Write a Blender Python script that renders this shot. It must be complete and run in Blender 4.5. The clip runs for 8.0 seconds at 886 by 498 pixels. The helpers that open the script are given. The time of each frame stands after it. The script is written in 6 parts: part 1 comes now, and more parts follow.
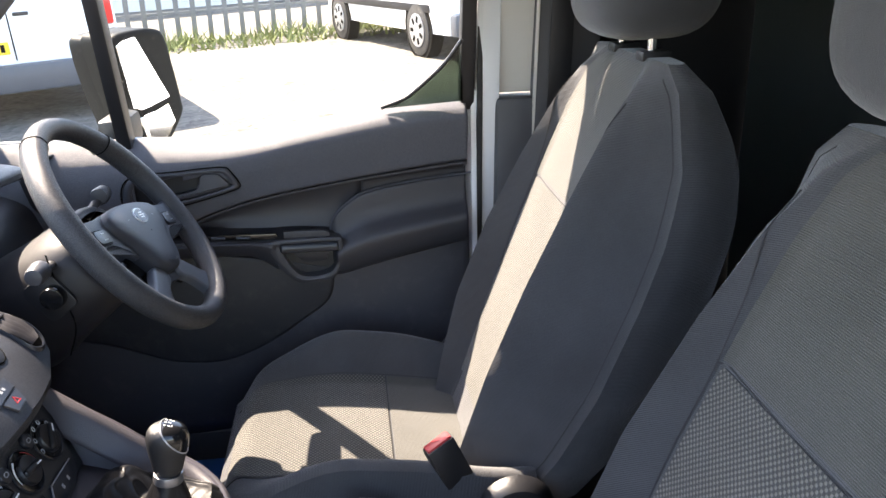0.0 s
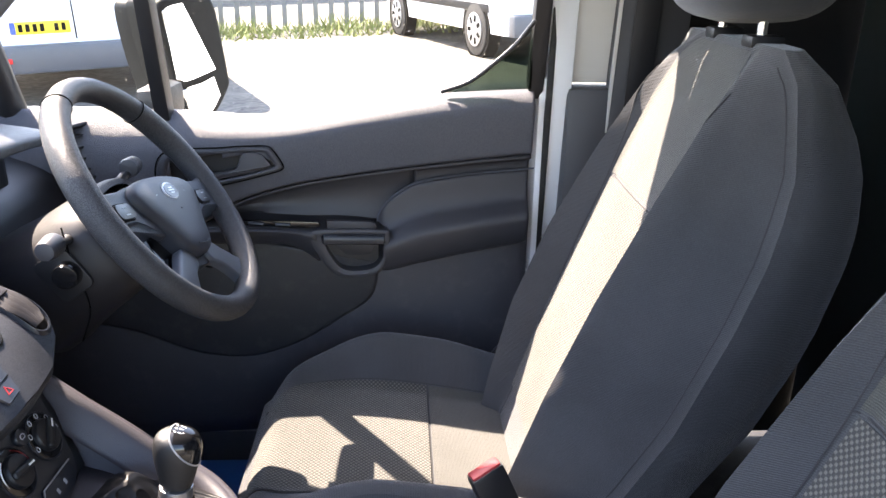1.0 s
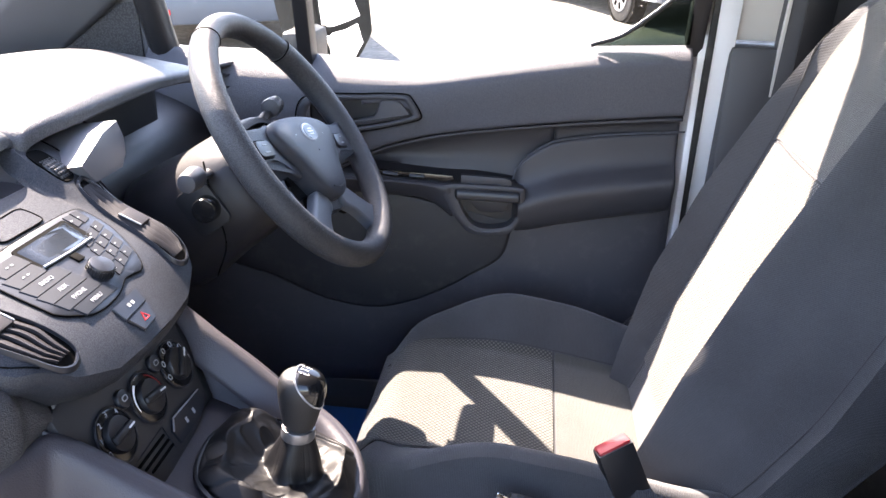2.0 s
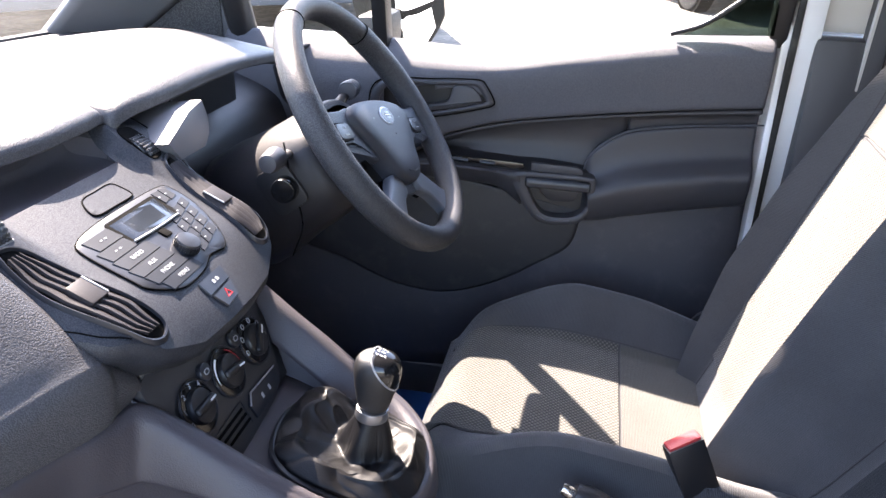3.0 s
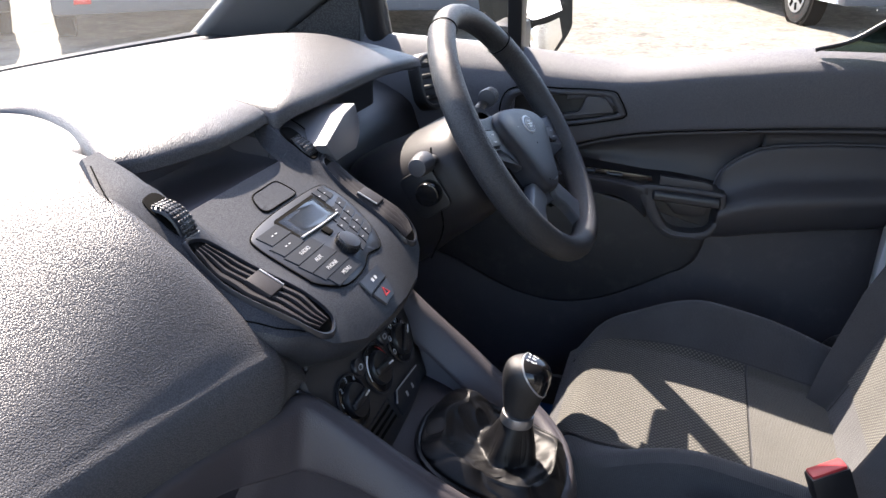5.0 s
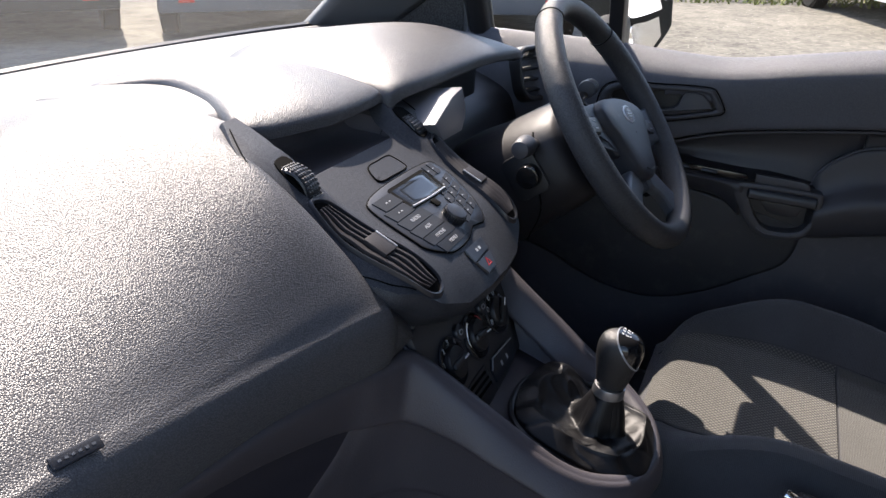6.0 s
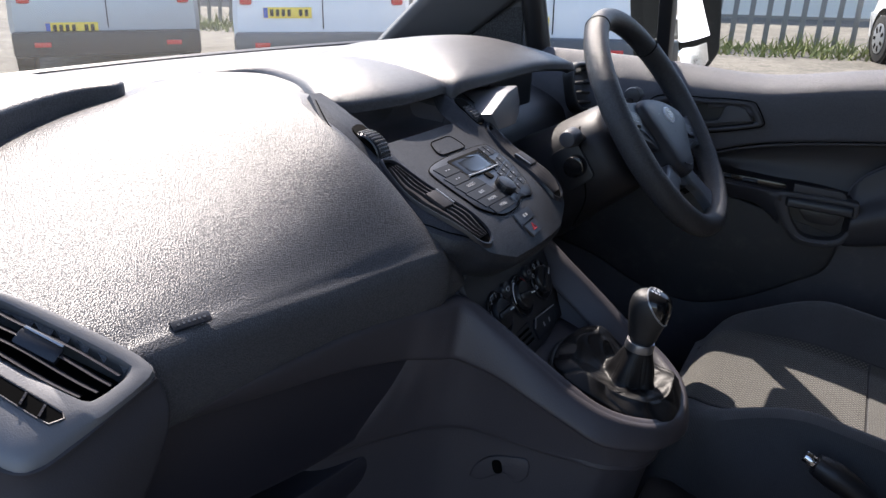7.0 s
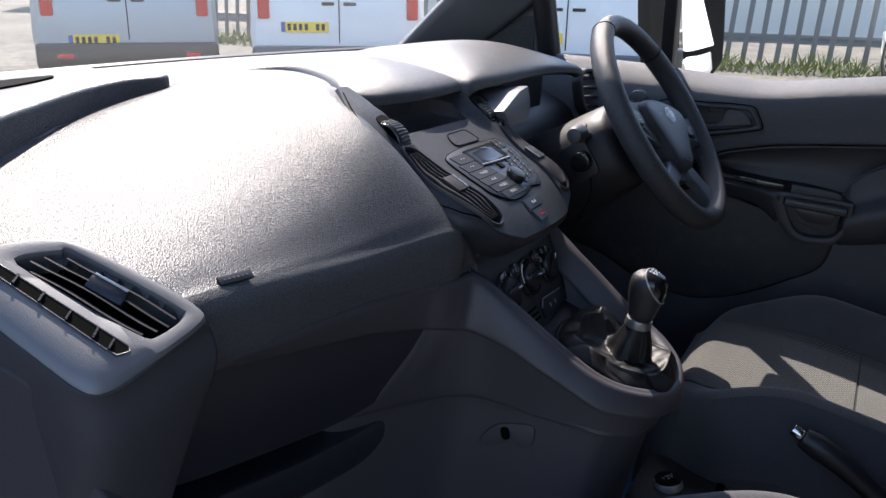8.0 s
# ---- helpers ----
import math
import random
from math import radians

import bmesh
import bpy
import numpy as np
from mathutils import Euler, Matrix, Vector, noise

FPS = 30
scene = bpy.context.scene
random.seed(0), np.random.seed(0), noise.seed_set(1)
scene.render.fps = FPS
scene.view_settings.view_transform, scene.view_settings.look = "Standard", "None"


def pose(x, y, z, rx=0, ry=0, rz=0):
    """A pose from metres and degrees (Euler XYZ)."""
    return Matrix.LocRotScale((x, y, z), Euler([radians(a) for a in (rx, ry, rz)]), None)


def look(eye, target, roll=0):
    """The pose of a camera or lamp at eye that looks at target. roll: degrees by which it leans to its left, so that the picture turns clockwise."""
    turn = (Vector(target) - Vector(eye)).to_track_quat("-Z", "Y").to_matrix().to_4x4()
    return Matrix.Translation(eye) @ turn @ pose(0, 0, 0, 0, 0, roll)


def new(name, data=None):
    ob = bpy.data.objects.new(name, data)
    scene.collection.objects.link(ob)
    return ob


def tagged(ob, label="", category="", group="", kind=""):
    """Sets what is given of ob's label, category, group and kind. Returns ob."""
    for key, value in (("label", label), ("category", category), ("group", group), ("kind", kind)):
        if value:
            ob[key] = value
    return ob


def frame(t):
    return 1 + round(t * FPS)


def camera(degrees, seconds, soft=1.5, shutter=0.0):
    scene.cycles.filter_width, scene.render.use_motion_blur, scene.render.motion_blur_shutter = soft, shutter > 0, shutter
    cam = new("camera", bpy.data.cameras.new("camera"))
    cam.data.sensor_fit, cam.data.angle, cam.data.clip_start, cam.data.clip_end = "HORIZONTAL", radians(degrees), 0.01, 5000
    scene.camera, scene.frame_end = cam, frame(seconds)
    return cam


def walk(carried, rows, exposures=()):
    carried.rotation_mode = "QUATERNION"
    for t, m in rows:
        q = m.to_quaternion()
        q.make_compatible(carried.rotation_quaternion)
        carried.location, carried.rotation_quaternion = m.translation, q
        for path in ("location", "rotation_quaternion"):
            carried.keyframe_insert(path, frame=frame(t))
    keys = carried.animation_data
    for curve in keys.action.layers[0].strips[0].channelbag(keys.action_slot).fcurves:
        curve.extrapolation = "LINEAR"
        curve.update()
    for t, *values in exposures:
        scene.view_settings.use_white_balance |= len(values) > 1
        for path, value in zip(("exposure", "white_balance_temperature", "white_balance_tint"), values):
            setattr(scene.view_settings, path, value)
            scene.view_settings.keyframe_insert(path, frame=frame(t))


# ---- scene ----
cam = camera(57.8, 8.0)
PATH = [
    (0, (0.003, -0.853, 1.381), (0.216, 1.014, 0.695), -1.4),
    (0.5, (0.002, -0.783, 1.36), (0.15, 1.093, 0.68), -0.1),
    (1, (-0.008, -0.718, 1.327), (0.102, 1.159, 0.647), 1.2),
    (1.5, (-0.018, -0.686, 1.311), (-0.107, 1.181, 0.6), 1.3),
    (2, (-0.025, -0.676, 1.295), (-0.218, 1.162, 0.53), 1.9),
    (3.5, (-0.069, -0.683, 1.295), (-0.435, 1.112, 0.491), 2.3),
    (4, (-0.086, -0.685, 1.296), (-0.486, 1.102, 0.494), 2.4),
    (5.5, (-0.133, -0.735, 1.296), (-0.725, 1.004, 0.505), 2.9),
    (6, (-0.133, -0.771, 1.279), (-0.824, 0.932, 0.49), 3.1),
    (6.5, (-0.092, -0.816, 1.26), (-0.897, 0.856, 0.514), 3.0),
    (7, (-0.062, -0.902, 1.227), (-0.908, 0.778, 0.548), 3.4),
    (7.5, (-0.037, -0.959, 1.206), (-0.9, 0.723, 0.554), 3.8),
    (8, (-0.021, -0.986, 1.213), (-0.9, 0.691, 0.57), 3.8),
]
walk(cam, [(t, look(eye, target, roll)) for t, eye, target, roll in PATH],
     [(0.0, 2.98, 7200, 15), (1.0, 3.28, 7100, 17), (1.5, 3.43, 7000, 18), (2.0, 3.56, 6900, 19), (4.0, 3.15, 6750, 17), (5.5, 2.15, 6700, 15), (6.5, 1.58, 6500, 15), (8.0, 1.50, 6300, 15)])

# ---- world, sun ----
SUN = Vector((-0.68, 0.63, 1.0)).normalized()
world = bpy.data.worlds.new("daylight")
scene.world = world
world.use_nodes = True
wn = world.node_tree
sky = wn.nodes.new("ShaderNodeTexSky")
sky.sky_type = "NISHITA"
sky.sun_disc = False
sky.sun_elevation = math.asin(SUN.z)
sky.sun_rotation = math.atan2(SUN.x, SUN.y)
wn.links.new(sky.outputs[0], wn.nodes["Background"].inputs[0])
wn.nodes["Background"].inputs[1].default_value = 0.13
sun_data = bpy.data.lights.new("sun", "SUN")
sun_data.energy, sun_data.angle, sun_data.color = 4.4, radians(0.5), (1.0, 0.91, 0.79)
sun = new("sun", sun_data)
sun.matrix_world = look((0, 0, 0), -SUN)

# ---- materials ----


def node_mat(name):
    m = bpy.data.materials.new(name)
    m.use_nodes = True
    return m, m.node_tree, m.node_tree.nodes["Principled BSDF"]


def mat(name, colour, rough=0.5, metal=0.0, grain=0.0, grain_size=900.0, vary=0.15, blotch=6.0, dirt=0.0, dirt_colour=(0.25, 0.23, 0.2), spec=0.5, kind="noise", coat=0.0):
    """Principled surface with colour and gloss that vary at two scales and a fine relief."""
    m, t, b = node_mat(name)
    co = t.nodes.new("ShaderNodeTexCoord")
    big = t.nodes.new("ShaderNodeTexNoise")
    big.inputs["Scale"].default_value, big.inputs["Detail"].default_value = blotch, 5
    t.links.new(co.outputs["Object"], big.inputs["Vector"])
    fine = t.nodes.new("ShaderNodeTexVoronoi" if kind == "voronoi" else "ShaderNodeTexNoise")
    fine.inputs["Scale"].default_value = grain_size
    if kind == "voronoi":
        fine.feature = "SMOOTH_F1"
        fine.inputs["Smoothness"].default_value = 0.35
    t.links.new(co.outputs["Object"], fine.inputs["Vector"])
    fine_out = fine.outputs["Distance"] if kind == "voronoi" else fine.outputs["Fac"]
    ramp = t.nodes.new("ShaderNodeMapRange")
    ramp.inputs["To Min"].default_value, ramp.inputs["To Max"].default_value = 1 - vary, 1 + vary
    t.links.new(big.outputs["Fac"], ramp.inputs["Value"])
    mul = t.nodes.new("ShaderNodeVectorMath")
    mul.operation = "SCALE"
    mul.inputs[0].default_value = colour
    t.links.new(ramp.outputs[0], mul.inputs["Scale"])
    out = mul.outputs[0]
    if dirt:
        d = t.nodes.new("ShaderNodeTexNoise")
        d.inputs["Scale"].default_value, d.inputs["Detail"].default_value, d.inputs["Roughness"].default_value = blotch * 4, 8, 0.7
        t.links.new(co.outputs["Object"], d.inputs["Vector"])
        r = t.nodes.new("ShaderNodeMapRange")
        r.inputs["From Min"].default_value, r.inputs["From Max"].default_value = 0.52, 0.75
        r.inputs["To Min"].default_value, r.inputs["To Max"].default_value = 0.0, dirt
        t.links.new(d.outputs["Fac"], r.inputs["Value"])
        mix = t.nodes.new("ShaderNodeMix")
        mix.data_type = "RGBA"
        t.links.new(r.outputs[0], mix.inputs["Factor"])
        t.links.new(out, mix.inputs["A"])
        mix.inputs["B"].default_value = (*dirt_colour, 1)
        out = mix.outputs["Result"]
    t.links.new(out, b.inputs["Base Color"])
    rr = t.nodes.new("ShaderNodeMapRange")
    rr.inputs["To Min"].default_value, rr.inputs["To Max"].default_value = max(0.02, rough - 0.08), min(1, rough + 0.08)
    t.links.new(big.outputs["Fac"], rr.inputs["Value"])
    t.links.new(rr.outputs[0], b.inputs["Roughness"])
    b.inputs["Metallic"].default_value = metal
    b.inputs["Specular IOR Level"].default_value = spec
    b.inputs["Coat Weight"].default_value = coat
    if kind == "voronoi":  # the grain's grooves are duller than its crests
        gl = t.nodes.new("ShaderNodeMapRange")
        gl.inputs["From Min"].default_value, gl.inputs["From Max"].default_value = 0.2, 0.65
        gl.inputs["To Min"].default_value, gl.inputs["To Max"].default_value = spec * 1.25, spec * 0.35
        t.links.new(fine_out, gl.inputs["Value"])
        t.links.new(gl.outputs[0], b.inputs["Specular IOR Level"])
    if grain:
        bump = t.nodes.new("ShaderNodeBump")
        bump.inputs["Strength"].default_value, bump.inputs["Distance"].default_value = grain, 0.001
        t.links.new(fine_out, bump.inputs["Height"])
        t.links.new(bump.outputs[0], b.inputs["Normal"])
    return m


def fabric(name, colour, light, pitch, contrast, axis_a="y", axis_b="z", rib=False):
    """Woven cloth: ribs or a grid of light dots on a dark ground."""
    m, t, b = node_mat(name)
    co = t.nodes.new("ShaderNodeTexCoord")
    sep = t.nodes.new("ShaderNodeSeparateXYZ")
    t.links.new(co.outputs["UV"], sep.inputs[0])

    def wave(socket, scale):
        a = t.nodes.new("ShaderNodeMath")
        a.operation, a.inputs[1].default_value = "MULTIPLY", scale
        t.links.new(socket, a.inputs[0])
        s = t.nodes.new("ShaderNodeMath")
        s.operation = "SINE"
        t.links.new(a.outputs[0], s.inputs[0])
        return s.outputs[0]

    k = 2 * math.pi / pitch
    if rib:
        w = wave(sep.outputs["Y"], k)
    else:
        w1, w2 = wave(sep.outputs["X"], k), wave(sep.outputs["Y"], k)
        p = t.nodes.new("ShaderNodeMath")
        p.operation = "MULTIPLY"
        t.links.new(w1, p.inputs[0])
        t.links.new(w2, p.inputs[1])
        w = p.outputs[0]
    r = t.nodes.new("ShaderNodeMapRange")
    r.inputs["From Min"].default_value, r.inputs["From Max"].default_value = (-1, 1) if rib else (-0.1, 0.6)
    t.links.new(w, r.inputs["Value"])
    noise_t = t.nodes.new("ShaderNodeTexNoise")
    noise_t.inputs["Scale"].default_value, noise_t.inputs["Detail"].default_value = 900, 3
    t.links.new(co.outputs["Object"], noise_t.inputs["Vector"])
    stain = t.nodes.new("ShaderNodeTexNoise")
    stain.inputs["Scale"].default_value, stain.inputs["Detail"].default_value = 9, 6
    t.links.new(co.outputs["Object"], stain.inputs["Vector"])
    mix = t.nodes.new("ShaderNodeMix")
    mix.data_type = "RGBA"
    mix.inputs["A"].default_value, mix.inputs["B"].default_value = (*colour, 1), (*light, 1)
    f = t.nodes.new("ShaderNodeMath")
    f.operation, f.inputs[1].default_value = "MULTIPLY", contrast
    t.links.new(r.outputs[0], f.inputs[0])
    t.links.new(f.outputs[0], mix.inputs["Factor"])
    g = t.nodes.new("ShaderNodeMath")
    g.operation = "ADD"
    t.links.new(noise_t.outputs["Fac"], g.inputs[0])
    t.links.new(stain.outputs["Fac"], g.inputs[1])
    gr = t.nodes.new("ShaderNodeMapRange")
    gr.inputs["From Min"].default_value, gr.inputs["From Max"].default_value = 0.6, 1.4
    gr.inputs["To Min"].default_value, gr.inputs["To Max"].default_value = 0.72, 1.25
    t.links.new(g.outputs[0], gr.inputs["Value"])
    sc = t.nodes.new("ShaderNodeVectorMath")
    sc.operation = "SCALE"
    t.links.new(mix.outputs["Result"], sc.inputs[0])
    t.links.new(gr.outputs[0], sc.inputs["Scale"])
    t.links.new(sc.outputs[0], b.inputs["Base Color"])
    b.inputs["Roughness"].default_value = 0.95
    b.inputs["Specular IOR Level"].default_value = 0.15
    b.inputs["Sheen Weight"].default_value = 0.25
    b.inputs["Sheen Roughness"].default_value = 0.5
    h = t.nodes.new("ShaderNodeMath")
    h.operation = "ADD"
    t.links.new(r.outputs[0], h.inputs[0])
    t.links.new(noise_t.outputs["Fac"], h.inputs[1])
    bump = t.nodes.new("ShaderNodeBump")
    bump.inputs["Strength"].default_value, bump.inputs["Distance"].default_value = 0.6, 0.0008
    t.links.new(h.outputs[0], bump.inputs["Height"])
    t.links.new(bump.outputs[0], b.inputs["Normal"])
    return m


def glass_mat(name, tint=(1, 1, 1), dust=0.0, film=0.004):
    m, t, b = node_mat(name)
    t.nodes.remove(b)
    out = t.nodes["Material Output"]
    tr, gl, fr, mx = (t.nodes.new("ShaderNode" + k) for k in ("BsdfTransparent", "BsdfGlossy", "LayerWeight", "MixShader"))
    tr.inputs[0].default_value = (*tint, 1)
    gl.inputs["Roughness"].default_value = 0.01
    fr.inputs["Blend"].default_value = 0.5
    pw, ml = t.nodes.new("ShaderNodeMath"), t.nodes.new("ShaderNodeMath")
    pw.operation, pw.inputs[1].default_value = "POWER", 5
    ml.operation, ml.inputs[1].default_value, ml.inputs[2].default_value = "MULTIPLY_ADD", 0.9, 0.012
    t.links.new(fr.outputs["Facing"], pw.inputs[0])
    t.links.new(pw.outputs[0], ml.inputs[0])
    t.links.new(ml.outputs[0], mx.inputs[0])
    t.links.new(tr.outputs[0], mx.inputs[1])
    t.links.new(gl.outputs[0], mx.inputs[2])
    last = mx.outputs[0]
    if dust:
        co, no, ra, df, m2 = (t.nodes.new("ShaderNode" + k) for k in ("TexCoord", "TexVoronoi", "MapRange", "BsdfTranslucent", "MixShader"))
        no.inputs["Scale"].default_value = 60
        t.links.new(co.outputs["Object"], no.inputs["Vector"])
        t.links.new(no.outputs["Distance"], ra.inputs["Value"])
        ra.inputs["From Min"].default_value, ra.inputs["From Max"].default_value = 0.085, 0.05
        ra.inputs["To Min"].default_value, ra.inputs["To Max"].default_value = film, dust
        df.inputs[0].default_value = (0.7, 0.7, 0.66, 1)
        t.links.new(ra.outputs[0], m2.inputs[0])
        t.links.new(last, m2.inputs[1])
        t.links.new(df.outputs[0], m2.inputs[2])
        last = m2.outputs[0]
    t.links.new(last, out.inputs[0])
    return m


DASH = mat("dash_soft_plastic", (0.058, 0.058, 0.063), 0.40, grain=0.50, grain_size=720, vary=0.14, kind="voronoi", spec=0.55)
VENTFRAME = mat("vent_frame_plastic", (0.115, 0.115, 0.122), 0.45, grain=0.2, grain_size=900, vary=0.12, spec=1.0)
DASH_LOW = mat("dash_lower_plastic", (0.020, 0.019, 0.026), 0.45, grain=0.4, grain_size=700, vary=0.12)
ENDMAT = mat("dash_end_plastic", (0.042, 0.039, 0.044), 0.6, grain=0.3, grain_size=800, vary=0.12, spec=0.3)
GLOVEBOX = mat("glovebox_plastic", (0.020, 0.019, 0.026), 0.4, grain=0.25, grain_size=900, vary=0.12)
CONSOLE = mat("console_plastic", (0.043, 0.039, 0.046), 0.5, grain=0.4, grain_size=650, vary=0.1)
BLACK = mat("black_plastic", (0.012, 0.012, 0.014), 0.4, grain=0.3, grain_size=800, vary=0.2)
STACK = mat("stack_plastic", (0.024, 0.026, 0.032), 0.47, grain=0.16, grain_size=1000, vary=0.15, kind="voronoi", spec=0.42)
SLAT = mat("vent_slat_plastic", (0.022, 0.020, 0.022), 0.5, grain=0.2, grain_size=800, vary=0.15, spec=0.2)
NOOK = mat("nook_plastic", (0.12, 0.11, 0.12), 0.5, grain=0.3, grain_size=800, vary=0.1)
DISPLAY = mat("dusty_display", (0.014, 0.017, 0.022), 0.16, vary=0.15, dirt=0.08, blotch=25, spec=0.5)
SATIN = mat("satin_black_panel", (0.016, 0.018, 0.024), 0.33, grain=0.12, grain_size=700, vary=0.15)
GLOSS = mat("gloss_black", (0.008, 0.008, 0.009), 0.12, vary=0.1)
# near-black painted in for the shade inside recesses; also joint lines and plate letters
VOID = mat("shade_and_mark_black", (0.0015, 0.0015, 0.0015), 0.9, vary=0.2, spec=0.08)
DOORTOP = mat("door_upper_plastic", (0.084, 0.085, 0.098), 0.50, grain=0.7, grain_size=750, vary=0.1, kind="voronoi")
DOORLOW = mat("door_lower_plastic", (0.050, 0.048, 0.056), 0.55, grain=0.4, grain_size=900, vary=0.12, dirt=0.12)
DOORMID = mat("door_mid_plastic", (0.036, 0.036, 0.042), 0.42, grain=0.5, grain_size=900, vary=0.15)
SHROUD = mat("shroud_plastic", (0.013, 0.012, 0.014), 0.5, grain=0.4, grain_size=800, vary=0.12, spec=0.35)
POCKET = mat("door_pocket_plastic", (0.019, 0.019, 0.023), 0.5, grain=0.4, grain_size=900, vary=0.12, dirt=0.1)
RIMMAT = mat("wheel_leather_plastic", (0.035, 0.036, 0.040), 0.40, grain=0.6, grain_size=800, vary=0.15, kind="voronoi")
SPOKE = mat("spoke_grey_plastic", (0.075, 0.083, 0.098), 0.4, grain=0.15, grain_size=900, vary=0.1)
HUB = mat("hub_plastic", (0.024, 0.028, 0.038), 0.50, grain=0.3, grain_size=900, vary=0.1)
CHROME = mat("chrome", (0.75, 0.75, 0.76), 0.15, metal=1.0, vary=0.05)
COLLAR = mat("dark_brushed_metal", (0.20, 0.20, 0.21), 0.34, metal=0.8, vary=0.1)
SILVER = mat("silver_plastic", (0.45, 0.46, 0.48), 0.35, metal=0.6, vary=0.08)
LEATHER = mat("gaiter_leather", (0.0035, 0.0035, 0.0045), 0.46, grain=0.3, grain_size=800, vary=0.2, spec=0.28)
KNOB = mat("knob_plastic", (0.012, 0.012, 0.013), 0.46, grain=0.5, grain_size=1300, vary=0.15)
PANEL = mat("heater_plastic", (0.03, 0.03, 0.033), 0.42, grain=0.25, grain_size=1000, vary=0.12)
RED = mat("red_plastic", (0.42, 0.025, 0.03), 0.4, vary=0.1)
WHITEMARK = mat("white_marking", (0.8, 0.8, 0.8), 0.5, vary=0.05)
GREYMARK = mat("grey_marking", (0.34, 0.35, 0.37), 0.5, vary=0.05)
TRIM_GREY = mat("pillar_trim", (0.55, 0.53, 0.49), 0.6, grain=0.3, vary=0.08)
PILLAR_DARK = mat("pillar_dark_trim", (0.06, 0.06, 0.065), 0.55, grain=0.4, vary=0.1)
PILLAR_TRIM = mat("windscreen_pillar_trim", (0.13, 0.135, 0.145), 0.6, grain=0.5, grain_size=600, vary=0.1)
GRILLE = mat("speaker_grille", (0.03, 0.03, 0.032), 0.6, grain=1.0, grain_size=330, vary=0.1, kind="voronoi")
MIRROR_SHELL = mat("mirror_shell_plastic", (0.006, 0.008, 0.009), 0.5, grain=0.2, vary=0.12, spec=0.06)
BULKHEAD = mat("bulkhead_paint", (0.03, 0.037, 0.037), 0.35, grain=0.2, vary=0.3, blotch=4)
WHITEPAINT = mat("white_van_paint", (0.76, 0.77, 0.78), 0.25, vary=0.04, dirt=0.12, blotch=2, coat=0.5)
SILVERPAINT = mat("silver_paint", (0.36, 0.39, 0.42), 0.32, metal=0.4, vary=0.06, dirt=0.1, blotch=2)
HEADLINER = mat("roof_lining", (0.45, 0.44, 0.42), 0.9, grain=0.4, vary=0.06)
RUBBER = mat("rubber", (0.015, 0.015, 0.015), 0.7, grain=0.3, vary=0.2, dirt=0.25)
CARPET = mat("floor_carpet", (0.015, 0.015, 0.017), 0.95, grain=1.0, grain_size=700, vary=0.3, dirt=0.1)
BLUE = mat("blue_mat", (0.01, 0.09, 0.30), 0.5, vary=0.15)
TAIL = mat("tail_lamp_red", (0.6, 0.02, 0.02), 0.15, vary=0.1)
PLATE = mat("plate_yellow", (0.85, 0.60, 0.03), 0.4, vary=0.06)
PLATE_BLUE = mat("plate_blue", (0.02, 0.08, 0.4), 0.4, vary=0.06)
CARGLASS = mat("dark_car_glass", (0.03, 0.035, 0.04), 0.06, vary=0.1)
STEEL = mat("galvanised_steel", (0.20, 0.205, 0.205), 0.5, metal=0.5, vary=0.25, dirt=0.3)
CLOTH = fabric("ribbed_cloth", (0.050, 0.050, 0.047), (0.082, 0.079, 0.070), 0.0022, 0.5, rib=True)
CLOTH_SIDE = fabric("side_cloth", (0.048, 0.049, 0.053), (0.070, 0.071, 0.076), 0.0022, 0.5, rib=True)
CLOTH_DOT = fabric("dotted_cloth", (0.038, 0.038, 0.037), (0.135, 0.128, 0.110), 0.0074, 0.85)
SEAM = mat("seam_thread", (0.03, 0.03, 0.032), 0.9, vary=0.2)
PANE_HAZY = glass_mat("hazy_windscreen", (0.96, 0.98, 0.975), 0.10, 0.035)
PANE_DUSTY = glass_mat("dusty_glass", (0.95, 0.97, 0.96), 0.16)
PANE_DARK = glass_mat("tinted_glass", (0.25, 0.30, 0.27), 0.0)
MIRROR = mat("mirror_glass", (0.85, 0.86, 0.87), 0.02, metal=1.0, vary=0.01)

# ---- mesh helpers ----


def thing(name, label, category, group="", kind="", at=(0, 0, 0)):
    ob = new(name)
    ob.location = at
    ob.empty_display_size = 0.05
    return tagged(ob, label, category, group, kind)


def link_mesh(name, me, material, parent=None, label="", smooth=True, angle=40):
    if material:
        me.materials.append(material)
    if smooth:
        me.polygons.foreach_set("use_smooth", [True] * len(me.polygons))
        me.set_sharp_from_angle(angle=radians(angle))
    ob = new(name, me)
    if parent:
        ob.parent = parent
        if not parent.parent:
            ob.matrix_parent_inverse = Matrix.Translation(-parent.location)
    if label:
        ob["label"] = label
    return ob


def part(name, bm, material, parent=None, label="", smooth=True, angle=40):
    bmesh.ops.recalc_face_normals(bm, faces=bm.faces[:])
    me = bpy.data.meshes.new(name)
    bm.to_mesh(me)
    bm.free()
    return link_mesh(name, me, material, parent, label, smooth, angle)


def box(size, m=Matrix(), bevel=0.0, seg=2, bm=None):
    bm2 = bmesh.new()
    bmesh.ops.create_cube(bm2, size=1.0)
    bmesh.ops.scale(bm2, vec=size, verts=bm2.verts[:])
    if bevel:
        bmesh.ops.bevel(bm2, geom=bm2.edges[:], offset=min(bevel, min(size) * 0.49), segments=seg, profile=0.6, affect="EDGES")
    bm2.transform(m)
    return merge(bm, bm2)


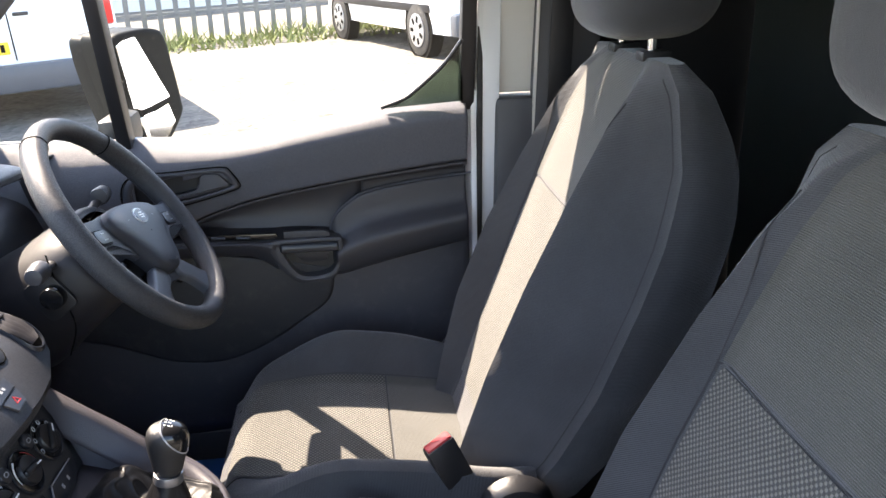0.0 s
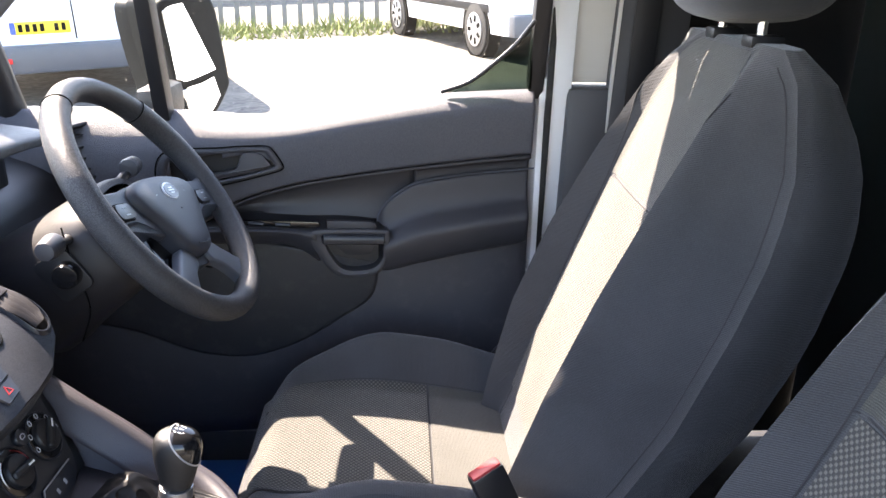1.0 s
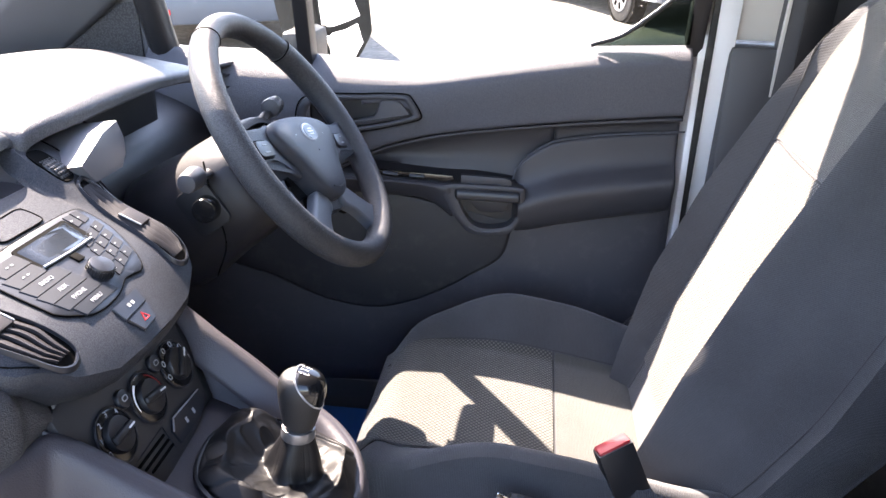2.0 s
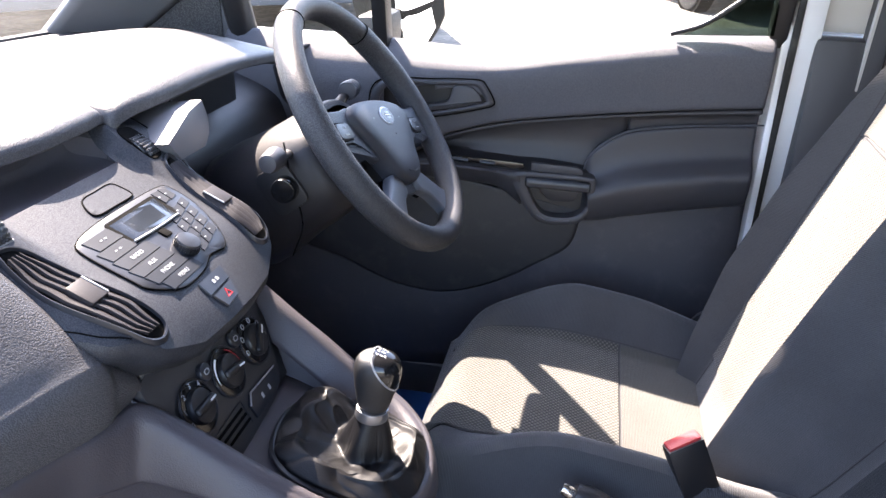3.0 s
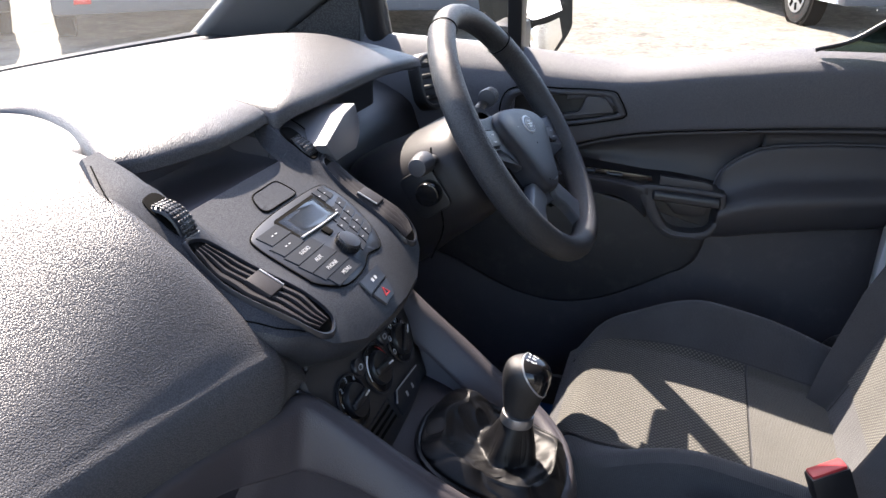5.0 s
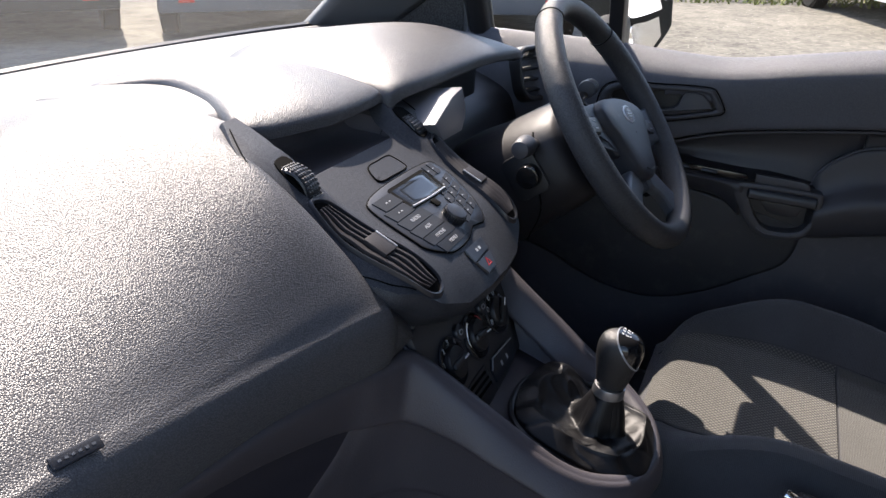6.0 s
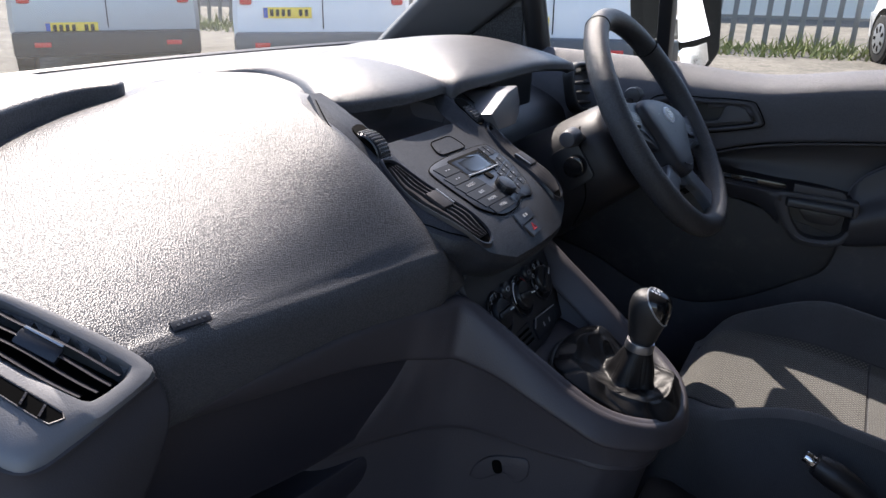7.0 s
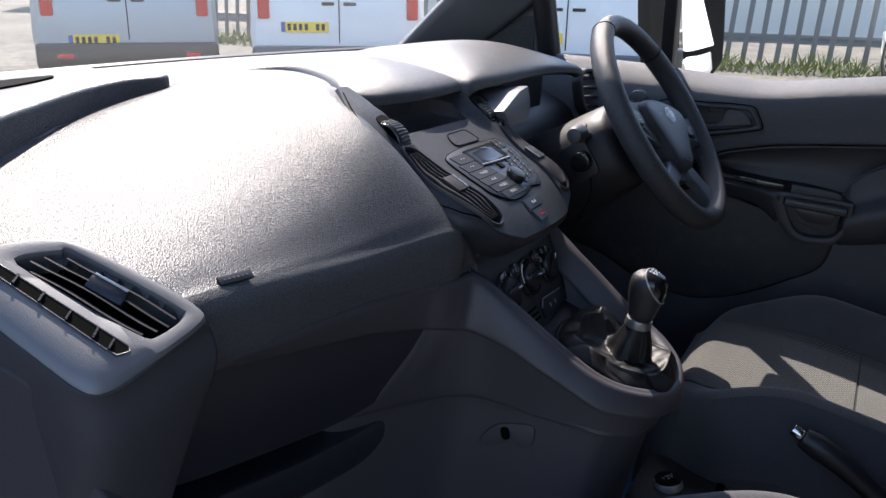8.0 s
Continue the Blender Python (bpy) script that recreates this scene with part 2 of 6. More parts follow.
def merge(bm, bm2):
    if bm is None:
        return bm2
    me = bpy.data.meshes.new("tmp")
    bm2.to_mesh(me)
    bm2.free()
    bm.from_mesh(me)
    bpy.data.meshes.remove(me)
    return bm


def cyl(r1, r2, depth, m=Matrix(), seg=32, bevel=0.0, bm=None):
    bm2 = bmesh.new()
    bmesh.ops.create_cone(bm2, cap_ends=True, segments=seg, radius1=r1, radius2=r2, depth=depth)
    if bevel:
        ed = [e for e in bm2.edges if abs(e.verts[0].co.z - e.verts[1].co.z) < 1e-6]
        bmesh.ops.bevel(bm2, geom=ed, offset=bevel, segments=2, profile=0.6, affect="EDGES")
    bm2.transform(m)
    return merge(bm, bm2)


def spline(points, n, closed=False):
    """Catmull-Rom through the points, n samples."""
    p = np.array(points, float)
    k = len(p)
    ts = np.linspace(0, k if closed else k - 1, n, endpoint=not closed)
    i = np.floor(ts).astype(int)
    if not closed:
        i = np.minimum(i, k - 2)
    f = (ts - i)[:, None]
    g = (lambda j: p[j % k]) if closed else (lambda j: np.where(((j >= 0) & (j < k))[:, None], p[np.clip(j, 0, k - 1)], np.where((j < 0)[:, None], 2 * p[0] - p[1], 2 * p[-1] - p[-2])))
    a, b, c, d = g(i - 1), g(i), g(i + 1), g(i + 2)
    return 0.5 * (2 * b + (c - a) * f + (2 * a - 5 * b + 4 * c - d) * f**2 + (3 * b - a - 3 * c + d) * f**3)


def grid_bm(pts, closed_u=False, closed_v=False, uv=None):
    """Quads over an array [v][u] of points."""
    nv, nu = pts.shape[:2]
    bm = bmesh.new()
    vs = [[bm.verts.new(pts[j, i]) for i in range(nu)] for j in range(nv)]
    lay = bm.loops.layers.uv.new("UVMap") if uv is not None else None
    for j in range(nv if closed_v else nv - 1):
        for i in range(nu if closed_u else nu - 1):
            idx = [(j, i), (j, (i + 1) % nu), ((j + 1) % nv, (i + 1) % nu), ((j + 1) % nv, i)]
            try:
                f = bm.faces.new([vs[a][b] for a, b in idx])
            except ValueError:
                continue
            if lay:
                for loop, (a, b) in zip(f.loops, idx):
                    loop[lay].uv = uv[a, b]
    return bm


def sheet(rows, nu=24, nv=24):
    """A smooth surface through rows of control points."""
    a = np.array([spline(r, nu) for r in rows])
    return np.array([spline(a[:, i], nv) for i in range(nu)]).transpose(1, 0, 2)


def solid(name, pts, material, parent, thick=0.006, label="", angle=50, uv=None):
    ob = part(name, grid_bm(pts, uv=uv), material, parent, label, angle=angle)
    if thick:
        s = ob.modifiers.new("thickness", "SOLIDIFY")
        s.thickness, s.offset = thick, -1.0
    return ob


def tube(path, radius, seg=10, closed=False, flat=1.0, up=(0, 0, 1), caps=True):
    """A round bar along a path; radius may be a list. flat squeezes it along its own up."""
    p = np.array(path, float)
    n = len(p)
    r = np.full(n, radius) if np.isscalar(radius) else np.array(radius, float)
    tan = np.roll(p, -1, 0) - np.roll(p, 1, 0) if closed else np.gradient(p, axis=0)
    tan /= np.linalg.norm(tan, axis=1)[:, None] + 1e-12
    pts = np.zeros((n, seg, 3))
    ref = np.array(up, float)
    for j in range(n):
        side = np.cross(tan[j], ref)
        if np.linalg.norm(side) < 1e-4:
            side = np.cross(tan[j], (1, 0.01, 0))
        side /= np.linalg.norm(side)
        upv = np.cross(side, tan[j])
        for i in range(seg):
            a = 2 * math.pi * i / seg
            pts[j, i] = p[j] + r[j] * (math.cos(a) * side + flat * math.sin(a) * upv)
    bm = grid_bm(pts, closed_u=True, closed_v=closed)
    if caps and not closed:
        bm.verts.ensure_lookup_table()
        bm.faces.new([bm.verts[i] for i in range(seg)][::-1])
        bm.faces.new([bm.verts[(n - 1) * seg + i] for i in range(seg)])
    return bm


def prism(outline, depth, m=Matrix(), bevel=0.0, seg=2, bm=None):
    """A flat outline (x, y) given depth along z (down from 0), top edges rounded."""
    bm2 = bmesh.new()
    f = bm2.faces.new([bm2.verts.new((x, y, 0)) for x, y in outline])
    r = bmesh.ops.extrude_face_region(bm2, geom=[f])
    low = [v for v in r["geom"] if isinstance(v, bmesh.types.BMVert)]
    bmesh.ops.translate(bm2, vec=(0, 0, -depth), verts=low)
    bmesh.ops.recalc_face_normals(bm2, faces=bm2.faces[:])
    if bevel:
        ed = [e for e in bm2.edges if e.verts[0].co.z > -1e-6 and e.verts[1].co.z > -1e-6]
        bmesh.ops.bevel(bm2, geom=ed, offset=bevel, segments=seg, profile=0.6, affect="EDGES")
    bm2.transform(m)
    return merge(bm, bm2)


def ring(outline, inner, depth, m=Matrix(), rise=0.0, bm=None):
    """A frame between two outlines of equally many points, with depth along -z; rise lifts its crest."""
    o, i = np.array(outline, float), np.array(inner, float)
    n = len(o)
    mid1, mid2 = o * 0.7 + i * 0.3, o * 0.3 + i * 0.7
    loops = [np.c_[o, np.full(n, -depth)], np.c_[o, np.zeros(n)], np.c_[mid1, np.full(n, rise)], np.c_[mid2, np.full(n, rise)], np.c_[i, np.zeros(n)], np.c_[i, np.full(n, -depth)]]
    bm2 = grid_bm(np.array(loops), closed_u=True)
    bm2.transform(m)
    return merge(bm, bm2)


def rounded(w, h, r, n=6, cx=0, cy=0):
    """Outline of a rectangle with round corners."""
    pts = []
    for k, (sx, sy) in enumerate(((1, 1), (-1, 1), (-1, -1), (1, -1))):
        for j in range(n + 1):
            a = math.pi / 2 * (k + j / n)
            pts.append((cx + sx * (w / 2 - r) + r * math.cos(a), cy + sy * (h / 2 - r) + r * math.sin(a)))
    return pts


def axes(o, ax, ay, az):
    return Matrix(((ax[0], ay[0], az[0], o[0]), (ax[1], ay[1], az[1], o[1]), (ax[2], ay[2], az[2], o[2]), (0, 0, 0, 1)))


def smoothstep(a, b, x):
    t = np.clip((x - a) / (b - a), 0, 1)
    return t * t * (3 - 2 * t)


GROUND, RISE_X, RISE_Y = -0.08, 0.04, 0.019


def ground_z(x, y):
    return GROUND + RISE_X * x + RISE_Y * y

# ---- ground and distance ----
GRAVEL, gt, gb = node_mat("gravel")
co = gt.nodes.new("ShaderNodeTexCoord")
fac = []
for kind, scale, out in (("TexNoise", 0.35, "Fac"), ("TexNoise", 3.0, "Fac"), ("TexVoronoi", 22.0, "Color"), ("TexNoise", 60.0, "Fac")):
    n = gt.nodes.new("ShaderNode" + kind)
    n.inputs["Scale"].default_value = scale
    if kind == "TexNoise":
        n.inputs["Detail"].default_value = 6
    gt.links.new(co.outputs["Object"], n.inputs["Vector"])
    fac.append(n.outputs[out])
total = None
for f_, w in zip(fac, (0.35, 0.3, 0.2, 0.15)):
    k = gt.nodes.new("ShaderNodeMath")
    k.operation, k.inputs[1].default_value = "MULTIPLY", w
    gt.links.new(f_, k.inputs[0])
    if total is not None:
        add = gt.nodes.new("ShaderNodeMath")
        gt.links.new(total, add.inputs[0])
        gt.links.new(k.outputs[0], add.inputs[1])
        total = add.outputs[0]
    else:
        total = k.outputs[0]
ramp = gt.nodes.new("ShaderNodeValToRGB")
ramp.color_ramp.elements[0].position, ramp.color_ramp.elements[0].color = 0.34, (0.042, 0.039, 0.032, 1)
ramp.color_ramp.elements[1].position, ramp.color_ramp.elements[1].color = 0.62, (0.185, 0.170, 0.142, 1)
gt.links.new(total, ramp.inputs[0])
gt.links.new(ramp.outputs[0], gb.inputs["Base Color"])
gb.inputs["Roughness"].default_value = 0.95
bump = gt.nodes.new("ShaderNodeBump")
bump.inputs["Strength"].default_value, bump.inputs["Distance"].default_value = 0.8, 0.03
gt.links.new(total, bump.inputs["Height"])
gt.links.new(bump.outputs[0], gb.inputs["Normal"])
g = bmesh.new()
bmesh.ops.create_grid(g, x_segments=40, y_segments=40, size=600)
for v in g.verts:
    v.co.z = ground_z(v.co.x, v.co.y)
tagged(part("ground", g, GRAVEL), "pale sunlit gravel yard with patches of dust", "ground", kind="structure")

# ---- seats ----


def seat_uv(pts):
    """Lengths along the cloth, in metres."""
    du = np.r_[0, np.cumsum(np.linalg.norm(np.diff(pts[len(pts) // 2], axis=0), axis=1))]
    dv = np.r_[0, np.cumsum(np.linalg.norm(np.diff(pts[:, pts.shape[1] // 2], axis=0), axis=1))]
    return np.dstack(np.meshgrid(du, dv))


def cushion_top(u, v):
    """u across -1..1, v from the front 0 to the back 1; local to the seat."""
    x = -0.245 + 0.50 * v
    half = 0.235 + 0.02 * np.sin(np.pi * np.clip(v, 0, 1)) - 0.05 * (1 - smoothstep(0.0, 0.16, v))
    y = half * u
    z = 0.622 - 0.035 * smoothstep(0.25, 0.95, v)
    z = z + 0.074 * smoothstep(0.55, 0.86, np.abs(u)) * smoothstep(0.0, 0.45, v) * (1 - 0.35 * smoothstep(0.6, 1.0, v))
    z = z - 0.13 * smoothstep(0.87, 1.03, np.abs(u)) ** 2
    z = z - 0.045 * (1 - smoothstep(0.0, 0.13, v)) ** 2
    return x, y, z


BACK_Z = [0.56, 0.66, 0.78, 0.92, 1.05, 1.14, 1.20, 1.235]
BACK_W = [0.19, 0.23, 0.260, 0.264, 0.250, 0.230, 0.205, 0.160]
BACK_B = [0.03, 0.06, 0.078, 0.074, 0.054, 0.032, 0.012, 0.0]
BACK_X = [0.150, 0.198, 0.246, 0.300, 0.350, 0.384, 0.412, 0.440]


def back_front(u, v):
    z = 0.56 + 0.675 * v
    half = np.interp(z, BACK_Z, BACK_W)
    bol = np.interp(z, BACK_Z, BACK_B)
    x = np.interp(z, BACK_Z, BACK_X)
    wrap = np.interp(z, [0.56, 1.0, 1.1, 1.2, 1.235], [0.06, 0.06, 0.05, 0.02, 0.0])
    x = x - 0.80 * bol * smoothstep(0.52, 0.64, np.abs(u)) + 0.80 * bol * smoothstep(0.625, 0.75, np.abs(u)) + 1.4 * wrap * smoothstep(0.68, 1.0, np.abs(u)) ** 1.1
    return x, half * u, z


def surface(fn, us, vs, lift=0.0):
    U, V = np.meshgrid(us, vs)
    x, y, z = fn(U, V)
    p = np.dstack([x, y, z])
    if lift:
        du, dv = np.gradient(p, axis=1), np.gradient(p, axis=0)
        n = np.cross(du, dv)
        n /= np.linalg.norm(n, axis=2)[..., None] + 1e-12
        if fn is back_front:
            n *= np.sign(-n[..., :1].mean())
        else:
            n *= np.sign(n[..., 2:].mean())
        p = p + n * lift
    return p


def seam_line(fn, uvs, parent, name="seam", r=0.0010):
    uv = spline(uvs, 50)
    x, y, z = fn(uv[:, 0], uv[:, 1])
    return part(name, tube(np.c_[x, y, z] + parent["at"], r, 6), SEAM, parent)


def loft_closed(loops, caps=True):
    a = np.array(loops)
    bm = grid_bm(a, closed_u=True)
    if caps:
        bm.verts.ensure_lookup_table()
        n = a.shape[1]
        bm.faces.new([bm.verts[i] for i in range(n)][::-1])
        bm.faces.new([bm.verts[(len(a) - 1) * n + i] for i in range(n)])
    return bm


def seat(at, label):
    at = np.array(at, float)
    s = thing("car_seat", label, "car seat", "front seats", at=tuple(at))
    s["at"] = tuple(at)
    # cushion: top skin with its sides carried down to the base
    us, vs = np.linspace(-1.04, 1.04, 53), np.linspace(0, 1, 40)
    top = surface(cushion_top, us, vs) + at
    uv = seat_uv(top)
    part("cushion", grid_bm(top, uv=uv), CLOTH_SIDE, s, "charcoal ribbed cloth cushion")
    rim = np.concatenate([top[0], top[1:, -1], top[-1, -2::-1], top[-2:0:-1, 0]])
    low = rim.copy()
    c = rim.mean(0)
    low[:, 2] = at[2] + 0.44
    low[:, :2] = c[:2] + (low[:, :2] - c[:2]) * 0.93
    mid = rim * 0.5 + low * 0.5
    mid[:, :2] = c[:2] + (rim[:, :2] - c[:2]) * 1.03
    part("cushion_side", grid_bm(np.array([rim, mid, low]), closed_u=True), CLOTH_SIDE, s)
    ins = surface(cushion_top, np.linspace(-0.62, 0.62, 30), np.linspace(0.035, 0.57, 26), 0.0025) + at
    part("cushion_insert", grid_bm(ins, uv=seat_uv(ins)), CLOTH_DOT, s, "dotted light grey cloth insert")
    ins2 = surface(cushion_top, np.linspace(-0.62, 0.62, 30), np.linspace(0.58, 0.985, 16), 0.002) + at
    part("cushion_rear_panel", grid_bm(ins2, uv=seat_uv(ins2)), CLOTH, s)
    seam_line(cushion_top, [(-0.63, 0.02), (-0.63, 0.3), (-0.63, 0.6), (-0.63, 0.98)], s)
    seam_line(cushion_top, [(0.63, 0.02), (0.63, 0.3), (0.63, 0.6), (0.63, 0.98)], s)
    seam_line(cushion_top, [(-0.62, 0.575), (0, 0.575), (0.62, 0.575)], s)
    # backrest: front skin, wrapped round to a shell behind
    vs = np.linspace(0, 1, 60)
    front = surface(back_front, np.linspace(-1.0, 1.0, 49), vs) + at
    part("backrest", grid_bm(front, uv=seat_uv(front)), CLOTH_SIDE, s, "charcoal ribbed cloth backrest")
    tp = surface(back_front, np.linspace(-0.54, 0.54, 26), np.linspace(0.67, 0.985, 20), 0.0016) + at
    part("backrest_top_panel", grid_bm(tp, uv=seat_uv(tp)), CLOTH, s, "ribbed upper backrest panel")
    z = 0.56 + 0.675 * vs
    half = np.interp(z, BACK_Z, BACK_W)
    xf = back_front(np.ones_like(vs), vs)[0]
    depth = np.interp(z, [0.56, 0.70, 0.875, 1.035, 1.14, 1.20, 1.235], [0.10, 0.10, 0.11, 0.10, 0.08, 0.055, 0.03])
    rows = []
    for j in range(len(vs)):
        y0, x0, d = half[j], xf[j], depth[j]
        prof = [(x0, y0), (x0 + d * 0.35, y0 + 0.006), (x0 + d * 0.8, y0 - 0.004), (x0 + d, y0 - 0.03), (x0 + d + 0.008, 0.0)]
        prof = prof + [(x, -y) for x, y in prof[-2::-1]]
        rows.append([(x, y, z[j]) for x, y in spline(prof, 33)])
    shell = np.array(rows) + at
    part("backrest_side", grid_bm(shell, uv=seat_uv(shell)), CLOTH_SIDE, s, "plain dark cloth side and back")
    cap = np.array([front[-1], shell[-1, np.linspace(32, 0, 49).round().astype(int)]])
    part("backrest_cap", grid_bm(cap), CLOTH_SIDE, s)
    pan = surface(back_front, np.linspace(-0.53, 0.53, 26), np.linspace(0.12, 0.66, 30), 0.0025) + at
    part("backrest_insert", grid_bm(pan, uv=seat_uv(pan)), CLOTH_DOT, s, "dotted light grey cloth insert")
    for q in (-1, 1):
        seam_line(back_front, [(q * 0.5, 0.05), (q * 0.54, 0.4), (q * 0.55, 0.66), (q * 0.58, 0.8), (q * 0.66, 0.92)], s)
        seam_line(back_front, [(q * 0.93, 0.05), (q * 0.94, 0.4), (q * 0.94, 0.7), (q * 0.93, 0.9), (q * 0.87, 0.97)], s, "piping", 0.0011)
    seam_line(back_front, [(-0.55, 0.665), (0, 0.66), (0.55, 0.665)], s)
    # headrest on two posts
    loops = []
    for k in range(23):
        f = 0.5 - 0.5 * math.cos(math.pi * k / 22)
        zc = 1.256 + 0.21 * f
        e = max(0.02, 1 - abs(2 * f - 1) ** 3.2) ** 0.34
        hw, hd = 0.142 * e, 0.085 * e
        xc = 0.438 + 0.02 * f
        loop = []
        for a in np.linspace(0, 2 * math.pi, 40, endpoint=False):
            ca, sa = math.cos(a), math.sin(a)
            loop.append((xc + hd * math.copysign(abs(ca) ** 0.7, ca) + (0.03 if ca > 0 else 0) * abs(ca), hw * math.copysign(abs(sa) ** 0.7, sa), zc))
        loops.append(np.array(loop) + at)
    part("headrest", loft_closed(loops), CLOTH_SIDE, s, "dark cloth headrest")
    for dy in (-0.065, 0.065):
        p = part("headrest_post", cyl(0.0065, 0.0065, 0.09, Matrix.Translation(at + np.array((0.452, dy, 1.255)))), CHROME, s, "chrome post")
        part("post_guide", box((0.045, 0.034, 0.016), Matrix.Translation(at + np.array((0.455, dy, 1.236))), 0.005), BLACK, p, "black plastic guide")
    # hinge cover, base and runner
    for q in (-1, 1):
        part("hinge_cover", cyl(0.062, 0.05, 0.03, Matrix.Translation(at + np.array((0.215, q * 0.262, 0.60))) @ pose(0, 0, 0, -90 * q, 0, 0), 32, 0.01), BLACK, s, "black plastic recliner cover")
        part("runner", box((0.5, 0.04, 0.05), Matrix.Translation(at + np.array((0.02, q * 0.18, 0.36))), 0.006), BLACK, s, "black steel seat runner")
    part("seat_base", box((0.44, 0.42, 0.14), Matrix.Translation(at + np.array((0.03, 0, 0.42))), 0.02), BLACK, s, "black plastic seat base")
    return s


seat((0, 0.376, 0), "charcoal grey cloth driver seat with dotted insert, sunlit")
seat((0.022, -0.325, -0.01), "charcoal grey cloth passenger seat with dotted insert, in shade")

# ---- van body round the cabin ----
FLOOR_Z = 0.33
tagged(part("floor", box((2.2, 1.66, 0.04), Matrix.Translation((-0.2, 0, FLOOR_Z - 0.02)), 0.005), CARPET), "dark carpeted cabin floor", "floor", kind="structure")
tagged(part("bulkhead", box((0.03, 1.56, 1.4), Matrix.Translation((0.86, 0, 0.98)), 0.01), BULKHEAD), "black steel bulkhead behind the seats", "wall", kind="structure")
tagged(part("firewall", box((0.03, 1.60, 0.72), Matrix.Translation((-1.06, 0, 0.68)), 0.005), CARPET), "dark front wall of the footwells", "wall", kind="structure")
for q in (-1, 1):
    tagged(part("kick_panel", box((0.36, 0.03, 0.70), Matrix.Translation((-0.89, q * 0.79, 0.68)), 0.005), CARPET), "dark footwell side panel", "wall", kind="structure")
roof = thing("roof", "van roof panel over the cabin with a pale lining", "roof", kind="structure")
rz = sheet([[(-0.36, y, 1.60), (-0.1, y, 1.66), (0.4, y, 1.68), (0.9, y, 1.68)] if abs(y) < 0.5 else [(-0.36, y, 1.56), (-0.1, y, 1.60), (0.4, y, 1.62), (0.9, y, 1.62)] for y in (-0.64, -0.5, -0.25, 0, 0.25, 0.5, 0.64)], 20, 20)
solid("roof_lining", rz, HEADLINER, roof, 0.02)
solid("roof_skin", rz + np.array((0, 0, 0.035)), WHITEPAINT, roof, 0.004)


def bar_between(name, a, b, w, d, material, parent, up=(0, 1, 0), bend=(0, 0, 0), label=""):
    a, b = np.array(a, float), np.array(b, float)
    mid = (a + b) / 2 + np.array(bend)
    return part(name, tube(spline([a, mid, b], 16), w, 12, flat=d / w, up=up), material, parent, label)


part("roof_side_closure", box((0.66, 0.30, 0.06), Matrix.Translation((0.61, 0.745, 1.635)), 0.01), PILLAR_DARK, roof, "dark trim closing the roof side")
# driver side frame
frame_r = thing("door_frame", "white painted door aperture with grey pillar trims", "door frame", kind="structure")
part("sill_beam", box((1.5, 0.14, 0.10), Matrix.Translation((-0.35, 0.79, 0.36)), 0.02), PILLAR_DARK, frame_r)
for q in (1, -1):
    apil = sheet([[(-1.02, q * 0.60, 1.043), (-0.80, q * 0.585, 1.25), (-0.55, q * 0.56, 1.45), (-0.36, q * 0.53, 1.60)],
                  [(-0.97, q * 0.66, 1.03), (-0.74, q * 0.645, 1.225), (-0.50, q * 0.61, 1.43), (-0.31, q * 0.57, 1.60)],
                  [(-0.93, q * 0.71, 1.02), (-0.70, q * 0.69, 1.20), (-0.47, q * 0.64, 1.42), (-0.28, q * 0.60, 1.60)]], 24, 10)
    solid("pillar_trim", apil, PILLAR_TRIM, frame_r, 0.02, "grey windscreen pillar trim")
gp = prism([(-0.95, 1.015), (-0.69, 1.03), (-0.695, 1.19), (-0.73, 1.18)], 0.012, axes((0, 0.695, 0), (1, 0, 0), (0, 0, 1), (0, -1, 0)), 0.004)
part("corner_panel", gp, PILLAR_DARK, frame_r, "dark corner panel with a speaker grille")
gr = prism([(-0.90, 1.035), (-0.71, 1.045), (-0.714, 1.145), (-0.745, 1.14)], 0.003, axes((0, 0.692, 0), (1, 0, 0), (0, 0, 1), (0, -1, 0)), 0.001)
part("speaker_grille", gr, GRILLE, frame_r, "fine black grille")

# rest of the van body: bonnet, load bay, passenger side, open passenger door
# out of direct view; added to hold sky and ground light off the cabin
shell = thing("van_body", "white van body out of direct view, with bonnet, load bay and open passenger side", "van body", kind="structure")
rows = [[(-1.09, y, 1.01 - 0.05 * (y / 0.8) ** 2), (-1.35, y, 0.95 - 0.06 * (y / 0.8) ** 2), (-1.75, y, 0.84 - 0.08 * (y / 0.8) ** 2), (-1.95, y, 0.66), (-2.0, y, 0.35)] for y in (-0.80, -0.5, 0, 0.5, 0.80)]
solid("bonnet", sheet(rows, 16, 16), WHITEPAINT, shell, 0.01, "white bonnet")
for q in (-1, 1):
    part("front_wing", box((0.95, 0.05, 0.62), Matrix.Translation((-1.47, q * 0.82, 0.50)), 0.02), WHITEPAINT, shell)
    part("bay_side", box((1.75, 0.04, 1.35), Matrix.Translation((1.75, q * 0.84, 0.97)), 0.02), WHITEPAINT, shell)
part("bay_roof", box((1.8, 1.62, 0.04), Matrix.Translation((1.75, 0, 1.69)), 0.02), WHITEPAINT, shell)
part("bay_rear", box((0.04, 1.62, 1.35), Matrix.Translation((2.62, 0, 0.97)), 0.02), WHITEPAINT, shell)
part("side_post", box((0.50, 0.09, 1.32), Matrix.Translation((0.64, -0.80, 0.98)), 0.02), PILLAR_DARK, shell, "dark trimmed side post")
part("roof_rail", box((1.2, 0.07, 0.08), Matrix.Translation((0.25, -0.64, 1.62)), 0.02), WHITEPAINT, shell)
# unseen door, added to block light from the passenger side
od = Matrix.Translation((-0.92, -0.83, 0.0)) @ pose(0, 0, 0, 0, 0, -70)
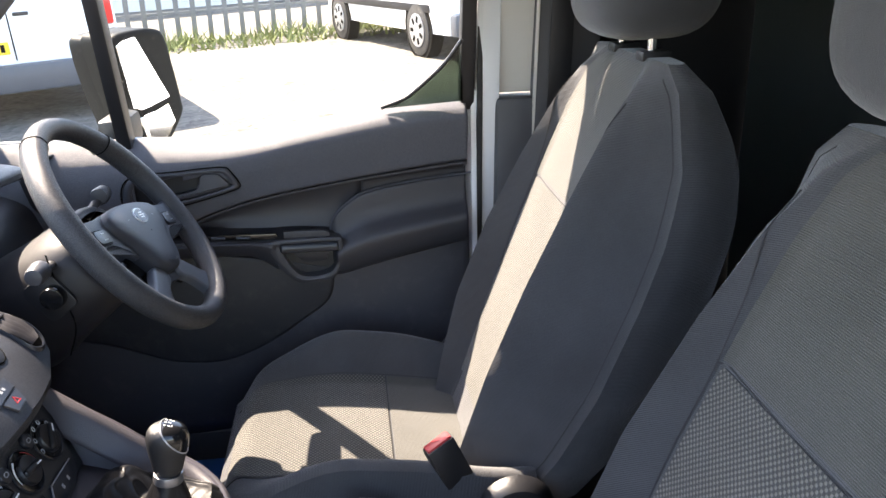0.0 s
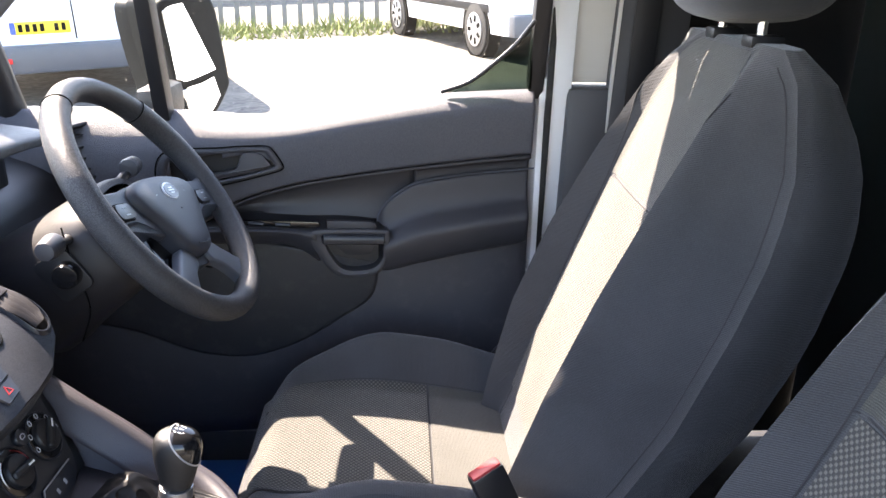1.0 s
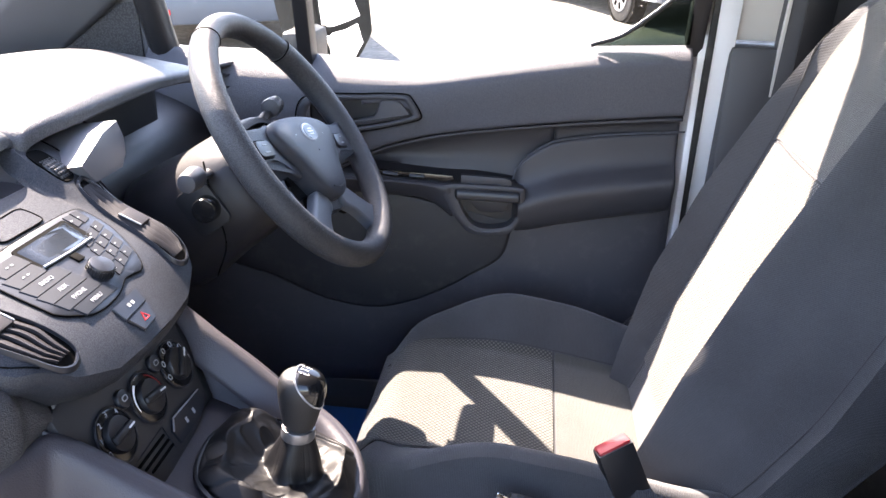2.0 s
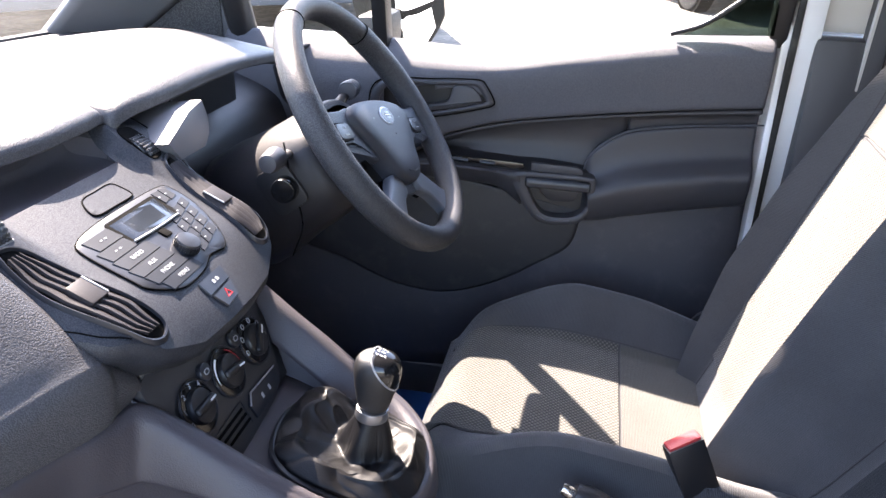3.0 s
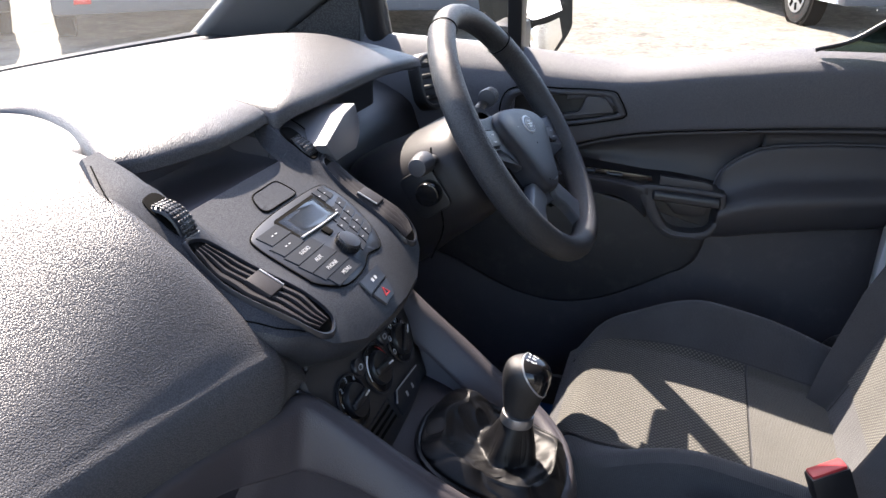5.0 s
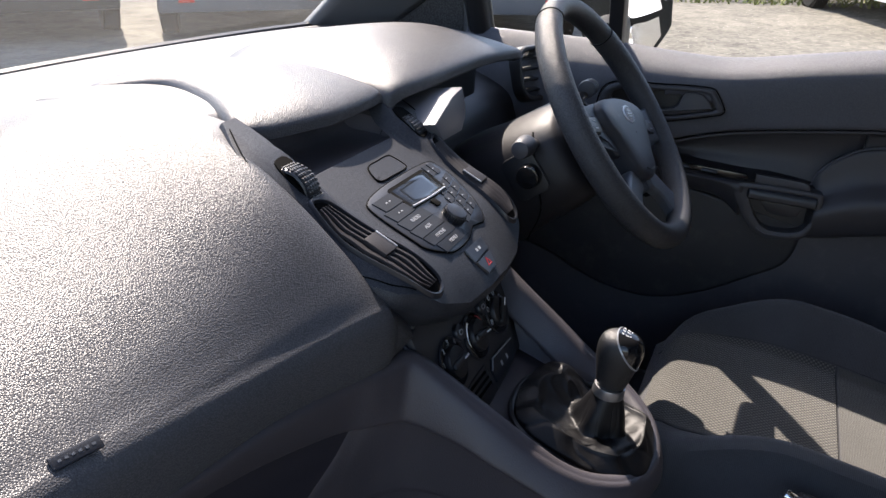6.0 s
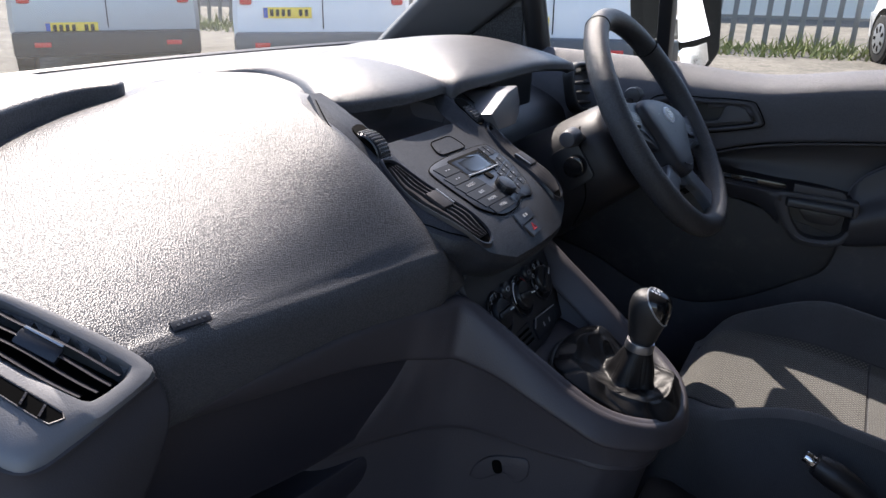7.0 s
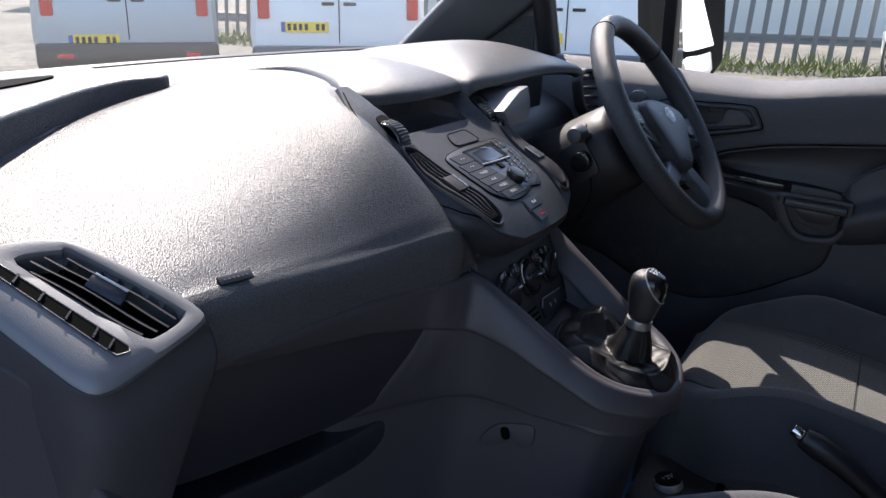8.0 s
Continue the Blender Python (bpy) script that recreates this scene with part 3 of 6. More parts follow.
part("open_door", box((0.98, 0.09, 0.70), od @ pose(0.49, 0, 0.74), 0.03), DOORLOW, shell, "open passenger door")
part("open_door_frame", tube([tuple(od @ Vector(p)) for p in ((0.05, 0, 1.08), (0.45, 0.05, 1.55), (0.90, 0.05, 1.58), (0.95, 0, 1.08))], 0.025, 8), BLACK, shell)

# ---- driver door ----
door = thing("door_driver", "closed driver door with grey plastic trim", "car door", kind="structure", at=(0, 0.75, 0.4))
SILL = [(-0.70, 1.066), (-0.56, 1.066), (-0.43, 1.064), (-0.28, 1.056), (-0.20, 1.058), (-0.08, 1.077), (0.07, 1.099), (0.16, 1.109), (0.25, 1.113)]


def along(curve, x):
    c = np.array(curve)
    return np.interp(x, *spline(c, 80).T)


def door_y(x):
    return 0.735 + 0.10 * (x + 0.1)


LIP = [(-0.70, 0.72), (-0.56, 0.762), (-0.43, 0.832), (-0.34, 0.886), (-0.294, 0.908), (-0.25, 0.923), (-0.188, 0.938), (-0.092, 0.952), (0.0, 0.963), (0.093, 0.973), (0.184, 0.981), (0.25, 0.986)]
LIP_LOW = [(-0.70, 0.708), (-0.56, 0.752), (-0.43, 0.822), (-0.34, 0.877), (-0.279, 0.905), (-0.226, 0.921), (-0.139, 0.938), (0.0, 0.955), (0.095, 0.963), (0.186, 0.970), (0.25, 0.974)]
PADTOP = [(-0.050, 0.850), (-0.044, 0.875), (-0.027, 0.897), (-0.001, 0.917), (0.026, 0.930), (0.081, 0.940), (0.146, 0.947), (0.25, 0.954)]
PADBOT = [(-0.060, 0.757), (-0.008, 0.763), (0.03, 0.772), (0.125, 0.790), (0.25, 0.811)]
ARMTOP = [(-0.70, 0.868), (-0.50, 0.880), (-0.294, 0.878), (-0.222, 0.873), (-0.171, 0.869), (-0.120, 0.868), (-0.061, 0.861), (-0.044, 0.856)]
ARMLOW = [(-0.70, 0.800), (-0.45, 0.822), (-0.33, 0.826), (-0.265, 0.823), (-0.214, 0.819), (-0.188, 0.808), (-0.161, 0.786), (-0.138, 0.764), (-0.106, 0.756), (-0.05, 0.764)]


def band(name, top, bot, prof, material, x0, x1, n, label="", angle=45):
    """A strip of door trim between two lines, with a cross profile of (share of the way down, depth into the cabin)."""
    rows = []
    for x in np.linspace(x0, x1, n):
        zt, zb, y = float(along(top, x)), float(along(bot, x)), door_y(x)
        rows.append([(x, y - off, zt + (zb - zt) * s_) for s_, off in (prof(x) if callable(prof) else prof)])
    return solid(name, np.array(rows).transpose(1, 0, 2)[::-1], material, door, 0.003, label, angle)


UPPER = [tuple(p) for p in spline([(0.10, -0.030), (0.01, -0.029), (-0.008, -0.020), (0.035, -0.002), (0.11, 0.018), (0.19, 0.031), (0.29, 0.038), (0.50, 0.037), (0.75, 0.031), (0.93, 0.027), (0.985, 0.022), (1.0, 0.012)], 44)]
trim_ob = band("upper_trim", SILL, LIP, UPPER, DOORTOP, -0.70, 0.240, 180, "grey grained upper door trim")
band("trim_bead", LIP, LIP_LOW, [(-0.05, 0.008), (0.0, 0.017), (0.25, 0.0215), (0.6, 0.0215), (0.9, 0.016), (1.0, 0.004), (1.1, -0.002)], DOORMID, -0.70, 0.240, 80, "smooth bead under the upper trim")
band("mid_panel", LIP_LOW, ARMTOP, [(-0.06, 0.0), (0.02, -0.003), (0.2, -0.010), (0.5, -0.015), (0.8, -0.012), (1.0, -0.004), (1.12, -0.004)], DOORMID, -0.70, 0.02, 60, "black recessed door panel")
band("mid_panel", LIP_LOW, PADTOP, [(-0.06, 0.0), (0.05, -0.003), (0.4, -0.008), (0.8, -0.008), (1.4, -0.008)], DOORMID, 0.02, 0.240, 30)


def pad_profile(x):
    e = float(smoothstep(-0.052, -0.036, x))
    return [(0.0, -0.006), (0.012, 0.004 * e), (0.035, 0.008 * e), (0.10, 0.009 * e), (0.25, 0.011 * e), (0.38, 0.017 * e), (0.46, 0.030 * e), (0.52, 0.040 * e), (0.58, 0.045 * e), (0.66, 0.045 * e), (0.80, 0.040 * e), (0.92, 0.032 * e), (0.975, 0.024 * e), (1.0, 0.010 * e), (1.01, -0.004)]


band("elbow_pad", PADTOP, PADBOT, lambda x: [tuple(p) for p in spline(pad_profile(x), 44)], DOORMID, -0.050, 0.238, 60, "soft dark elbow pad")
part("pad_seam", tube([(x, door_y(x) - 0.0045, z) for x, z in spline(PADTOP, 60)], 0.0016, 6), DOORTOP, door, "raised seam of the elbow pad")
# arm: shelf with switches, face, lid, grip and cup
band("arm_shelf", ARMTOP, [(x, z - 0.018) for x, z in ARMTOP], [(-0.1, -0.006), (0.0, -0.004), (0.55, 0.020), (0.8, 0.032), (1.0, 0.038)], BLACK, -0.70, -0.040, 40, "dark shelf of the armrest")
ARMEDGE = [(-0.70, 0.850), (-0.50, 0.862), (-0.296, 0.860), (-0.236, 0.857), (-0.176, 0.852), (-0.150, 0.850), (-0.04, 0.845)]
band("arm_face", ARMEDGE, ARMLOW, [(-0.03, 0.036), (0.02, 0.041), (0.10, 0.044), (0.22, 0.043), (0.5, 0.036), (0.85, 0.028), (0.95, 0.024), (1.0, 0.016), (1.02, 0.0)], DOORMID, -0.70, -0.158, 60, "dark armrest face")
dm = axes((0, door_y(0.0), 0), (0.995, 0.0995, 0), (0, 0, 1), (0.0995, -0.995, 0))
cup_out = [(-0.170, 0.852), (-0.10, 0.853), (-0.040, 0.850), (-0.030, 0.842), (-0.030, 0.806), (-0.038, 0.780), (-0.052, 0.764), (-0.075, 0.758), (-0.106, 0.757), (-0.130, 0.764), (-0.150, 0.786), (-0.166, 0.812), (-0.176, 0.835)]
cup_in = [(-0.149, 0.842), (-0.10, 0.8425), (-0.046, 0.841), (-0.041, 0.836), (-0.040, 0.806), (-0.047, 0.787), (-0.058, 0.776), (-0.078, 0.771), (-0.103, 0.771), (-0.121, 0.778), (-0.135, 0.795), (-0.146, 0.816), (-0.151, 0.832)]
co_, ci_ = spline(cup_out, 72, closed=True), spline(cup_in, 72, closed=True)
part("cup_frame", ring(co_, ci_, 0.040, dm @ pose(0, 0, 0.040), 0.0022), DOORMID, door, "dark frame of the pull cup")
part("pull_cup", prism([tuple(p) for p in ci_[::-1]], 0.004, dm @ pose(0, 0, 0.012)), BLACK, door, "dark hollow under the grip")
part("cup_step", prism([tuple(p) for p in spline([(-0.125, 0.822), (-0.062, 0.822), (-0.060, 0.806), (-0.068, 0.797), (-0.105, 0.797), (-0.118, 0.806)], 36, closed=True)], 0.010, dm @ pose(0, 0, 0.024), 0.003), SATIN, door, "small step in the cup")
part("cup_lip", tube([tuple(dm @ Vector((x, z, 0.043))) for x, z in spline([(-0.128, 0.774), (-0.114, 0.7665), (-0.098, 0.765), (-0.070, 0.7665)], 24)], 0.0011, 6), DOORTOP, door, "bright edge of the cup")
gx = np.linspace(-0.156, -0.036, 26)
gloops = []
for x in gx:
    e = float(smoothstep(-0.157, -0.152, x) * smoothstep(-0.0355, -0.041, x))
    gloops.append([tuple(dm @ Vector((x, 0.8335 + dz * (0.6 + 0.4 * e) - 0.035 * (x + 0.096), 0.032 + dn * (0.4 + 0.6 * e)))) for dz, dn in ((0.0098, 0.006), (0.0105, 0.012), (0.008, 0.0155), (0.0, 0.0165), (-0.006, 0.016), (-0.0088, 0.012), (-0.0085, 0.0), (0.008, -0.004))])
part("pull_grip", loft_closed(gloops), SATIN, door, "satin pull grip", angle=50)
sw = part("switch_panel", prism([(-0.300, 0.873), (-0.160, 0.8655), (-0.157, 0.860), (-0.160, 0.851), (-0.300, 0.859)], 0.006, dm @ pose(0, 0, 0.030, 0, 0, 0), 0.002), GLOSS, door, "gloss black window switch panel")
for k in range(2):
    part("window_switch", box((0.028, 0.006, 0.010), dm @ pose(-0.272 + 0.048 * k, 0.8665 - 0.003 * k, 0.031, -30, 0, -3), 0.0025), SATIN, sw, "window switch")
part("shelf_lid", prism([(-0.145, 0.8695), (-0.066, 0.8655), (-0.056, 0.862), (-0.052, 0.853), (-0.058, 0.8495), (-0.145, 0.853)], 0.008, dm @ pose(0, 0, 0.034), 0.0025), DOORMID, door, "small dark lid on the shelf")
# lower trim and pocket
rows = []
for x in np.linspace(-0.70, 0.245, 60):
    y = door_y(x)
    rows.append([(x, y + 0.008, 0.86), (x, y + 0.006, 0.78), (x, y + 0.0, 0.70), (x, y - 0.006, 0.60), (x, y - 0.008, 0.52), (x, y + 0.0, 0.42)])
solid("lower_trim", sheet(rows, 16, 60), DOORLOW, door, 0.004, "grey lower door trim")
pk = [(-0.70, 0.815), (-0.30, 0.835), (-0.049, 0.775), (-0.048, 0.752), (-0.056, 0.715), (-0.075, 0.690), (-0.118, 0.663), (-0.158, 0.637), (-0.219, 0.606), (-0.294, 0.586), (-0.372, 0.594), (-0.430, 0.614), (-0.52, 0.655), (-0.70, 0.70)]
pko = [tuple(p) for p in np.concatenate([np.array(pk[:3]), spline(pk[2:], 70)])]
part("map_pocket", prism(pko, 0.03, dm @ pose(0, 0, 0.013), 0.009, 3), POCKET, door, "dark door pocket panel")
# release handle
hm = axes((-0.30, door_y(-0.30) - 0.040, 0.972), (0.995, 0.0995, 0), (0, 0, 1), (0.0995, -0.995, 0))
ho = [(-0.115, 0.026), (-0.012, 0.036), (0.030, 0.038), (0.060, 0.037), (0.070, 0.029), (0.084, 0.006), (0.083, -0.002), (0.068, -0.008), (-0.010, -0.026), (-0.115, -0.040)]
hi = [(-0.102, 0.018), (-0.012, 0.0275), (0.028, 0.0295), (0.053, 0.0285), (0.061, 0.023), (0.072, 0.006), (0.071, 0.002), (0.060, -0.002), (-0.010, -0.0185), (-0.102, -0.031)]
hos, his = spline(ho, 80, closed=True), spline(hi, 80, closed=True)
# the trim is cut out behind the handle
bmt = bmesh.new()
bmt.from_mesh(trim_ob.data)
bmesh.ops.delete(bmt, geom=[f for f in bmt.faces if -0.405 < f.calc_center_median().x < -0.225 and abs(f.calc_center_median().z - 0.974) < 0.012 + 0.10 * (-0.225 - f.calc_center_median().x) and f.calc_center_median().z < 1.002], context="FACES")
bmt.to_mesh(trim_ob.data)
bmt.free()
part("handle_bezel", ring(hos, his, 0.022, hm, 0.0022), DOORMID, door, "dark handle surround")
part("handle_cup", prism([tuple(p) for p in hos[::-1]], 0.004, hm @ pose(0, 0, -0.018)), BLACK, door)
part("bezel_groove", tube([tuple(hm @ Vector((x * 1.03, y * 1.06, -0.0005))) for x, y in hos], 0.0013, 6, closed=True), VOID, door)
part("release_handle", prism([tuple(p) for p in spline([(0.018, 0.0265), (0.046, 0.0265), (0.057, 0.018), (0.066, 0.005), (0.058, -0.001), (-0.010, -0.0155), (-0.055, -0.022), (-0.058, -0.013), (-0.006, -0.004), (0.008, 0.004)], 60, closed=True)], 0.012, hm @ pose(0, 0, 0.002), 0.003), DOORMID, door, "grey release handle")
# outer skin, window frame, glass
os_rows = []
for x in np.linspace(-0.95, 0.28, 14):
    os_rows.append([(x, 0.80, along(SILL, max(min(x, 0.25), -0.7)) - 0.01), (x, 0.85, 0.92), (x, 0.87, 0.70), (x, 0.855, 0.5), (x, 0.82, 0.36)])
solid("outer_skin", sheet(os_rows, 12, 20), WHITEPAINT, door, 0.004, "white painted door skin")
part("door_edge", box((0.012, 0.085, 0.75), Matrix.Translation((0.256, 0.80, 0.75)), 0.003), WHITEPAINT, door)
gl_rows = [[(x, 0.775 - 0.28 * (z - 1.05), z) for z in (1.03, 1.2, 1.4, 1.56)] for x in np.linspace(-0.42, 0.27, 4)]
pane = solid("window_glass", sheet(gl_rows, 4, 4), PANE_DUSTY, door, 0.0, "clear side window with dust specks")
pane.visible_shadow = False
q_rows = [[(x, 0.772 - 0.28 * (z - 1.05), z) for z in (1.03, 1.2, 1.4, 1.5)] for x in (-0.68, -0.6, -0.44)]
pane = solid("quarter_glass", sheet(q_rows, 4, 4), PANE_DUSTY, door, 0.0, "clear front quarter window")
pane.visible_shadow = False
part("window_divider", box((0.027, 0.04, 0.56), Matrix.Translation((-0.420, 0.645, 1.325)) @ pose(0, 0, 0, 15, 0, 0), 0.006), BLACK, door, "black divider bar")
bar_between("window_frame_front", (-0.675, 0.72, 1.03), (-0.705, 0.645, 1.30), 0.024, 0.03, BLACK, door)
bar_between("window_frame_slope", (-0.705, 0.655, 1.27), (-0.30, 0.60, 1.57), 0.024, 0.03, BLACK, door)
part("window_frame_rear", box((0.03, 0.035, 0.56), Matrix.Translation((0.243, 0.705, 1.36)) @ pose(0, 0, 0, 15, 0, 0), 0.006), BLACK, door)
part("window_frame_top", box((0.62, 0.04, 0.03), Matrix.Translation((-0.04, 0.64, 1.545)) @ pose(0, 0, 0, 15, 0, 0), 0.006), BLACK, door)
part("window_frame_corner", prism([(0.03, 1.62), (0.32, 1.62), (0.32, 1.44), (0.268, 1.475), (0.17, 1.535)], 0.03, axes((0, 0.665, 0), (1, 0, 0), (0, 0, 1), (0, -1, 0)), 0.004), BLACK, door, "black upper rear corner of the window frame")
qo = [(0.072, 1.099), (0.12, 1.117), (0.158, 1.146), (0.20, 1.185), (0.232, 1.228), (0.232, 1.108)]
part("rear_corner_shade", prism(qo, 0.004, axes((0, 0.742, 0), (1, 0, 0), (0, 0, 1), (0, -1, 0))), PANE_DARK, door, "dark tinted corner glass", smooth=False)
part("corner_gasket", tube(spline([(x - 0.004, 0.738 - 0.2 * (z - 1.1), z + 0.002) for x, z in qo[:5]], 24), 0.004, 8), BLACK, door)

# exterior mirror on its door foot
em = thing("door_mirror", "dark grey door mirror with a split glass", "car mirror", at=(-0.43, 0.95, 1.15))
mb = axes((-0.440, 0.965, 1.13), (0.66, 0.75, 0), (0, 0, 1), (0.75, -0.66, 0))
MO = [(-0.052, 0.075), (-0.046, 0.108), (0.0, 0.118), (0.056, 0.118), (0.082, 0.100), (0.096, 0.03), (0.106, -0.04), (0.104, -0.075), (0.055, -0.132), (0.0, -0.132), (-0.022, -0.07), (-0.040, 0.0)]
mo = [tuple(p) for p in spline(MO, 70, closed=True)]
part("mirror_shell", prism(mo, 0.11, mb, 0.012, 3), MIRROR_SHELL, em, "dark grey mirror shell")
part("mirror_cap", prism([(x * 0.92 - 0.004, y * 0.94) for x, y in mo], 0.05, mb @ pose(0, 0, -0.105), 0.004), MIRROR_SHELL, em, "rear of the mirror cap")
UPG = [(-0.042, 0.080), (-0.038, 0.096), (0.0, 0.104), (0.047, 0.105), (0.067, 0.090), (0.080, 0.02), (0.086, -0.020), (0.080, -0.028), (0.03, -0.040), (-0.016, -0.046), (-0.024, -0.030), (-0.034, 0.03)]
LOG = [(-0.012, -0.062), (0.03, -0.055), (0.080, -0.043), (0.092, -0.052), (0.092, -0.068), (0.070, -0.096), (0.044, -0.119), (0.006, -0.119), (-0.006, -0.090)]
part("mirror_glass", prism([tuple(p) for p in spline(UPG, 60, closed=True)], 0.02, mb @ pose(0, 0, 0.008, -4, 8, 0)), MIRROR, em, "flat mirror glass")
part("blind_spot_glass", prism([tuple(p) for p in spline(LOG, 50, closed=True)], 0.02, mb @ pose(0, 0, 0.008, -3, 9, 0)), MIRROR, em, "small wide angle glass")
part("mirror_foot", box((0.06, 0.14, 0.07), Matrix.Translation((-0.46, 0.84, 1.06)), 0.02), BLACK, em)

# ---- B pillar ----
bp = thing("pillar_driver", "pillar with white paint, pale trim and dark lower cover", "pillar", kind="structure", at=(0.32, 0.76, 0.4))
part("pillar_post", box((0.05, 0.09, 1.25), Matrix.Translation((0.285, 0.81, 0.98)) @ pose(0, 0, 0, 6, 0, 0), 0.01), WHITEPAINT, bp, "white painted pillar edge")
part("upper_cover", box((0.085, 0.06, 0.5), Matrix.Translation((0.345, 0.755, 1.365)) @ pose(0, 0, 0, 10, 0, 0), 0.012), TRIM_GREY, bp, "pale grey upper trim")
part("lower_cover", box((0.10, 0.07, 0.75), Matrix.Translation((0.35, 0.775, 0.735)), 0.015), PILLAR_DARK, bp, "dark lower trim")
part("rubber_seal", box((0.012, 0.02, 1.2), Matrix.Translation((0.268, 0.765, 1.0)) @ pose(0, 0, 0, 4, 0, 0), 0.004), RUBBER, bp)
part("belt_cover", box((0.13, 0.05, 1.35), Matrix.Translation((0.44, 0.765, 1.0)) @ pose(0, 0, 0, 6, 0, 0), 0.012), PILLAR_DARK, bp, "dark belt cover")
part("trim_joint", box((0.004, 0.012, 0.95), Matrix.Translation((0.376, 0.722, 1.2)) @ pose(0, 0, 0, 8, 0, 0)), TRIM_GREY, bp, smooth=False)
part("rear_side_panel", box((0.45, 0.03, 1.3), Matrix.Translation((0.63, 0.80, 1.0)), 0.01), BLACK, bp)
belt = thing("seat_belt", "black webbing belt hanging at the pillar", "seat belt", at=(0.39, 0.72, 0.6))
part("webbing", box((0.045, 0.003, 0.95), Matrix.Translation((0.42, 0.715, 1.08)) @ pose(0, 0, 0, 6, 0, 0), 0.001), BLACK, belt)

# ---- dashboard ----
PALE = mat("pale_lens_side", (0.13, 0.13, 0.145), 0.35, vary=0.08)
dash = thing("dashboard", "black grained plastic dashboard with centre stack", "dashboard", at=(-0.7, 0, 0.6))
PROF = [
    (-0.74, [(-0.98, 0.965), (-0.90, 0.975), (-0.80, 0.985), (-0.70, 0.985), (-0.62, 0.972), (-0.57, 0.955)], (-0.528, 0.930)),
    (-0.60, [(-0.98, 0.990), (-0.90, 0.994), (-0.80, 1.004), (-0.70, 0.995), (-0.61, 0.975), (-0.55, 0.955)], (-0.508, 0.931)),
    (-0.46, [(-0.98, 1.000), (-0.90, 1.005), (-0.80, 1.020), (-0.70, 1.007), (-0.60, 0.981), (-0.545, 0.958)], (-0.494, 0.929)),
    (-0.30, [(-0.98, 1.022), (-0.90, 1.029), (-0.80, 1.047), (-0.69, 1.036), (-0.60, 1.007), (-0.53, 0.971)], (-0.471, 0.920)),
    (-0.182, [(-0.98, 1.030), (-0.90, 1.044), (-0.80, 1.067), (-0.675, 1.065), (-0.585, 1.040), (-0.525, 1.008)], (-0.432, 0.928)),
    (-0.150, [(-0.98, 1.033), (-0.90, 1.048), (-0.80, 1.067), (-0.668, 1.069), (-0.605, 1.051), (-0.535, 1.004)], (-0.430, 0.915)),
    (-0.118, [(-0.98, 1.036), (-0.90, 1.052), (-0.80, 1.067), (-0.660, 1.067), (-0.610, 1.046), (-0.545, 0.982)], (-0.428, 0.885)),
]
PROF = [(y, up + [(fx - 0.36 * (fx - up[-1][0]), fz + 0.365 * (up[-1][1] - fz)), (fx - 0.009, fz + 0.0055), (fx - 0.001, fz - 0.0025), (fx + 0.004, fz - 0.018), (fx + 0.002, 0.875), (fx - 0.004, 0.858)]) for y, up, (fx, fz) in PROF]
pd = sheet([[(x, y, z) for x, z in pr] for y, pr in PROF], 90, 120)
# the pad drops away where the end vent sits
edge_y = -0.520 - 0.62 * (-0.485 - pd[..., 0])
sink = smoothstep(0.004, -0.006, pd[..., 1] - edge_y) * smoothstep(-0.64, -0.625, pd[..., 0])
pd[..., 2] -= 0.010 * sink
padbm = grid_bm(pd)
padbm.verts.ensure_lookup_table()
gone = [padbm.verts[i] for i in np.flatnonzero(sink.reshape(-1) > 0.9)]
bmesh.ops.delete(padbm, geom=gone, context="VERTS")
part("passenger_pad", padbm, DASH, dash, "grained soft passenger dash pad", angle=50)
# ledge by the windscreen
lm = axes((0, 0, 1.0835), (1, 0, 0), (0, 1, 0.06), (0, -0.06, 1))
part("windscreen_ledge", prism([tuple(p) for p in spline([(-1.00, -0.72), (-0.70, -0.70), (-0.735, -0.60), (-0.78, -0.50), (-0.82, -0.405), (-0.842, -0.337), (-0.847, -0.28), (-0.835, -0.245), (-0.842, -0.222), (-0.875, -0.215), (-0.92, -0.25), (-0.99, -0.30)], 60, closed=True)], 0.06, lm, 0.007, 3), DASH, dash, "raised ledge by the windscreen")
rows = []
for y in np.linspace(-0.74, 0.74, 12):
    rows.append([(-1.06 + 0.13 * (y / 0.74) ** 2, y, 1.036), (-1.02 + 0.10 * (y / 0.74) ** 2, y, 1.046), (-0.93, y, 1.044 - 0.02 * (y / 0.74) ** 2), (-0.80, y, 1.02 - 0.02 * (y / 0.74) ** 2)])
solid("rear_shelf", sheet(rows, 12, 30), DASH, dash, 0.01, "dash top below the windscreen")
rows = [[(-0.98, y, 1.036 + 0.05 * (y + 0.12)), (-0.90, y, 1.052 + 0.05 * (y + 0.12)), (-0.80, y, 1.0645), (-0.70, y, 1.0625), (-0.672, y, 1.052)] for y in (-0.119, -0.08, -0.04, 0.0, 0.05)]
solid("pad_crown", sheet(rows, 30, 14), DASH, dash, 0.004)
# second recess behind the ledge: a near-black plate painted as its shade
part("demister_gap", prism([tuple(p) for p in spline([(-0.995, -0.66), (-0.90, -0.56), (-0.905, -0.40), (-0.925, -0.33), (-0.945, -0.40), (-0.96, -0.55)], 40, closed=True)], 0.004, lm @ pose(0, 0, 0.0025)), VOID, dash, "demister gap with painted shade")
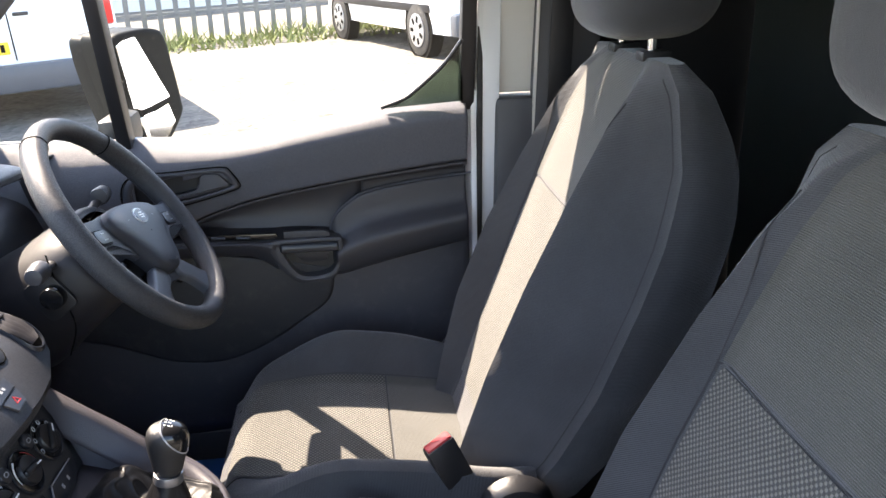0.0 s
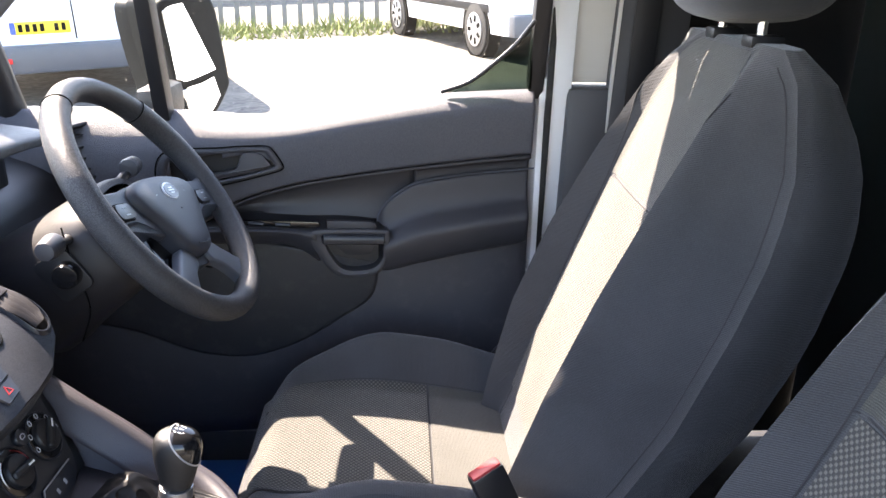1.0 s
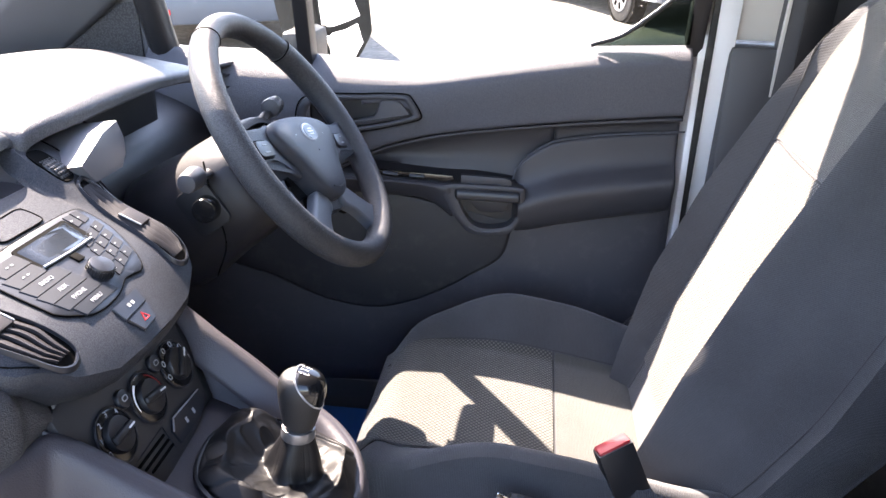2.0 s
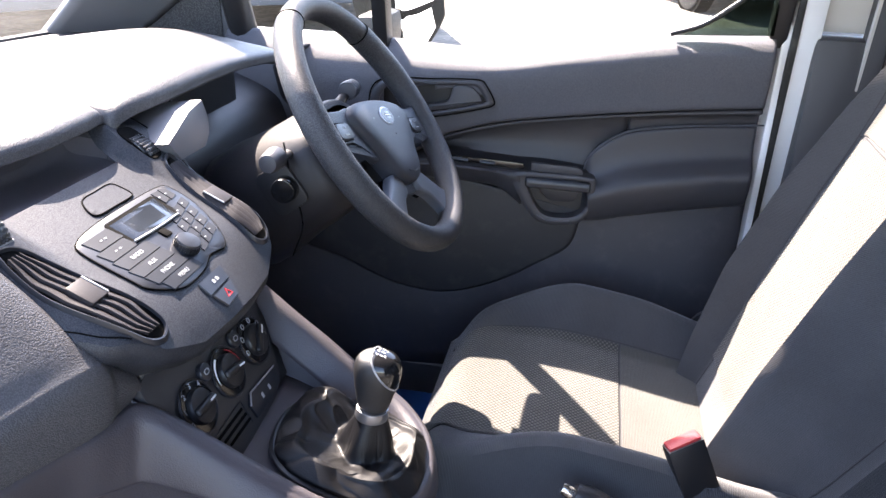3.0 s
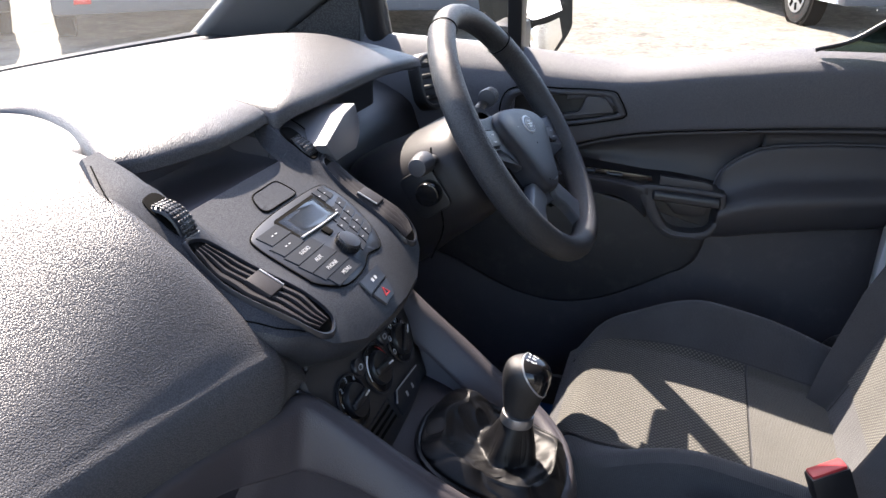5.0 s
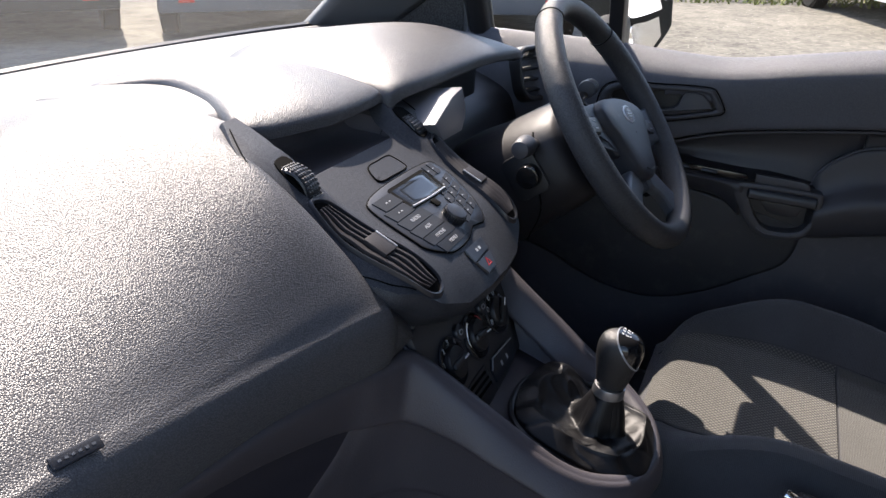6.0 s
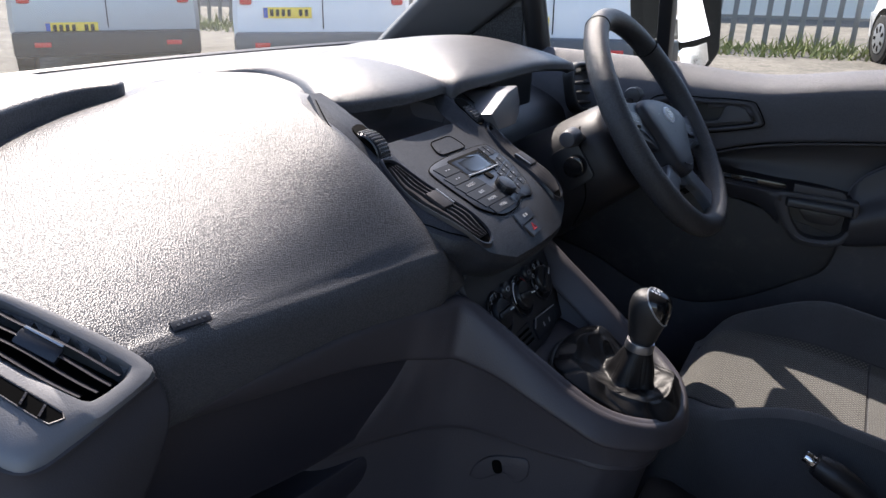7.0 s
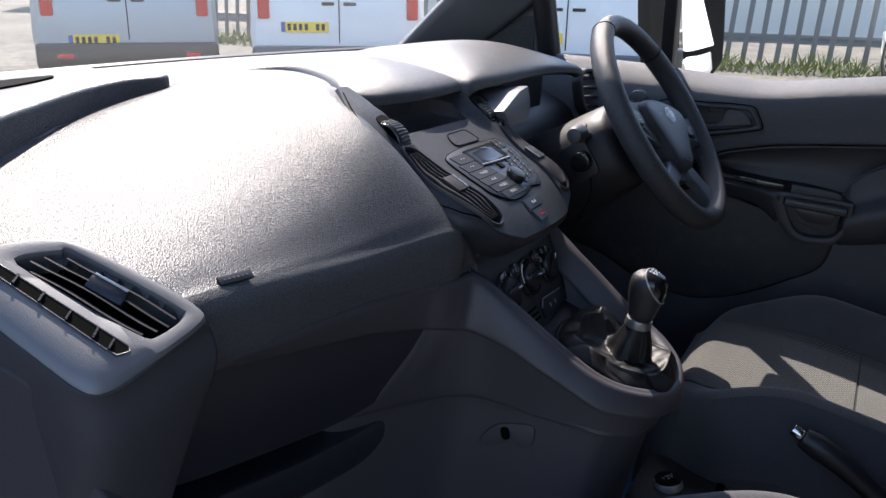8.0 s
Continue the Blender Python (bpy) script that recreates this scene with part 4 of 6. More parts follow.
# centre hood over the storage nook
rows = [
    [(-0.899, -0.053, 1.030), (-0.814, -0.023, 1.036), (-0.732, -0.051, 1.034), (-0.674, -0.090, 1.026), (-0.643, -0.110, 1.018), (-0.638, -0.111, 1.004)],
    [(-0.897, -0.050, 1.0545), (-0.812, -0.020, 1.0665), (-0.730, -0.048, 1.0655), (-0.672, -0.086, 1.0630), (-0.640, -0.106, 1.053), (-0.634, -0.107, 1.036)],
    [(-0.897, -0.020, 1.060), (-0.80, 0.005, 1.078), (-0.715, -0.020, 1.079), (-0.652, -0.050, 1.073), (-0.614, -0.066, 1.058), (-0.608, -0.066, 1.042)],
    [(-0.90, 0.03, 1.064), (-0.78, 0.03, 1.087), (-0.70, 0.015, 1.087), (-0.630, 0.0, 1.076), (-0.590, 0.0, 1.062), (-0.584, 0.0, 1.046)],
    [(-0.885, 0.08, 1.070), (-0.76, 0.08, 1.086), (-0.69, 0.08, 1.085), (-0.625, 0.08, 1.076), (-0.587, 0.08, 1.064), (-0.581, 0.08, 1.049)],
    [(-0.87, 0.120, 1.066), (-0.76, 0.120, 1.080), (-0.69, 0.120, 1.078), (-0.628, 0.118, 1.070), (-0.592, 0.116, 1.062), (-0.585, 0.116, 1.048)],
    [(-0.86, 0.150, 1.040), (-0.76, 0.150, 1.040), (-0.69, 0.150, 1.038), (-0.63, 0.148, 1.034), (-0.600, 0.140, 1.034), (-0.592, 0.138, 1.022)],
]
hood_s = sheet(rows, 44, 34)
solid("centre_hood", hood_s, DASH, dash, 0.012, "grained hood above the storage tray")
# instrument hood
rows = [
    [(-0.84, 0.112, 1.030), (-0.72, 0.112, 1.036), (-0.62, 0.116, 1.030), (-0.590, 0.118, 1.024), (-0.585, 0.118, 1.014)],
    [(-0.84, 0.13, 1.062), (-0.72, 0.13, 1.074), (-0.62, 0.13, 1.068), (-0.580, 0.13, 1.062), (-0.572, 0.13, 1.046)],
    [(-0.86, 0.22, 1.075), (-0.72, 0.22, 1.098), (-0.63, 0.22, 1.092), (-0.565, 0.22, 1.074), (-0.555, 0.22, 1.056)],
    [(-0.87, 0.36, 1.080), (-0.72, 0.36, 1.104), (-0.63, 0.36, 1.100), (-0.552, 0.36, 1.080), (-0.542, 0.36, 1.062)],
    [(-0.86, 0.48, 1.072), (-0.72, 0.48, 1.094), (-0.63, 0.48, 1.090), (-0.545, 0.48, 1.072), (-0.535, 0.48, 1.056)],
    [(-0.82, 0.555, 1.055), (-0.72, 0.56, 1.068), (-0.63, 0.56, 1.070), (-0.555, 0.55, 1.062), (-0.542, 0.55, 1.048)],
]
solid("instrument_hood", sheet(rows, 26, 26), DASH, dash, 0.016, "grained hood over the instruments")
part("instrument_recess", box((0.16, 0.40, 0.16), Matrix.Translation((-0.70, 0.355, 0.985)), 0.03, 4), BLACK, dash, "dark instrument housing")
part("instrument_cover", prism([(0.138, -0.006), (0.200, 0.018), (0.236, 0.024), (0.243, 0.0), (0.238, -0.018), (0.222, -0.032), (0.160, -0.032)], 0.10, axes((-0.522, 0, 1.03), (0, 1, 0), (-0.15, 0, 0.99), (0.99, 0, 0.15)), 0.003, 2), PALE, dash, "grey plastic side of the instrument housing")
part("housing_crease", tube(spline([(-0.60, 0.30, 1.055), (-0.585, 0.262, 1.03), (-0.575, 0.245, 0.99), (-0.57, 0.27, 0.95)], 20), 0.002, 6), DASH_LOW, dash)
rows = [[(-0.80, y, 1.04), (-0.62, y, 0.98), (-0.58, y, 0.93), (-0.57, y, 0.85), (-0.60, y, 0.70), (-0.70, y, 0.60)] for y in (0.13, 0.3, 0.5, 0.66, 0.72)]
solid("driver_lower_panel", sheet(rows, 24, 12), BLACK, dash, 0.01, "black lower dash panel on the driver side")
# driver end vent
dv = axes((-0.545, 0.66, 1.005), (0.35, 0.93, 0), (-0.28, 0.10, 0.955), (0.89, -0.335, 0.30))
v1 = part("end_vent", ring(rounded(0.11, 0.10, 0.03, 6), rounded(0.09, 0.08, 0.024, 6), 0.02, dv, 0.004), BLACK, dash, "black air vent at the dash end")
for k in range(4):
    part("slat", box((0.088, 0.004, 0.016), dv @ pose(0, -0.028 + 0.019 * k, -0.006, 20, 0, 0), 0.001), BLACK, v1)
# lower passenger side: glovebox lid under its crease, painted gap shade and knee panel
LIPS = ((-0.615, -0.53, 0.876), (-0.57, -0.523, 0.870), (-0.50, -0.512, 0.858), (-0.40, -0.497, 0.841), (-0.30, -0.478, 0.827), (-0.22, -0.456, 0.812), (-0.185, -0.446, 0.806))
lid_low = [(-0.74, 0.79), (-0.47, 0.724), (-0.34, 0.710), (-0.285, 0.708), (-0.20, 0.72)]
rows = []
for y, lip, cr in LIPS:
    lo_z = float(np.interp(y, *zip(*lid_low)))
    rows.append([(lip - 0.012, y, cr + 0.004), (lip - 0.014, y, cr - 0.010), (lip - 0.018, y, (cr + lo_z) / 2), (lip - 0.030, y, lo_z + 0.006), (lip - 0.036, y, lo_z), (lip - 0.07, y, lo_z + 0.004)])
solid("glovebox_lid", sheet(rows, 30, 36), GLOVEBOX, dash, 0.006, "smooth dark glovebox lid")
# near-black sheet that stands in for the shade under the lid
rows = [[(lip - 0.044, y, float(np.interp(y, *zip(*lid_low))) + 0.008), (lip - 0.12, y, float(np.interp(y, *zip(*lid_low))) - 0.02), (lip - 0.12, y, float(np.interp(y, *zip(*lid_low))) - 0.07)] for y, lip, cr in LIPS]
solid("lid_gap_shade", sheet(rows, 8, 24), VOID, dash, 0.002)
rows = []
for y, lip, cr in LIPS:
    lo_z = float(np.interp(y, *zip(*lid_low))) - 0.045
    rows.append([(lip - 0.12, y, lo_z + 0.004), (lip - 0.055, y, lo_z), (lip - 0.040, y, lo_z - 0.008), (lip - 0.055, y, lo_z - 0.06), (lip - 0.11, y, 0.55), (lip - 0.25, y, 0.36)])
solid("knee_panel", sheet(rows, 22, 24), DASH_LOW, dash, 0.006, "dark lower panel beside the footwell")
# airbag mark
part("airbag_mark", box((0.036, 0.010, 0.003), axes((-0.5065, -0.466, 0.9390), (0.23, 0.973, 0.0), (-0.766, 0.181, 0.616), (0.60, -0.14, 0.787)), 0.0015), SATIN, dash, "small embossed badge")
for k in range(6):
    part("mark_bar", box((0.0024, 0.0018, 0.0005), axes((-0.5055, -0.4662, 0.9403), (0.23, 0.973, 0.0), (-0.766, 0.181, 0.616), (0.60, -0.14, 0.787)) @ pose(-0.012 + 0.0048 * k, 0, 0)), SPOKE, dash, smooth=False)

# passenger end vent with demister
PV = axes((-0.545, -0.585, 0.955), (0.818, 0.40, -0.41), (0.0, 0.0, 0.0), (0, 0, 0))
ax = Vector((0.80, 0.38, -0.47)).normalized()
nz = Vector((0.42, -0.28, 0.86)).normalized()
nz = (nz - ax * nz.dot(ax)).normalized()
ay = nz.cross(ax).normalized()
PV = axes((-0.548, -0.585, 0.950), ax, ay, nz)
pv_out = [(-0.088, -0.014), (-0.080, 0.006), (-0.054, 0.030), (-0.024, 0.038), (0.028, 0.042), (0.070, 0.042), (0.085, 0.036), (0.084, 0.020), (0.076, -0.010), (0.068, -0.040), (0.058, -0.068), (0.038, -0.078), (-0.047, -0.064), (-0.080, -0.046)]
pv_in = [(-0.064, -0.006), (-0.058, 0.004), (-0.043, 0.020), (-0.033, 0.026), (0.060, 0.0285), (0.067, 0.023), (0.066, 0.012), (0.058, -0.008), (0.048, -0.0115), (-0.003, -0.0095), (-0.058, -0.0100)]


def by_angle(pts, c, n=96):
    """Resample a closed outline at even angles round c."""
    p = spline(pts, 600, closed=True) - np.array(c)
    an = np.arctan2(p[:, 1], p[:, 0])
    o = np.argsort(an)
    r = np.interp(np.linspace(-math.pi, math.pi, n, endpoint=False), an[o], np.hypot(*p.T)[o], period=2 * math.pi)
    t_ = np.linspace(-math.pi, math.pi, n, endpoint=False)
    return np.c_[c[0] + r * np.cos(t_), c[1] + r * np.sin(t_)]


vo, vi = by_angle(pv_out, (0.0, 0.006)), by_angle(pv_in, (0.0, 0.006))
loops = []
for w, h in ((0.0, -0.035), (0.0, -0.004), (0.03, -0.001), (0.10, 0.001), (0.5, 0.002), (0.80, 0.001), (0.92, -0.003), (0.98, -0.009), (1.0, -0.02), (1.01, -0.05)):
    loops.append(np.c_[vi + (vo - vi) * w, np.full(len(vo), h)])
fr_ = grid_bm(np.array(loops), closed_u=True)
fr_.transform(PV)
pvent = part("passenger_vent", fr_, VENTFRAME, dash, "dark grey side vent with slats and a slider")
# near-black back plate paints the shade deep in the vent
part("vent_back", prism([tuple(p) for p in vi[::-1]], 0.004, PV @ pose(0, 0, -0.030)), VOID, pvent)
for k in range(4):
    f0 = 0.021 - 0.0095 * k
    pth = [tuple(PV @ Vector((x, f0 + 0.0012 * math.sin(60 * x + k), -0.0035))) for x in np.linspace((-0.036, -0.050, -0.056, -0.05)[k], (0.064, 0.063, 0.058, 0.05)[k], 16)]
    part("slat", tube(pth, 0.0060, 6, flat=0.17, up=tuple((PV.to_3x3() @ Vector((0, 0.80, 0.60))).normalized())), DASH_LOW, pvent, "black vent slat")
sl_ = part("slider", box((0.034, 0.013, 0.010), PV @ pose(0.005, 0.010, -0.003, 12, 0, 0), 0.003), SATIN, pvent, "dark slider tab")
part("slider_edge", box((0.030, 0.0022, 0.0015), PV @ pose(0.005, 0.0165, 0.003, 12, 0, 0), 0.0006), SILVER, sl_, "bright slider edge")
DEM = [(-0.074, -0.019), (-0.060, -0.0195), (0.047, -0.0265), (0.051, -0.030), (0.045, -0.0385), (0.034, -0.0385), (-0.066, -0.0285), (-0.076, -0.024)]
# solid near-black plate; the slot's inner shade is put into its colour
dem = part("demister_slot", prism(DEM, 0.004, PV @ pose(0, 0, 0.0030)), VOID, pvent, "demister slot with painted shade", smooth=False)
for x, y in ((-0.053, -0.0235), (-0.029, -0.026), (-0.004, -0.0285), (0.021, -0.031), (0.036, -0.0325)):
    part("slot_rib", box((0.0016, 0.0095, 0.003), PV @ pose(x, y, 0.0032, 0, 0, 8)), DASH_LOW, dem, smooth=False)
part("slot_lip", tube([tuple(PV @ Vector((x, y, 0.0026))) for x, y in DEM], 0.0009, 6, closed=True), DASH_LOW, dem)

rows = []
for x, y, fx, fy in ((-0.20, -0.030, -0.05, -0.02), (-0.12, -0.040, -0.05, -0.02), (-0.085, -0.043, -0.04, -0.02), (-0.047, -0.062, -0.04, -0.01), (0.0, -0.070, -0.03, 0.0), (0.036, -0.0765, -0.03, 0.0), (0.056, -0.067, -0.03, 0.01), (0.067, -0.040, -0.03, 0.0), (0.075, -0.010, -0.03, -0.02), (0.083, 0.020, -0.035, -0.05), (0.086, 0.032, -0.05, -0.07)):
    ox, oy = x - 0.0, y + 0.01
    on = math.hypot(ox, oy)
    p1, p2 = PV @ Vector((x, y, -0.004)), PV @ Vector((x + 0.006 * ox / on, y + 0.006 * oy / on, -0.014))
    rows.append([tuple(p1), tuple(p2), tuple(p2 + Vector((0.004, 0, -0.04))), (p2.x + fx * 0.4, p2.y + fy * 0.5, 0.76), (p2.x + fx * 1.2, p2.y + fy, 0.60), (p2.x + fx * 2, p2.y + fy, 0.45)])
solid("dash_end", sheet(rows, 30, 44), ENDMAT, dash, 0.006, "plain dark end of the dash")
em_ = axes((-0.575, -0.661, 0.0), (0.914, 0.405, 0), (0, 0, 1), (0.405, -0.914, 0))
END = [(-0.20, 0.95), (-0.05, 0.925), (0.0, 0.917), (0.030, 0.903), (0.049, 0.886), (0.056, 0.862), (0.058, 0.838), (0.062, 0.822), (0.078, 0.813), (0.090, 0.795), (0.096, 0.76), (0.075, 0.60), (0.04, 0.45), (-0.20, 0.45)]
part("end_cover", prism([tuple(p) for p in np.concatenate([spline(END[:11], 50), np.array(END[11:])])], 0.03, em_ @ pose(0, 0, 0.005), 0.005, 3), ENDMAT, dash, "smooth cover on the dash end")

# ---- centre stack, in its own sloping plane ----
SO, SD, SN = Vector((-0.465, 0, 0.9685)), Vector((0.909, 0, -0.416)), Vector((0.416, 0, 0.909))


def face_n(a, b):
    """Height of the face: raised arms beside the tray, falling to the sides and rolling down below."""
    a = np.abs(a)
    arm = 0.021 * smoothstep(0.099, 0.114, a) * smoothstep(-0.01, -0.15, b)
    roll = -2.4 * np.clip(b - 0.02, 0, 1) ** 2 * (1 + 0.5 * smoothstep(0.0, 0.1, a))
    low = smoothstep(-0.12, 0.04, b)
    fall = -(0.003 + 0.013 * low) * smoothstep(0.140, 0.172, a) - (0.002 + 0.012 * low) * smoothstep(0.160, 0.178, a) ** 1.5
    return arm + roll + fall


def stack_point(a, b, n=0.0):
    return SO + Vector((0, a, 0)) + SD * b + SN * (n + float(face_n(a, b)))


def stack_m(a, b, n=0.0):
    """A pose on the stack face: x across, y up the slope, z out of it."""
    e = 0.004
    ta = (stack_point(a + e, b) - stack_point(a - e, b)).normalized()
    tb = (stack_point(a, b - e) - stack_point(a, b + e)).normalized()
    nn = ta.cross(tb).normalized()
    return axes(stack_point(a, b, n), ta, nn.cross(ta), nn)


BW = [(-0.215, 0.124), (-0.196, 0.136), (-0.164, 0.158), (-0.137, 0.174), (-0.09, 0.181), (-0.045, 0.180), (0.0, 0.174), (0.05, 0.156), (0.085, 0.120), (0.103, 0.075), (0.110, 0.0)]
bb, ww = zip(*BW)


def sheet_bm(rows, k=3):
    """Smooth grid through rows of points."""
    a = np.array(rows)
    return grid_bm(np.array([spline(a[:, i], len(a) * k) for i in range(a.shape[1])]).transpose(1, 0, 2))

# nook opening spans |a| < inner; the face is built as two arms and a lower field
face_rows = []
for b in np.linspace(-0.105, 0.108, 44):
    w = float(np.interp(b, bb, ww))
    face_rows.append([tuple(stack_point(w * u, b)) for u in np.linspace(-1, 1, 61)])
stack = part("console_face", grid_bm(np.array(face_rows)), STACK, dash, "dark plastic centre stack")
for q in (-1, 1):
    rr = []
    for b in np.linspace(-0.196, -0.105, 16):
        w, inner = float(np.interp(b, bb, ww)), float(np.interp(b, [-0.215, -0.16, -0.105], [0.112, 0.108, 0.092]))
        rr.append([tuple(stack_point(q * (inner + (w - inner) * u), b)) for u in np.linspace(0, 1, 12)])
    part("stack_arm", grid_bm(np.array(rr)), STACK, dash)
# outer wall of the stack, dropping to the dash
edge = [(np.interp(b, bb, ww), b) for b in np.linspace(-0.196, 0.1085, 50)]
loop = [(-w, b) for w, b in edge] + [(w, b) for w, b in reversed(edge)]
wall = []
for d, sc in ((0.0, 1.0), (0.002, 1.010), (0.006, 1.018), (0.013, 1.022), (0.022, 1.016), (0.034, 0.99), (0.06, 0.90)):
    wall.append([tuple(stack_point(w * sc, b * (sc if b > 0 else 1)) - SN * d + Vector((-0.35 * d if d > 0.02 else 0, 0, 0))) for w, b in loop])
part("face_wall", grid_bm(np.array(wall)), STACK, dash)
# storage nook
nk = []
for x, z in ((-0.552, 1.004), (-0.561, 1.0090), (-0.574, 1.003), (-0.592, 0.997), (-0.615, 0.995), (-0.640, 0.996), (-0.652, 1.002), (-0.657, 1.02), (-0.657, 1.045)):
    nk.append([(x - 0.012 * (a / 0.118) ** 4 * -1 * float(smoothstep(-0.60, -0.65, x)), a, z + 0.012 * (a / 0.118) ** 6 * float(smoothstep(-0.575, -0.60, x))) for a in np.linspace(-0.118, 0.118, 24)])
part("nook_liner", sheet_bm(nk), NOOK, dash, "dark grey storage tray")
part("nook_back", prism(rounded(0.20, 0.046, 0.008, 5), 0.004, axes((-0.6535, 0.0, 1.030), (0, 1, 0), (0, 0, 1), (1, 0, 0)), 0.0015), NOOK, dash, "flat back of the tray")
for q in (-1, 1):
    part("nook_side", prism([(-0.70, 1.05), (-0.655, 1.048), (-0.60, 1.033), (-0.55, 1.012), (-0.56, 0.97), (-0.70, 0.97)], 0.003, axes((0, q * 0.118, 0), (1, 0, 0), (0, 0, 1), (0, -1, 0))), NOOK, dash)


def stack_outline(pts, n=60):
    return spline(pts, n, closed=True)


def stack_plate(name, pts, thick, lift, material, parent, label="", n=60, smooth_outline=True):
    """A plate that follows the face: an outline in (a, b)."""
    o = stack_outline(pts, n) if smooth_outline else np.array(pts, float)
    c = o.mean(0)
    loops = []
    for sc, h in ((1.0, lift - thick), (1.0, lift - 0.0008), (0.975, lift), (0.6, lift), (0.2, lift)):
        loops.append([tuple(stack_point(*(c + (p - c) * sc), h)) for p in o])
    bm = grid_bm(np.array(loops), closed_u=True)
    bm.verts.ensure_lookup_table()
    k = len(o)
    bm.faces.new([bm.verts[4 * k + i] for i in range(k)])
    return part(name, bm, material, parent, label)


def stack_line(name, pts, r, material, parent, lift=0.0006, closed=False, n=60):
    o = spline(pts, n, closed=closed)
    return part(name, tube([tuple(stack_point(a, b, lift)) for a, b in o], r, 6, closed=closed), material, parent)


# side vents of the stack
for q in (-1, 1):
    out = [(-0.149, -0.066), (-0.140, -0.072), (-0.126, -0.064), (-0.117, -0.04), (-0.109, -0.005), (-0.102, 0.035), (-0.100, 0.064), (-0.107, 0.074), (-0.120, 0.076), (-0.134, 0.066), (-0.146, 0.035), (-0.153, -0.02)]
    out = [(-q * a, b) for a, b in out]
    o = stack_outline(out, 64)
    c = o.mean(0)
    # flat near-black plate paints the shade behind the slats
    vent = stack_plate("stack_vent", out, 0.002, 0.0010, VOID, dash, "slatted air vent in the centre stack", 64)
    loops = [[tuple(stack_point(*(c + (p - c) * sc), h)) for p in o] for sc, h in ((1.045, -0.001), (1.035, 0.0022), (1.01, 0.0044), (0.985, 0.0042), (0.97, 0.001))]
    part("vent_rim", grid_bm(np.array(loops), closed_u=True), SATIN, vent, "thin black vent rim")
    for k in range(4):
        f = 0.125 + 0.25 * k
        rows = []
        for s_ in np.linspace(0.05, 0.95, 34):
            b = -0.068 + 0.141 * s_
            inner, outer = np.interp(b, [-0.07, -0.02, 0.035, 0.072], [0.130, 0.114, 0.105, 0.107]), np.interp(b, [-0.07, -0.03, 0.02, 0.055, 0.075], [0.146, 0.151, 0.147, 0.138, 0.118])
            wob = 0.0007 * math.sin(s_ * 24 + 0.9 * k)
            row = []
            for df, h in ((-0.105, 0.0012), (-0.095, 0.0022), (-0.04, 0.0030), (0.04, 0.0044), (0.085, 0.0046), (0.095, 0.0012)):
                row.append(tuple(stack_point(q * (inner + (outer - inner) * min(max(f + df, 0.0), 1.0) + wob), b, h)))
            rows.append(row)
        part("slat", grid_bm(np.array(rows)), SLAT, vent, "black vent slat")
    part("slider", box((0.024, 0.028, 0.007), stack_m(q * 0.1275, 0.003, 0.0035), 0.002), SLAT, vent, "square slider tab")
    part("slider_edge", box((0.0016, 0.027, 0.0015), stack_m(q * 0.116, 0.003, 0.0072), 0.0006), SILVER, vent, "bright slider edge")
# thumb wheels in their smooth hoods
for q in (-1, 1):
    # near-black plate painted as the shade round the wheel
    hood = stack_plate("wheel_slot", [(q * 0.118, -0.126), (q * 0.132, -0.129), (q * 0.1435, -0.121), (q * 0.1445, -0.088), (q * 0.137, -0.078), (q * 0.120, -0.079), (q * 0.1155, -0.102)], 0.002, 0.0012, VOID, dash, "slot round the thumb wheel with painted shade", 48)
    wm_ = stack_m(q * 0.130, -0.102, -0.0205 if q < 0 else -0.0255)
    prof = [(-0.0125, 0.0255), (-0.0118, 0.0275), (-0.009, 0.0288), (0.0, 0.0294), (0.009, 0.0288), (0.0118, 0.0275), (0.0125, 0.0255)]
    loops = [[tuple(wm_ @ Vector((x, r * math.cos(t), r * math.sin(t)))) for t in np.linspace(0, 2 * math.pi, 64, endpoint=False)] for x, r in prof]
    wheel_ob = part("thumb_wheel", grid_bm(np.array(loops), closed_u=True), SATIN, dash, "knurled vent thumb wheel")
    for k in range(12):
        a = radians(32 + 9.5 * k)
        for j in range(5):
            part("knurl", box((0.0034, 0.0034, 0.0016), wm_ @ pose(-0.0088 + 0.0044 * j, 0.0294 * math.cos(a), 0.0294 * math.sin(a), math.degrees(a) - 90, 0, 0), 0.0006, 1), BLACK, wheel_ob, smooth=False)
    part("wheel_mark", box((0.021, 0.0024, 0.0012), wm_ @ pose(0, -0.0302 * math.cos(radians(40)), 0.0302 * math.sin(radians(40)), 50, 0, 0)), SILVER, wheel_ob, smooth=False)
for q in (-1, 1):
    stack_line("arm_seam", [(q * w * 0.965, b) for w, b in edge[2:44:3]], 0.0007, VOID, dash)

# radio
RADIO_KEY = mat("radio_key", (0.011, 0.013, 0.018), 0.5, grain=0.1, grain_size=900, vary=0.08, spec=0.28)
RADIO = [(-0.070, -0.045), (-0.030, -0.051), (0.03, -0.052), (0.088, -0.049), (0.097, -0.038), (0.094, -0.010), (0.080, 0.020), (0.064, 0.044), (0.050, 0.053), (0.034, 0.051), (0.020, 0.050), (-0.004, 0.057), (-0.035, 0.058), (-0.055, 0.053), (-0.077, 0.036), (-0.081, 0.020), (-0.081, -0.030)]
radio = stack_plate("radio", RADIO, 0.002, 0.0025, SATIN, dash, "dark radio panel with buttons and display", 80)
stack_line("radio_groove", RADIO, 0.0010, VOID, radio, 0.0012, True, 90)
part("display_shade", prism(rounded(0.090, 0.036, 0.004, 4), 0.002, stack_m(0.015, -0.026, 0.0036)), VOID, radio, smooth=False)
